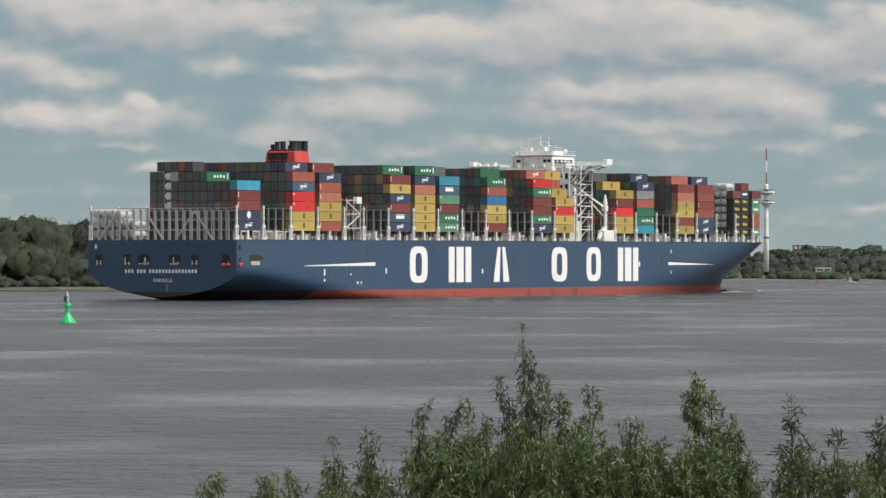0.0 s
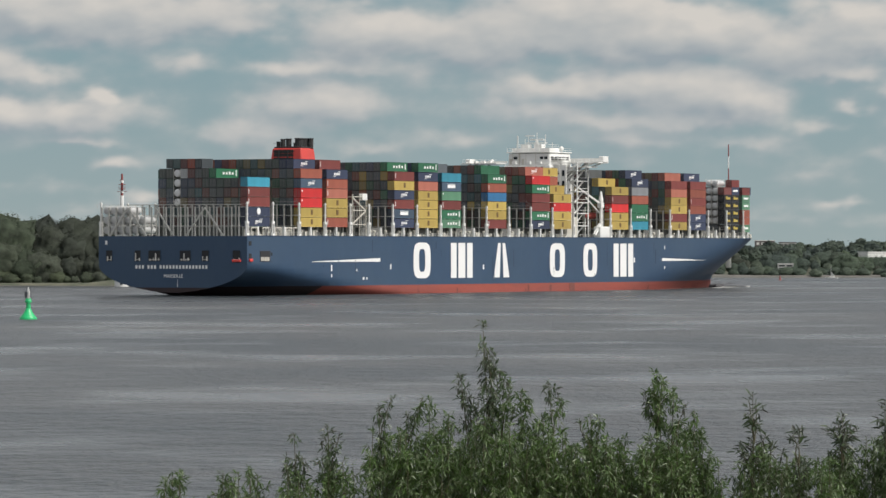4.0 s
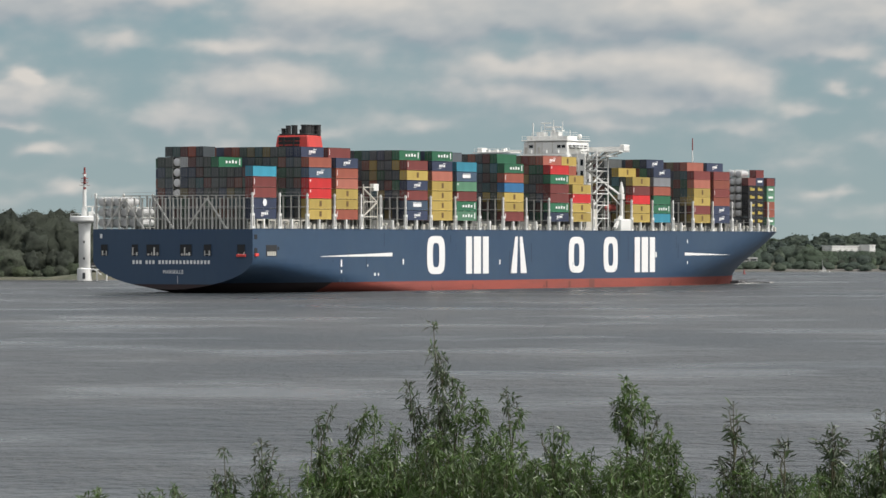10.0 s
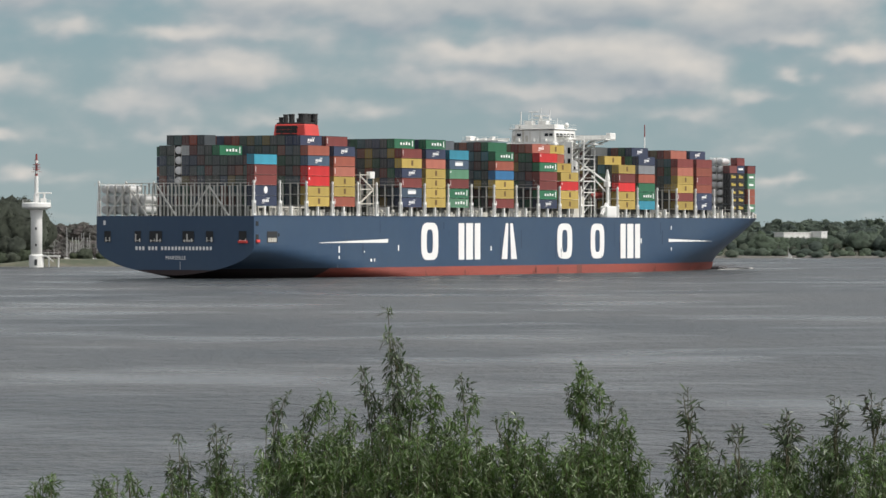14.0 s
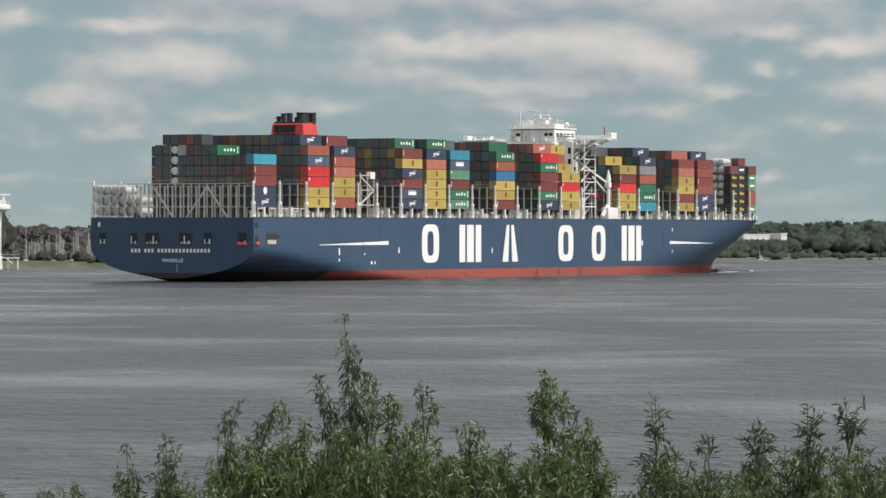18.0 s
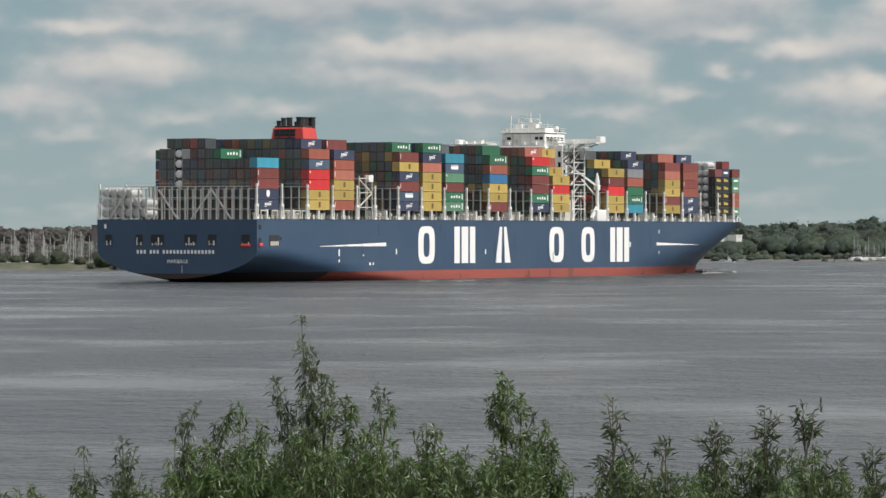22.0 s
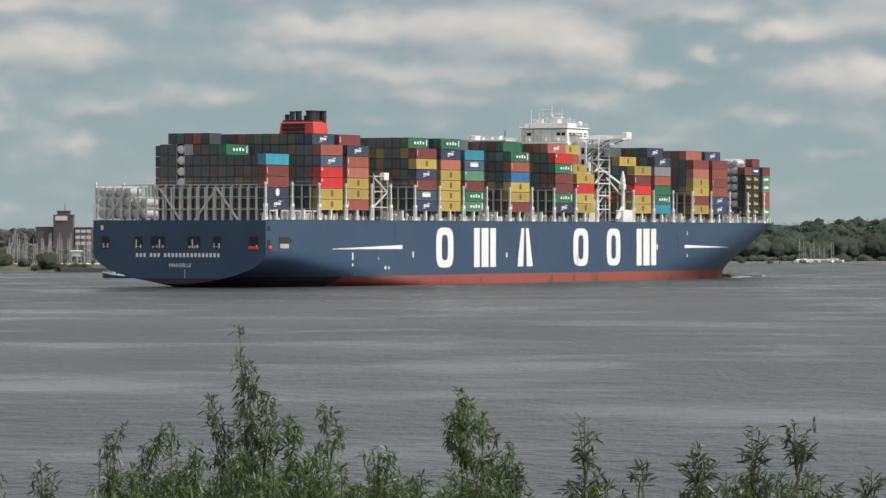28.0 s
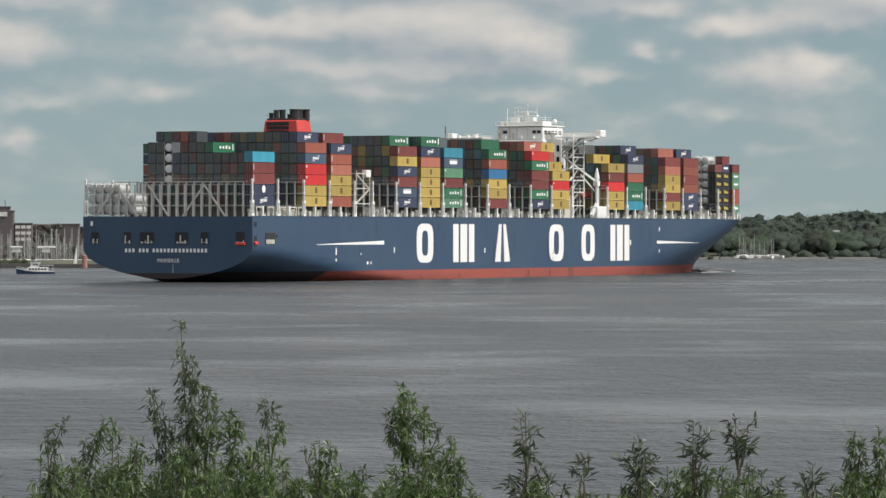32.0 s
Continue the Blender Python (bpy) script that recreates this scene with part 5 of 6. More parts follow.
# far woods on the ridges, joined
def woods(left):
    verts, faces = [], []
    FAR = [crown_mesh("far_crown", s, CROWN, 0.6, 0.0, 1.0, 500, 0.030) for s in (41, 42, 43)]
    data = []
    for me in FAR:
        co = np.empty(len(me.vertices) * 3)
        me.vertices.foreach_get("co", co)
        data.append((co.reshape(-1, 3), [tuple(p.vertices) for p in me.polygons]))

    def plant(x, y, h, wide):
        co, polys = data[tr.randrange(3)]
        a = tr.uniform(0, 6.28)
        c, s = math.cos(a), math.sin(a)
        k = sum(len(v) for v in verts)
        p = np.stack([x + (co[:, 0] * c - co[:, 1] * s) * h * wide, y + (co[:, 0] * s + co[:, 1] * c) * h * wide, land_z(x, y) - 0.3 + co[:, 2] * h], 1)
        verts.append(p)
        faces.extend(tuple(i + k for i in q) for q in polys)

    x = -330.0 if left else 999.0
    while x < 20:
        plant(x, 2460 + tr.uniform(-50, 60), tr.uniform(6.8, 8.6), 2.0)
        plant(x + 4, 2300 + tr.uniform(-60, 60), tr.uniform(6, 9), 1.5)
        plant(x + 2, 2080 + tr.uniform(-90, 90), tr.uniform(6, 9), 1.5)
        x += tr.uniform(3.6, 5.4)
    x = -290.0 if left else 999.0
    while x < 0:
        for y, h0 in ((1835, 7.4), (1905, 8.0), (1975, 7.4)):
            plant(x + tr.uniform(-2, 2), y + tr.uniform(-20, 20), h0 - (4.0 if x < -150 else 1.4) + tr.uniform(-1.8, 1.6), tr.uniform(1.3, 1.8))
        x += tr.uniform(2.8, 3.9)
    x = 999.0 if left else 50.0
    while x < 390:
        low = ease((x - 70) / 150)
        d0 = shore_y(x)
        for d in (195, 160, 128):
            plant(x + tr.uniform(-2, 2), d0 + d + tr.uniform(-16, 16), 5.0 + 7.8 * low * (d / 195) + tr.uniform(-1.6, 2.0), tr.uniform(1.2, 1.7))
        x += tr.uniform(4.6, 6.2)
    me = bpy.data.meshes.new("far_woods")
    me.from_pydata(np.concatenate(verts).tolist(), [], faces)
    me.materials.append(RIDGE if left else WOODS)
    tagged(new("far_woods", me), label="dark hazy woods along the low ridge" if left else "hazy green woods covering the far ridges", category="woods", kind="stuff")


woods(True)
woods(False)
for x, h in ((-133, 8), (-126, 9.5), (-119, 10), (-109, 9), (-101, 9), (-94, 8), (-86, 10), (-78, 9), (-70, 9), (-62, 9.5), (-55, 10)):
    tree(x, 1880 + tr.uniform(-20, 20), h - (1.8 if x < -100 else 3.4), wide=1.8)
# wooded bank across the river, three belts climbing the slope
x = 60.0
while x < 390:
    low = ease((x - 70) / 150)
    d0 = shore_y(x)
    hall = 150 < x < 191
    tree(x + 3, d0 + (80 if hall else 90) + tr.uniform(-14, 14), (4.2 if hall else 7 + 4 * low) + tr.uniform(-2.0, 2.0), wide=tr.uniform(1.1, 1.6), dark=tr.random() < 0.3)
    tree(x + 1.0, d0 + 52 + tr.uniform(-10, 10), (5.0 if hall else 6.5 + 4 * low) + tr.uniform(-2.0, 2.5), wide=tr.uniform(1.2, 1.6), dark=tr.random() < 0.2)
    tree(x + tr.uniform(-3, 3), d0 + 26 + tr.uniform(-6, 8), tr.uniform(2.5, 5.5), shrub=True, wide=1.4)
    if tr.random() < 0.35 and not 230 < x < 262:
        tree(x + tr.uniform(-3, 3), d0 + 12 + tr.uniform(-4, 8), tr.uniform(1.4, 3.8), shrub=True, wide=1.5)
    x += tr.uniform(4.6, 6.8)

for k in range(13):
    tree(154.5 + k * 2.7, 2246, 12.1 + tr.uniform(-0.5, 0.2) - land_z(154.5 + k * 2.7, 2246), shrub=True, wide=0.8)
for x in (281.5, 284.6, 287.6):
    tree(x, 2206, 12.2 - land_z(x, 2206), shrub=True, wide=0.7)
for x, h in ((110.5, 4.5), (113.5, 4.0), (117, 4.6), (120, 5.0), (123, 4.2), (107, 5.5), (103, 6.0)):
    tree(x, 2176, h, shrub=True, wide=1.2)

# ---- signal tower standing in the river before the wood ----
def signal_tower():
    t = empty("radar_tower", pose(-155.5, 1618, 0), label="white concrete radar tower with round platform and red-white mast", category="radar tower")
    part("column", smooth(mesh_of("column", lathe([(2.1, -2), (2.1, 18), (2.35, 20.6), (2.5, 21.5)], 24), CONCRETE)), None, t)
    part("plinth", lathe([(2.7, -2), (2.7, 4.6), (2.3, 4.9)], 20), CONCRETE, t)
    part("platform", lathe([(2.6, 21.2), (5.0, 21.8), (5.3, 22.2), (5.3, 23.5), (4.9, 23.8), (0.5, 23.9)], 28), CONCRETE, t, "round white platform")
    bm = bmesh.new()
    for k in range(20):
        a = k * math.pi / 10
        add_bar(bm, (5.1 * math.cos(a), 5.1 * math.sin(a), 23.6), (5.1 * math.cos(a), 5.1 * math.sin(a), 24.8), 0.09, 3)
        b = a + math.pi / 10
        add_bar(bm, (5.1 * math.cos(a), 5.1 * math.sin(a), 24.8), (5.1 * math.cos(b), 5.1 * math.sin(b), 24.8), 0.09, 3)
    part("railing", bm, CONCRETE, t)
    part("upper_shaft", lathe([(1.1, 23.8), (1.0, 26.5), (0.7, 27.2), (0.7, 33.5)], 14), CONCRETE, t)
    part("scanner_post", lathe([(0.5, 23.8), (0.4, 27.0)], 10), CONCRETE, t, "", pose(2.9, -1, 0))
    part("radar_scanner", box(0.3, 5.6, -1.3, -0.7, 27.0, 27.5, 0.1), CONCRETE, t, "white bar scanner")
    part("cabinet", box(1.6, 3.6, -2.0, 0.2, 23.8, 25.4, 0.1), CONCRETE, t)
    m = part("lattice_mast", lathe([(0.5, 33.5), (0.45, 35.8), (0.35, 41.5)], 8), REDP, t, "red and white mast")
    for z in (34.4, 38.2):
        part("mast_band", lathe([(0.62, z), (0.62, z + 0.9)], 8), CONCRETE, m)
    for z in (35.8, 37.4):
        part("mast_platform", lathe([(1.3, z), (1.3, z + 0.25)], 10), REDP, m)
    for z, s in ((36.6, 1.5), (35.0, 1.8), (39.2, 0.9)):
        part("mast_arm", bar((-s, 0, z), (s, 0, z), 0.22), REDP, m)
    p = part("jetty", box(2.0, 8.6, -1.5, 1.5, 4.2, 4.6), CONCRETE, t)
    for x in (4.5, 8.0):
        part("pile", bar((x, 0, -2), (x, 0, 4.3), 0.6, 8), CONCRETE, p)
    part("jetty_rail", bar((2, -1.4, 5.6), (8.6, -1.4, 5.6), 0.12), CONCRETE, p)
    part("stair", bar((3.2, -1.6, 4.8), (6.4, -1.6, 2.4), 0.5), CONCRETE, p)
    part("door", box(-0.5, 0.5, -2.78, -2.5, 1.0, 3.2), STEELD, t)
    for z in (8, 14):
        part("window", box(-0.3, 0.3, -2.16, -1.9, z, z + 0.8), GLASS, t)


signal_tower()


def tv_tower():
    t = empty("transmitter_tower", pose(88.4, 2185, 1.47), label="slim white transmitter tower with two round platforms", category="tower")
    part("column", smooth(mesh_of("column", lathe([(1.55, 4), (1.35, 24), (1.2, 34), (1.15, 42)], 18), CONCRETE)), None, t)
    part("platform", lathe([(1.2, 39.4), (2.8, 41.4), (4.6, 41.8), (4.6, 42.5), (1.5, 42.7)], 20), CONCRETE, t)
    part("platform", lathe([(1.3, 46.0), (4.6, 47.3), (4.6, 48.1), (1.2, 48.3)], 20), CONCRETE, t)
    part("collar", lathe([(1.6, 22.4), (1.6, 23.2)], 16), STEELD, t)
    part("upper_shaft", lathe([(1.3, 42), (1.1, 51.6), (0.6, 52.2)], 14), CONCRETE, t)
    for k in range(3):
        part("aerial_section", lathe([(0.34, 52 + 6.6 * k), (0.28, 58.6 + 6.6 * k)], 8), REDP if k != 1 else CONCRETE, t)
    for z in (43.2, 49.0):
        part("railing", lathe([(4.5, z), (4.6, z + 0.15)], 20), STEELD, t)
    t.scale = (0.892, 0.892, 0.892)


tv_tower()


# ---- harbour: sailing boats with bare masts ----
def yacht_meshes():
    hull, secs = [], ((-5, 0.9, 0.35), (-2.5, 1.5, 0.15), (0.5, 1.6, 0.1), (3.2, 1.1, 0.2), (5.2, 0.08, 0.5))
    bm = bmesh.new()
    rings = []
    for x, w, z in secs:
        rings.append([bm.verts.new((x, y, zz)) for y, zz in ((-w, 1.25), (-w * 0.75, z), (0, z - 0.5), (w * 0.75, z), (w, 1.25))])
    for a, b in zip(rings, rings[1:]):
        for i in range(4):
            bm.faces.new((a[i], b[i], b[i + 1], a[i + 1]))
        bm.faces.new((a[4], b[4], b[0], a[0]))
    bm.faces.new(rings[0])
    return mesh_of("hull", bm, WHITE)


YHULL = yacht_meshes()
MASTM = paint("mast_aluminium", (0.36, 0.36, 0.35), 0.4, 0.05, 0.8, 0.2, metal=0.3)
YCABIN = mesh_of("cabin", add_box(bmesh.new(), -2.0, 2.4, -0.8, 0.8, 1.2, 1.75, 0.15), WHITE)


def mast_mesh(h):
    bm = bar((0, 0, 0), (0, 0, h), 0.25, 6)
    for z in (0.45, 0.7):
        add_bar(bm, (0, -0.9, h * z), (0, 0.9, h * z), 0.08, 3)
    for s in (-1, 1):
        add_bar(bm, (0, s * 1.3, 0.1), (0, 0, h * 0.95), 0.05, 3)
    add_bar(bm, (5.0, 0, 0.1), (0, 0, h * 0.97), 0.05, 3)
    return mesh_of("mast", bm, MASTM)


MASTS = [mast_mesh(h) for h in (6.8, 8.6, 10.4, 12.4)]
BOOM = mesh_of("boom", bar((0, 0, 1.0), (-3.8, 0, 1.1), 0.34, 6), SAND)


def yacht(x, y, k, z=0.0, rz=0.0, ship_group="moored yachts"):
    e = empty("sailing_yacht", pose(x, y, z, 0, 0, rz), label="white moored sailing yacht with bare mast", category="sailing boat", group=ship_group)
    part("hull", YHULL, None, e)
    part("cabin", YCABIN, None, e)
    m = part("mast", MASTS[k % 4], None, e, "", pose(0.6, 0, 1.2))
    part("boom", BOOM, None, m)
    return e


yr = random.Random(31)
for i in range(112):
    x = -157 + i * 0.9 + yr.uniform(-0.6, 0.6)
    y = 1700 + yr.uniform(0, 60)
    yacht(x, y, yr.randrange(4), land_z(x, y) - 0.6, yr.uniform(60, 120))
for i in range(9):
    x = 229 + i * 2.3 + yr.uniform(-0.8, 0.8)
    yacht(x, 2153 + yr.uniform(0, 8), yr.randrange(0, 3), 0.6 + yr.uniform(0, 0.4), yr.uniform(20, 160))

lean = empty("leaning_mast", pose(-118.6, 1702, land_z(-118.6, 1702)), label="pale leaning mast of a mast crane", category="mast crane")
for k, dx in enumerate((-3.0, 0.2)):
    part("leg", bar((dx, 0, 0), (1.2, 0, 14.2), 0.35, 6), MASTM, lean)

for x, w in ((-93.6, 2.2), (-82.4, 3.3)):
    g = empty("boat_lift", pose(x, 1688, land_z(x, 1688)), label="white boat lift with a roofed top", category="boat lift", group="boat lifts")
    part("top_beam", box(-w, w, -2, 2, 6.0, 6.6, 0.1), WHITE, g)
    part("cab", box(-1.6, 1.4, -1.5, 1.5, 4.3, 6.0, 0.1), WHITE, g)
    for s in (-1, 1):
        for y in (-1.8, 1.8):
            part("leg", bar((s * (w - 0.4), y, 0), (s * (w - 0.4), y, 6.2), 0.2), MASTM, g)

sail = empty("sailing_dinghy", pose(-70.2, 1652, 0), label="small boat under one pale sail by the harbour mouth", category="sailing boat")
part("hull", mesh_of("hull", add_box(bmesh.new(), -2.2, 2.4, -0.7, 0.7, -0.2, 0.7, 0.2), WHITE), None, sail)
bm = bmesh.new()
vs = [[bm.verts.new((-1.6 * (1 - v / 6) * (u / 3) + 0.9, -0.25 * math.sin(u) * (1 - v / 6), 1.0 + 8.0 * v / 6)) for u in range(4)] for v in range(7)]
for a, b in zip(vs, vs[1:]):
    for i in range(3):
        bm.faces.new((a[i], a[i + 1], b[i + 1], b[i]))
part("sail", bm, WHITE, sail)
part("mast", bar((0.95, 0, 0.4), (0.95, 0, 9.2), 0.14, 6), MASTM, sail)

post = empty("harbour_marker", pose(-66.0, 1640, 0), label="weathered red pile marking the harbour mouth", category="pile")
part("pile", lathe([(1.0, -2), (1.0, 4.4), (1.15, 4.5), (1.15, 5.0), (0.5, 5.3)], 12), paint("faded_red", (0.30, 0.17, 0.145), 0.7, 0.15, 0.5, 0.4), post)
quay = solid("quay", box(-97, -40, 1643, 1652, -2, 1.9, 0.1), paint("quay_wall", (0.07, 0.065, 0.06), 0.8, 0.2, 0.3, 0.4), label="dark sheet-piled quay wall of the harbour", category="quay", kind="structure")


# ---- buildings ----
def block(name, x0, x1, y, depth, z0, z1, mat, label, rows, cols, roof=None, band=FARWIN, win=0.5, turn=0.0):
    e = empty(name, pose((x0 + x1) / 2, y, z0, 0, 0, turn), label=label, category="building")
    w, h = (x1 - x0) / 2, z1 - z0
    part("wall", box(-w, w, 0, depth, -6, h), mat, e)
    part("roof", box(-w - 0.25, w + 0.25, -0.3, depth + 0.3, h, h + 0.45), roof or ROOF, e)
    for r in range(rows):
        zb = h * (r + 0.25) / rows
        for c in range(cols):
            xa = -w + 2 * w * (c + 0.5 - win / 2) / cols
            xb = -w + 2 * w * (c + 0.5 + win / 2) / cols
            p = part("window", box(xa, xb, -0.12, 0.1, zb, zb + h * 0.5 / rows), band, e)
    return e


block("office_block", -121.2, -112.4, 2000, 12, 12, 22.8, BRICKM, "dark brick apartment tower above the harbour", 4, 4)
block("rooftop_house", -119.6, -114.0, 2001, 9, 23.2, 24.6, BRICKM, "set-back dark top storey", 0, 0)
panel = solid("roof_panel", box(-120.4, -115.0, 1999.5, 1999.9, 20.6, 22.6), PLASTER, label="pale panel on the top storey of the brick tower", category="panel")
aerial = solid("roof_aerial", bar((-116.2, 2004, 24.6), (-116.2, 2004, 28.0), 0.3, 6), STEELD, label="thin dark aerial on the brick tower roof", category="aerial")
block("brick_wing", -129.2, -121.4, 2002, 12, 9, 17.4, BRICKM, "low dark brick wing of flats", 3, 4)
block("balcony_block", -111.8, -104.4, 2004, 12, 9, 17.2, BRICKM, "brick flats with pale balcony bands", 3, 3, band=PLASTER, win=0.8)
block("brick_house", -90.6, -83.2, 2004, 10, 9, 16.9, BRICKM, "reddish brick flats between trees", 3, 4)
block("brick_house", -74, -64, 2010, 10, 9, 15.5, BRICKM, "reddish brick flats between trees", 2, 4)
z = land_z(175, 2290)
block("long_hall", 160.8, 181.4, 2262, 10, 11.7, 12.4, WHITE, "long low white hall on the wooded slope", 1, 10, WHITE, PLASTER, 0.5, 26)
block("long_hall_end", 180.6, 184.0, 2257, 10, 11.4, 12.9, WHITE, "white end block of the long hall", 1, 1, WHITE, PLASTER, 0.3, 26)
block("white_pavilion", 112.6, 120.0, 2182, 8, 4.0, 6.6, PLASTER, "small white two-storey house at the water", 2, 2, PLASTER, GLASS, 0.75)
block("flat_roof_house", 113.5, 124, 2440, 10, 13.0, 18.6, BRICKM, "flat-roofed brick house on the ridge", 2, 4, PLASTER, PLASTER, 0.6)
block("flat_roof_house", 127, 136, 2446, 10, 12.5, 17.6, PLASTER, "pale flat-roofed house on the ridge", 2, 4, ROOF, GLASS, 0.6)
block("white_cottage", 283.5, 286.1, 2215, 4, 11.7, 13.9, WHITE, "small white house among the trees", 0, 0, WHITE)
block("white_cottage", 98, 104, 2330, 6, 8.0, 10.0, PLASTER, "low white house half hidden by trees", 1, 3, PLASTER)
for x0, zz in ((206, 10.2), (213, 12.8), (219.5, 11.6)):
    block("hill_house", x0, x0 + 3.6, 2255, 5, zz - 1.6, zz, PLASTER, "pale house on the wooded slope", 1, 2, ROOF)

# ---- marks and small craft on the river ----
def green_buoy():
    b = empty("green_buoy", pose(-98.6, 848, 0), label="bright green conical channel buoy with a light on top", category="buoy")
    part("float", smooth(mesh_of("float", lathe([(1.9, -0.8), (2.45, -0.2), (2.5, 0.55), (2.3, 0.75), (1.45, 1.45), (0.85, 2.15), (0.72, 2.4)], 24), GREENB)), None, b, "wide green float")
    t = part("tower", lathe([(0.72, 2.35), (0.60, 3.5), (0.98, 3.55), (0.98, 3.85), (0.62, 4.4)], 16), GREENB, b)
    for k in range(4):
        a = k * math.pi / 2 + 0.4
        part("cage_bar", bar((0.85 * math.cos(a), 0.85 * math.sin(a), 3.8), (0.55 * math.cos(a), 0.55 * math.sin(a), 6.4), 0.16), STEELD, t)
    part("lantern", lathe([(0.42, 4.4), (0.42, 5.3), (0.5, 5.4), (0.35, 5.9), (0.12, 6.5)], 12), WHITE, b, "white lantern")
    part("daymark", box(-0.95, -0.15, -0.95, -0.75, 4.5, 5.6, 0.04), STEELD, t, "dark plate beside the lantern")
    return b


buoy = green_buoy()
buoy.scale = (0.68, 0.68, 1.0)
rb = empty("red_buoy", pose(102.4, 1968, 0), label="small red can buoy at the edge of the channel", category="buoy")
part("float", lathe([(0.8, -0.5), (0.85, 0.4), (0.42, 0.7), (0.34, 1.5), (0.2, 2.3)], 16), paint("faded_red", (0.26, 0.070, 0.062), 0.6, 0.1, 0.8, 0.3), rb)
part("lantern", lathe([(0.2, 2.6), (0.2, 3.1)], 8), STEELD, rb)
pole = empty("mooring_pole", pose(219.3, 2146, 0), label="dark mooring pole standing in the shallows", category="pole")
part("pile", bar((0, 0, -2), (0, 0, 7.0), 0.5, 8), STEELD, pole)


def small_sailboat():
    e = empty("sailing_boat", None, label="small white sailing boat under way", category="sailing boat")
    part("hull", YHULL, None, e)
    part("cabin", YCABIN, None, e)
    part("mast", MASTS[1], None, e, "", pose(0.6, 0, 1.2))
    bm = bmesh.new()
    bm.faces.new([bm.verts.new(v) for v in ((0.4, 0.1, 2.0), (-3.2, 0.3, 2.1), (0.4, 0.1, 5.6))])
    bmesh.ops.solidify(bm, geom=bm.faces[:], thickness=0.06)
    part("sail", bm, WHITE, e)
    return e


sailer = small_sailboat()
sailer.scale = (0.62, 0.62, 0.62)


def launch():
    e = empty("motor_launch", None, label="white motor vessel with dark blue hull and open aft deck", category="motor boat")
    bm = bmesh.new()
    rings = []
    for x, w, z, top in ((-9.8, 2.3, 0.2, 1.7), (-8.0, 2.6, -0.1, 1.65), (-3, 2.8, -0.3, 1.7), (2, 2.7, -0.3, 1.9), (6, 2.0, -0.1, 2.4), (8.8, 1.0, 0.4, 2.9), (10.6, 0.08, 1.3, 3.3)):
        rings.append([bm.verts.new((x, y, zz)) for y, zz in ((-w, top), (-w * 0.86, z), (0, z - 0.7), (w * 0.86, z), (w, top))])
    for a, b in zip(rings, rings[1:]):
        for i in range(4):
            bm.faces.new((a[i], b[i], b[i + 1], a[i + 1]))
        bm.faces.new((a[4], b[4], b[0], a[0]))
    bm.faces.new(rings[0])
    part("hull", bm, paint("launch_blue", (0.03, 0.055, 0.12), 0.4, 0.06, 0.5, 0.2), e)
    bm = bmesh.new()
    for s in (-1, 1):
        for (xa, wa, ta), (xb, wb, tb) in zip(((-9.8, 2.3, 1.7), (-3, 2.8, 1.7), (2, 2.7, 1.9), (6, 2.0, 2.4), (8.8, 1.0, 2.9)), ((-3, 2.8, 1.7), (2, 2.7, 1.9), (6, 2.0, 2.4), (8.8, 1.0, 2.9), (10.6, 0.08, 3.3))):
            add_bar(bm, (xa, s * wa, ta), (xb, s * wb, tb), 0.45)
    part("rubbing_strake", bm, WHITE, e)
    bm = box(-6.4, 5.6, -2.1, 2.1, 1.6, 3.7, 0.2)
    for v in bm.verts:
        if v.co.x > 4 and v.co.z > 3:
            v.co.x -= 1.4
    part("cabin", bm, WHITE, e)
    bm = box(-1.4, 3.2, -1.8, 1.8, 3.65, 5.7, 0.2)
    for v in bm.verts:
        if v.co.x > 2 and v.co.z > 5:
            v.co.x -= 0.9
    part("wheelhouse", bm, WHITE, e)
    part("wheelhouse_roof", box(-2.2, 3.0, -2.0, 2.0, 5.7, 5.95, 0.06), WHITE, e)
    for x in (-5.6, -4.0, -2.4, -0.8, 0.8, 2.4):
        part("window", box(x, x + 1.15, -2.16, 2.16, 2.45, 3.2, 0.05), GLASS, e)
    for x in (-1.1, 0.4):
        part("window", box(x, x + 1.2, -1.84, 1.84, 4.6, 5.35, 0.05), GLASS, e)
    part("windscreen", box(2.35, 2.9, -1.5, 1.5, 4.5, 5.3, 0.05), GLASS, e)
    part("canopy", box(-9.0, -1.4, -2.0, 2.0, 4.6, 4.78, 0.05), WHITE, e)
    for x in (-8.8, -6.5, -4.0):
        for y in (-1.9, 1.9):
            part("canopy_post", bar((x, y, 1.7), (x, y, 4.65), 0.14), WHITE, e)
    part("mast", bar((0.4, 0, 5.6), (-0.3, 0, 8.2), 0.2), WHITE, e)
    part("radar_bar", box(-0.5, 0.5, -0.9, 0.9, 6.9, 7.15), WHITE, e)
    bm = bmesh.new()
    for s in (-1, 1):
        for x, w, z in ((4.5, 2.3, 2.2), (6.5, 1.85, 2.5), (8.5, 1.1, 2.85), (10.2, 0.2, 3.2)):
            add_bar(bm, (x, s * w, z), (x, s * w, z + 1.0), 0.08, 3)
        for (xa, wa, za), (xb, wb, zb) in (((4.5, 2.3, 3.2), (8.5, 1.1, 3.85)), ((8.5, 1.1, 3.85), (10.2, 0.2, 4.2))):
            add_bar(bm, (xa, s * wa, za), (xb, s * wb, zb), 0.09, 3)
    part("bow_rail", bm, WHITE, e)
    bm = bmesh.new()
    r = random.Random(3)
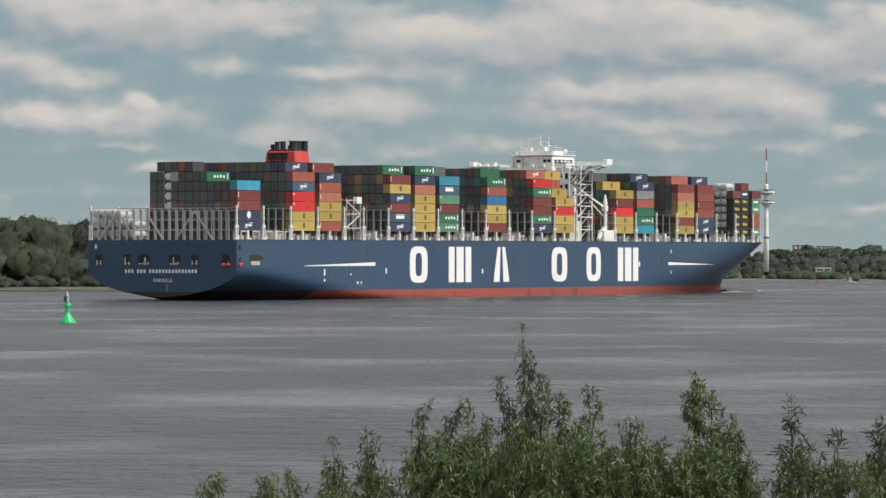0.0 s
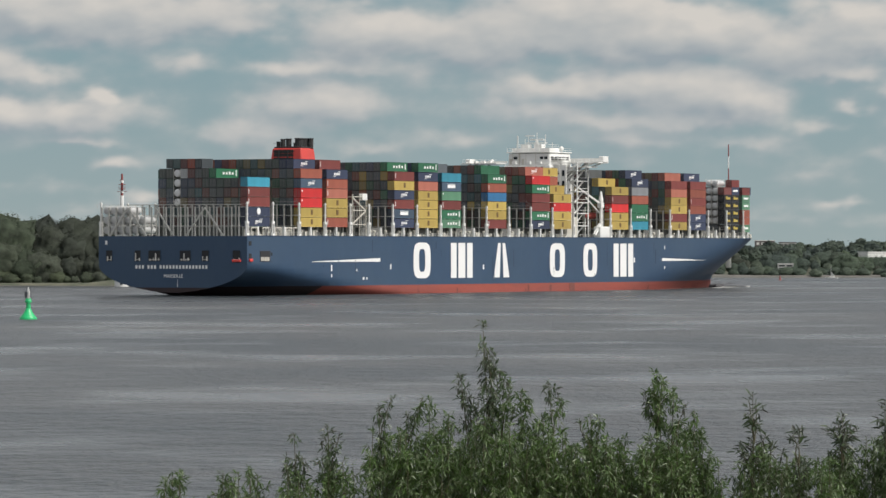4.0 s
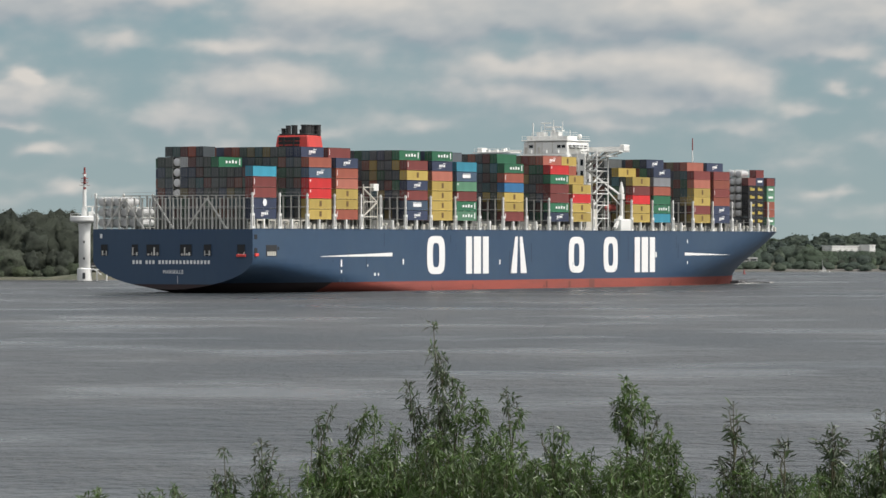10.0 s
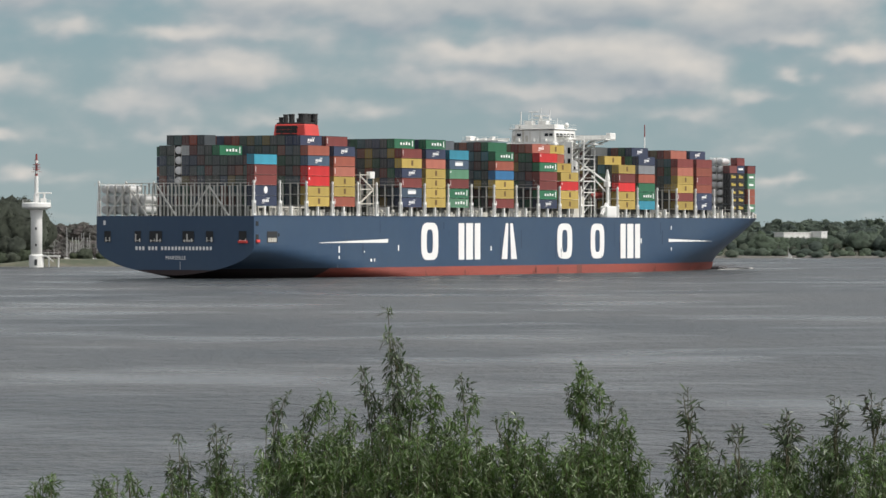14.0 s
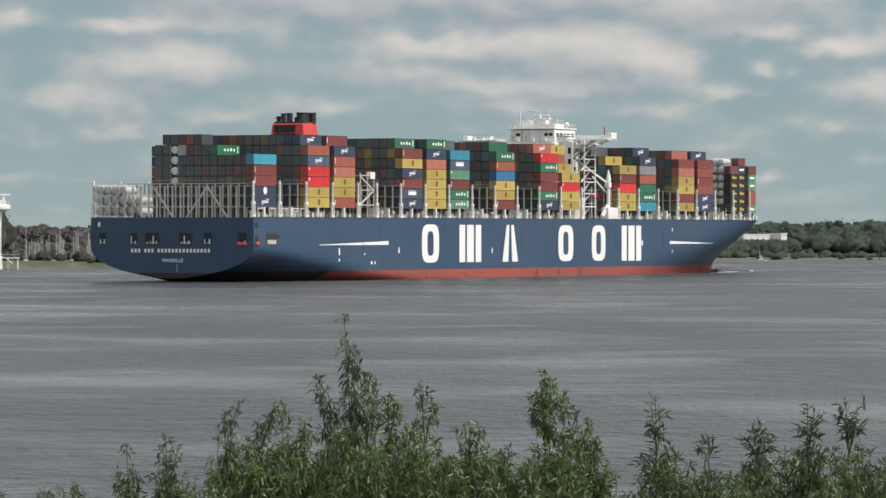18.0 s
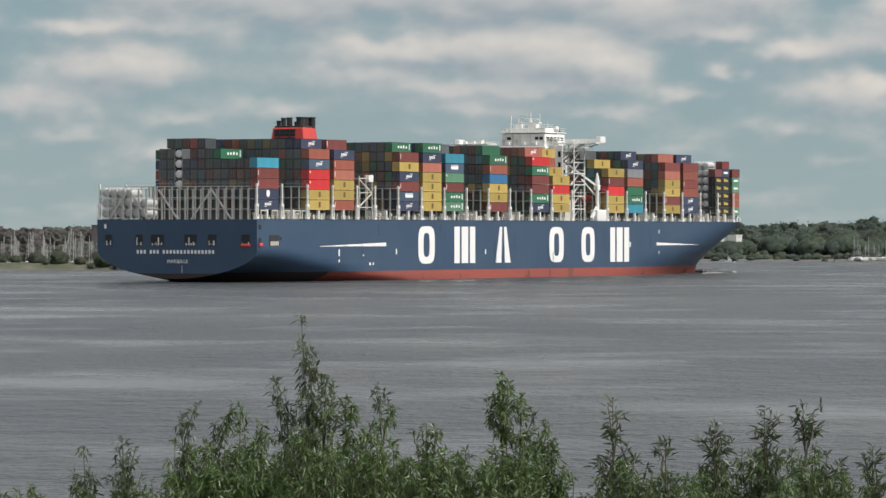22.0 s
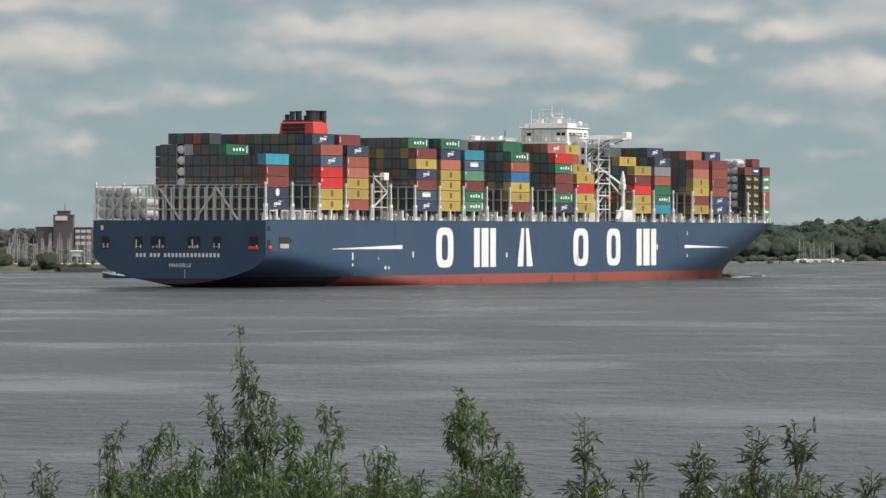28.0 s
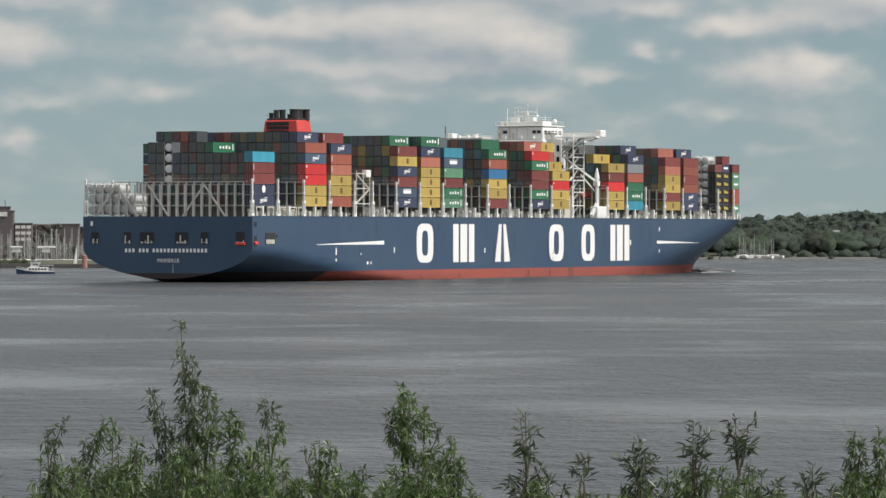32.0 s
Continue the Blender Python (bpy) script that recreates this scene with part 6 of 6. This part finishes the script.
    for k in range(44):
        x = r.uniform(4.5, 9.5) if k < 16 else -10 - r.uniform(0, 22)
        bmesh.ops.create_icosphere(bm, subdivisions=1, radius=r.uniform(0.25, 0.75), matrix=Matrix.Translation((x, r.uniform(-2.8, 2.8), 0.0)) @ Matrix.Diagonal((2.4, 1, 0.5, 1)))
    part("foam", bm, paint("white_foam", (0.75, 0.76, 0.76), 0.8, 0.1, 1, 0.2), e, "white wash at bow and stern")
    return e


motor_launch = launch()
motor_launch.scale = (0.6, 0.6, 0.66)

# ---- willow shoots in the foreground ----
def leaf_verts(base, d, up, length, width):
    """A narrow folded leaf: base, direction, up side."""
    s = d.cross(up)
    s = s.normalized() if s.length > 1e-4 else Vector((1, 0, 0))
    n = s.cross(d).normalized()
    droop = Vector((0, 0, -1)) * length * 0.12
    return [base, base + d * length * 0.35 + s * width * 0.5 + n * width * 0.18, base + d * length * 0.72 + s * width * 0.36 + n * width * 0.12 + droop * 0.5,
            base + d * length + droop, base + d * length * 0.72 - s * width * 0.36 + n * width * 0.12 + droop * 0.5, base + d * length * 0.35 - s * width * 0.5 + n * width * 0.18]


LR = random.Random(77)
BUSHY = (LEAF, LEAFMID, LEAFDARK, LEAFLONG)


def shoot(shrub, x, y, ztip, wide, crown, lean=0.0, mat=None, leaf=0.08, dense=1.0, tuft=False, fork=None):
    """An upright shoot with its tip at x, y, ztip; twigs up to `wide` long over the topmost `crown` metres carry drooping leaves.
    A side shoot grows out of its neighbour's stem at `fork`; the others stand on the ground."""
    tip, base = Vector((x, y, ztip)), fork or Vector((x - lean * 2.2, y + LR.uniform(-0.3, 0.3), 7.6))
    bow = Vector((-lean * 0.5 + LR.uniform(-0.03, 0.03), 0, 0))
    n = 16
    path = [base.lerp(tip, i / n) + bow * math.sin(math.pi * i / n) + Vector((LR.uniform(-0.005, 0.005), 0, 0)) for i in range(n + 1)]
    length = (tip - base).length
    verts, faces = [], []
    stem = bmesh.new()
    rings = []
    for i, p in enumerate(path):
        r = 0.003 + (0.005 if fork else 0.014) * (1 - i / n)
        rings.append([stem.verts.new(p + Vector((r * math.cos(a), r * math.sin(a), 0))) for a in (0.5, 2.6, 4.7)])
    for a, b in zip(rings, rings[1:]):
        for i in range(3):
            stem.faces.new((a[i], a[(i + 1) % 3], b[(i + 1) % 3], b[i]))

    def at(d):
        f = max(0.0, 1 - d / length) * n
        i = min(n - 1, int(f))
        return path[i].lerp(path[i + 1], f - i)

    def add_leaf(p, d, ln):
        k = len(verts)
        up = Vector((LR.gauss(0, 0.6), LR.gauss(0, 0.6), 1))
        verts.extend(leaf_verts(p, d.normalized(), up, ln, ln * LR.uniform(0.19, 0.27)))
        faces.append((k, k + 1, k + 2, k + 3))
        faces.append((k, k + 3, k + 4, k + 5))

    ang, phase = LR.uniform(0, 6), LR.uniform(0, 6)
    for k in range(6):
        add_leaf(tip - Vector((0, 0, 0.012 * k)), Vector((LR.gauss(0, 0.7), LR.gauss(0, 0.5), LR.uniform(-0.2, 1))), leaf * LR.uniform(0.5, 0.9))
    d = 0.02
    while d < min(crown * (1.0 if tuft else 1.25), length * 0.98):
        s = d / crown
        p = at(d)
        ang += 2.4 + LR.uniform(-0.7, 0.7)
        out = Vector((math.cos(ang), math.sin(ang), 0))
        gap = math.sin(d * 17 + phase) < (-0.25 if tuft else -0.65)
        reach = wide * min(1.0, 0.25 + 1.5 * s) * (1.0 if s < 0.75 else max(0.25, 1 - 1.5 * (s - 0.75))) * LR.choice((0.45, 0.75, 1.0, 1.15))
        if not gap:
            mid = p + out * reach * 0.55 + Vector((0, 0, reach * LR.uniform(0.2, 0.9)))
            end = p + out * reach + Vector((0, 0, reach * LR.uniform(-0.1, 0.8)))
            if reach > 0.05:
                add_bar(stem, p, mid, 0.004, 3)
                add_bar(stem, mid, end, 0.003, 3)
            m = max(2, int((reach + 0.02) / 0.0125 * dense * 0.08 / leaf))
            for j in range(m):
                f = (j + LR.random()) / m
                q = (p.lerp(mid, f * 2) if f < 0.5 else mid.lerp(end, f * 2 - 1)) + Vector((LR.gauss(0, 0.006), LR.gauss(0, 0.006), LR.gauss(0, 0.006)))
                a2 = LR.uniform(0, 6.28)
                fall = LR.uniform(-0.5, 1.0) if tuft or s < 0.12 else LR.choice((-1.5, -1.1, -0.8, -0.5, -0.1, 0.4, 0.9))
                add_leaf(q, out * LR.uniform(0.2, 0.8) + Vector((math.cos(a2) * 0.55, math.sin(a2) * 0.55, fall)), leaf * LR.uniform(0.55, 1.2))
        d += LR.uniform(0.016, 0.030)
    st = part("branch", stem, STEM, shrub)
    me = bpy.data.meshes.new("leaves")
    me.from_pydata(verts, [], faces)
    me.materials.append(mat or LEAF)
    part("leaves", me, None, st)


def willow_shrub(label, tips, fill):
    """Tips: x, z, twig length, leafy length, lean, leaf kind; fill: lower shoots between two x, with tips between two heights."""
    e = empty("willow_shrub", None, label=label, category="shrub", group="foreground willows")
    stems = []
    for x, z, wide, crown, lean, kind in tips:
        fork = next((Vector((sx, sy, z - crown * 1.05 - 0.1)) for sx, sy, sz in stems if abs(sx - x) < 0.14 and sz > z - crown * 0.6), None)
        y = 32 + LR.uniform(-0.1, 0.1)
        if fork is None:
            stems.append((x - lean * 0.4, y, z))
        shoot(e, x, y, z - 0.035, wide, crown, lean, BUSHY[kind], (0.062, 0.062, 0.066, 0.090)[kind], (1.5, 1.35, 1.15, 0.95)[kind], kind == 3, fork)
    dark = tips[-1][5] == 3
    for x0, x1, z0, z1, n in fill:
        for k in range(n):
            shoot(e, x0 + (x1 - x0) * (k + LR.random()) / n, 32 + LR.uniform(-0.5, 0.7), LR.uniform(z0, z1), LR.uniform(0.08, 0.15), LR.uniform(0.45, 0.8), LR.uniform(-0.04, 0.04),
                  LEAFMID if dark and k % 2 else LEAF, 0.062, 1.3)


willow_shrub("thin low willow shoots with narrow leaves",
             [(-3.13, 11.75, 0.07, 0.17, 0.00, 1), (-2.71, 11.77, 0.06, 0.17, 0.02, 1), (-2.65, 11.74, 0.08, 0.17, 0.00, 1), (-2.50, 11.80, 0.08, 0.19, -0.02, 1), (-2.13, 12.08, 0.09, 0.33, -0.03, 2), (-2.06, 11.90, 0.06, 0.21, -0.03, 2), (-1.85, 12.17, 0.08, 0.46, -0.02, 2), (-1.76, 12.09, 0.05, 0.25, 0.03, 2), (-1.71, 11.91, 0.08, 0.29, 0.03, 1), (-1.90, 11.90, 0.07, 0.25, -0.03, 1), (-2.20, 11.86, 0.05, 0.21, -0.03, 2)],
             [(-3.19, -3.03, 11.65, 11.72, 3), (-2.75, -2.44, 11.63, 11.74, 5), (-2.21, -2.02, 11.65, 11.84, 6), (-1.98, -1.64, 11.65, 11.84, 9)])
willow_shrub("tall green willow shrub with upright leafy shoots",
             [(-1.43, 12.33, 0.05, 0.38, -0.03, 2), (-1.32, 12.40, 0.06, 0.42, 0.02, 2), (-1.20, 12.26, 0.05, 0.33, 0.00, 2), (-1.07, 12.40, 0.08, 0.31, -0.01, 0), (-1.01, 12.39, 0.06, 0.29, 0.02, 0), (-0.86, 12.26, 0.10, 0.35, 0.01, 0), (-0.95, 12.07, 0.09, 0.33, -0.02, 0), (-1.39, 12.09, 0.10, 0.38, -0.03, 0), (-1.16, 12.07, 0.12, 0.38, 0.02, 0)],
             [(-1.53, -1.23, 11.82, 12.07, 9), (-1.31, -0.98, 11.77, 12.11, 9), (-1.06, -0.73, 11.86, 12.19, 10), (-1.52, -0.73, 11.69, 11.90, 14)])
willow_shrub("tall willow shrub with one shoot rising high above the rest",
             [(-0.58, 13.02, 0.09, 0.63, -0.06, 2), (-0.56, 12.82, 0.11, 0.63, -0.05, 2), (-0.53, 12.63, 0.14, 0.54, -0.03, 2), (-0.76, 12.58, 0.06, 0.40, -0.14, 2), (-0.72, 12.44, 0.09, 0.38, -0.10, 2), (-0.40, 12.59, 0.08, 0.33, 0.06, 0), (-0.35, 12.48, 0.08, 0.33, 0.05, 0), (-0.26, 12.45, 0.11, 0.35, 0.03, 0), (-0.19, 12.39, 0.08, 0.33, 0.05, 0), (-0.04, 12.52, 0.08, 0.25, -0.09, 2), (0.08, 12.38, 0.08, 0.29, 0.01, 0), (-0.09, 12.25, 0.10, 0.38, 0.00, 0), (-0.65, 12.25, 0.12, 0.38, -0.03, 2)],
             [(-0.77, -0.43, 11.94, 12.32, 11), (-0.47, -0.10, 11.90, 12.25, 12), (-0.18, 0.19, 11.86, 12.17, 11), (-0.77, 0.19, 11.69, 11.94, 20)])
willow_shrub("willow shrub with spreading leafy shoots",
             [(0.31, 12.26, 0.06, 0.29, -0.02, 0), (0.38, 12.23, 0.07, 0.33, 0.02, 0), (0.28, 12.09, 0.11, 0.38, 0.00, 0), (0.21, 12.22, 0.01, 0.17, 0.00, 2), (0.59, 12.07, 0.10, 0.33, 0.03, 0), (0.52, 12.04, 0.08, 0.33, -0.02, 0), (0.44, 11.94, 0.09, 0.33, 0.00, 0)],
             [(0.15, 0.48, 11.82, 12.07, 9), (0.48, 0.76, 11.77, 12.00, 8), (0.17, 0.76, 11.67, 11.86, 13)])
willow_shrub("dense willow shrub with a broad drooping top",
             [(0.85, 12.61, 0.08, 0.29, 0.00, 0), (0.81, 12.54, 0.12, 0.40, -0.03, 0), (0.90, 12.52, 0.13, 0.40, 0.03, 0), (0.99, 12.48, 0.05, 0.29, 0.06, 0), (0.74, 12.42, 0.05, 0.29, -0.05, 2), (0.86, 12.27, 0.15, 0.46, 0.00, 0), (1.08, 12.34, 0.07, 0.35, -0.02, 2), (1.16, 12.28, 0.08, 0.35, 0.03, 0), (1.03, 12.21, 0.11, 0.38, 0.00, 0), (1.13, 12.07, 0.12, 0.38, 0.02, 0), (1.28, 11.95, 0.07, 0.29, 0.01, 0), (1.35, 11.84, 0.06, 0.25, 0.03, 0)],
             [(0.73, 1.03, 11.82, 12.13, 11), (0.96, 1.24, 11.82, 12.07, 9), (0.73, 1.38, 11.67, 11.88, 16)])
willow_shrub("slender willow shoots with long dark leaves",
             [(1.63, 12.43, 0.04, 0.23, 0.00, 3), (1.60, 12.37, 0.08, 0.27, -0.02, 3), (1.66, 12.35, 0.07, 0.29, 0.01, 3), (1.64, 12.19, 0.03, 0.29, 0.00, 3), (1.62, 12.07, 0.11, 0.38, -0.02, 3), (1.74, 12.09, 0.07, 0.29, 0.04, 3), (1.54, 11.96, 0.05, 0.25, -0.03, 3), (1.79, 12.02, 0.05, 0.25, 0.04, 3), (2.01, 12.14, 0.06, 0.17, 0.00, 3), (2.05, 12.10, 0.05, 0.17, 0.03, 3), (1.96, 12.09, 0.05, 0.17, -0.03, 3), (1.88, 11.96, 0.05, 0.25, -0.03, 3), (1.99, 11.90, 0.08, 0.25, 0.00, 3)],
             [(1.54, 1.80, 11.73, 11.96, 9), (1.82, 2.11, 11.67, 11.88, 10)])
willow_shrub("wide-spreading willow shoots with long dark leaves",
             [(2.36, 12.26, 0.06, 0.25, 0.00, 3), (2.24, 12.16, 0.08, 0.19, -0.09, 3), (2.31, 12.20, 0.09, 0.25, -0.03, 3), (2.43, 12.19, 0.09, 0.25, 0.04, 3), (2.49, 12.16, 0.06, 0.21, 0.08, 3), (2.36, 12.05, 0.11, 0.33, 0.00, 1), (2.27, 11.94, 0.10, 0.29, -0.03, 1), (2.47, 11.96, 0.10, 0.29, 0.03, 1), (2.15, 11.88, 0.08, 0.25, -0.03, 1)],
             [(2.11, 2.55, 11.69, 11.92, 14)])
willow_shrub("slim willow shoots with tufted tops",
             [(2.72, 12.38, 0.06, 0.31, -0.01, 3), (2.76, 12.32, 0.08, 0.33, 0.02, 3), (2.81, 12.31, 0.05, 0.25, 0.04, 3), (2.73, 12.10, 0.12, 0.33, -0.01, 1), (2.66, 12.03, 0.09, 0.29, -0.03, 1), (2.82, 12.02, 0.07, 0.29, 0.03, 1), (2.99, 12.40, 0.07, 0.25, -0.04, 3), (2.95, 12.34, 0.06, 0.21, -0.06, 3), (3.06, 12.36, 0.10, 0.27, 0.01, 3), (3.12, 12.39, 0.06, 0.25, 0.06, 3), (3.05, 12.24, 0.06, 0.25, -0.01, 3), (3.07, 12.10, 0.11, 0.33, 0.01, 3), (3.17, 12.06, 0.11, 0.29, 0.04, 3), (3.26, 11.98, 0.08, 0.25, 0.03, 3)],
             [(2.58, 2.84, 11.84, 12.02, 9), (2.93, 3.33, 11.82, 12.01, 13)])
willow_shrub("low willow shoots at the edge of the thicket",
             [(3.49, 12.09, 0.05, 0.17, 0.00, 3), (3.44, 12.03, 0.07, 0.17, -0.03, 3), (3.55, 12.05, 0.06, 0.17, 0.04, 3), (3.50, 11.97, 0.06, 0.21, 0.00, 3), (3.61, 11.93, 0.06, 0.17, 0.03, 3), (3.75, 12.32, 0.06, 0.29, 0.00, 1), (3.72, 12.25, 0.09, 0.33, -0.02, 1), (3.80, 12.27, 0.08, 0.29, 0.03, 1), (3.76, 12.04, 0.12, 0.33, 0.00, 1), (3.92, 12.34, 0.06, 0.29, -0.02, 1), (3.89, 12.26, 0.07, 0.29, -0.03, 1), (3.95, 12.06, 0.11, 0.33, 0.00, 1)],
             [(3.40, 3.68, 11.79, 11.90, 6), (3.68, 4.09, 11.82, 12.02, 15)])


# ---- what moves ----
# the ship's way: seconds, metres to the right, metres out, heading in degrees from straight out
SHIP = [
    (0, -121.81, 1272.3, 28.49), (0.5, -120.07, 1271.7, 28.38), (1, -118.13, 1272.0, 28.28), (1.5, -116.51, 1273.2, 28.21),
    (2, -115.02, 1275.5, 28.15), (2.5, -113.54, 1278.7, 28.10), (3, -111.91, 1282.8, 28.08), (3.5, -110.47, 1288.0, 28.07),
    (5.5, -106.02, 1277.7, 28.19), (6, -104.81, 1238.8, 28.23), (6.5, -103.19, 1200.7, 28.22), (7, -101.71, 1192.0, 28.22),
    (7.5, -100.17, 1194.5, 28.19), (8, -98.53, 1197.1, 28.16), (8.5, -97.07, 1199.9, 28.13), (9, -95.52, 1202.6, 28.11),
    (9.5, -94.02, 1205.4, 28.08), (10, -92.35, 1208.3, 28.06), (10.5, -90.81, 1211.4, 28.04), (11, -89.33, 1214.5, 28.02),
    (11.5, -87.77, 1217.7, 28.00), (12, -86.29, 1220.9, 27.98), (12.5, -84.80, 1224.2, 27.96), (13, -83.24, 1227.7, 27.95),
    (13.5, -81.76, 1231.1, 27.93), (14, -80.38, 1234.7, 27.92), (14.5, -78.74, 1238.4, 27.91), (16.5, -72.92, 1253.9, 27.87),
    (17, -71.30, 1251.4, 27.86), (17.5, -69.79, 1217.0, 27.85), (18, -68.28, 1204.5, 27.85), (18.5, -66.73, 1208.3, 27.85),
    (19, -65.27, 1212.0, 27.84), (19.5, -63.78, 1215.8, 27.84), (20, -62.29, 1219.5, 27.84), (20.5, -60.75, 1223.4, 27.84),
    (21, -59.13, 1227.3, 27.85), (21.5, -57.70, 1231.3, 27.85), (22, -56.24, 1235.2, 27.85), (22.5, -54.77, 1239.2, 27.86),
    (23, -53.18, 1243.1, 27.87), (23.5, -51.68, 1247.2, 27.87), (24, -50.29, 1251.2, 27.88), (24.5, -48.75, 1255.3, 27.89),
    (25, -47.14, 1259.4, 27.91), (25.5, -45.60, 1263.6, 27.92), (27.5, -39.07, 1148.9, 28.23), (28, -37.55, 1152.2, 28.24),
    (28.5, -36.27, 1155.5, 28.25), (29, -34.78, 1158.9, 28.27), (29.5, -33.39, 1162.2, 28.28), (30, -31.87, 1165.7, 28.30),
    (30.5, -30.42, 1169.2, 28.32), (31, -28.92, 1172.7, 28.34), (31.5, -27.38, 1176.2, 28.36), (32, -25.82, 1179.8, 28.38),
]
# the cloud banks' distance: the board is brought nearer to imitate a zoom
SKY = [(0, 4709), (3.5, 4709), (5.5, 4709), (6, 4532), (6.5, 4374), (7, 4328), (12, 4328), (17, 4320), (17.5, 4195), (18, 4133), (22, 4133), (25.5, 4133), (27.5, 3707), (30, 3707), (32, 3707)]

def motions():
    rows = [(t, pose(x, y, 0, 0, 0, 90 - a)) for t, x, y, a in SHIP]
    walk(ship, rows)
    walk(bow_wave, [(t, pose(x, y, 0.3, 0, 0, 90 - a)) for t, x, y, a in SHIP])
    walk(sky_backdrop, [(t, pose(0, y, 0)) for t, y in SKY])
    # the moored buoy is slid aside and nearer to imitate the same zoom
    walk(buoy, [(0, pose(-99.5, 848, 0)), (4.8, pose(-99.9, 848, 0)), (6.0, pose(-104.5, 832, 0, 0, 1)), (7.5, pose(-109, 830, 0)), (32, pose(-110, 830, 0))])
    walk(sailer, [(0, pose(123.8, 2095, 0, 0, 0, 150)), (7, pose(139.8, 2090, 0, 0, 0, 152)), (12, pose(150.0, 2100, 0, 0, 0, 154)), (18, pose(158.4, 2100, 0, 0, 0, 156)), (25, pose(169.5, 2108, 0, 0, 0, 158)), (32, pose(176, 2112, 0, 0, 0, 160))])
    walk(motor_launch, [(0, pose(30, 1800, 0, 0, 0, 205)), (20, pose(-38, 1520, 0, 0, 0, 195)), (28, pose(-63.8, 1415, 0, 0, 0, 174)), (30, pose(-68.5, 1415, 0, 0, 0, 174)), (32, pose(-72.2, 1415, 0, 0, 0, 174))])


motions()
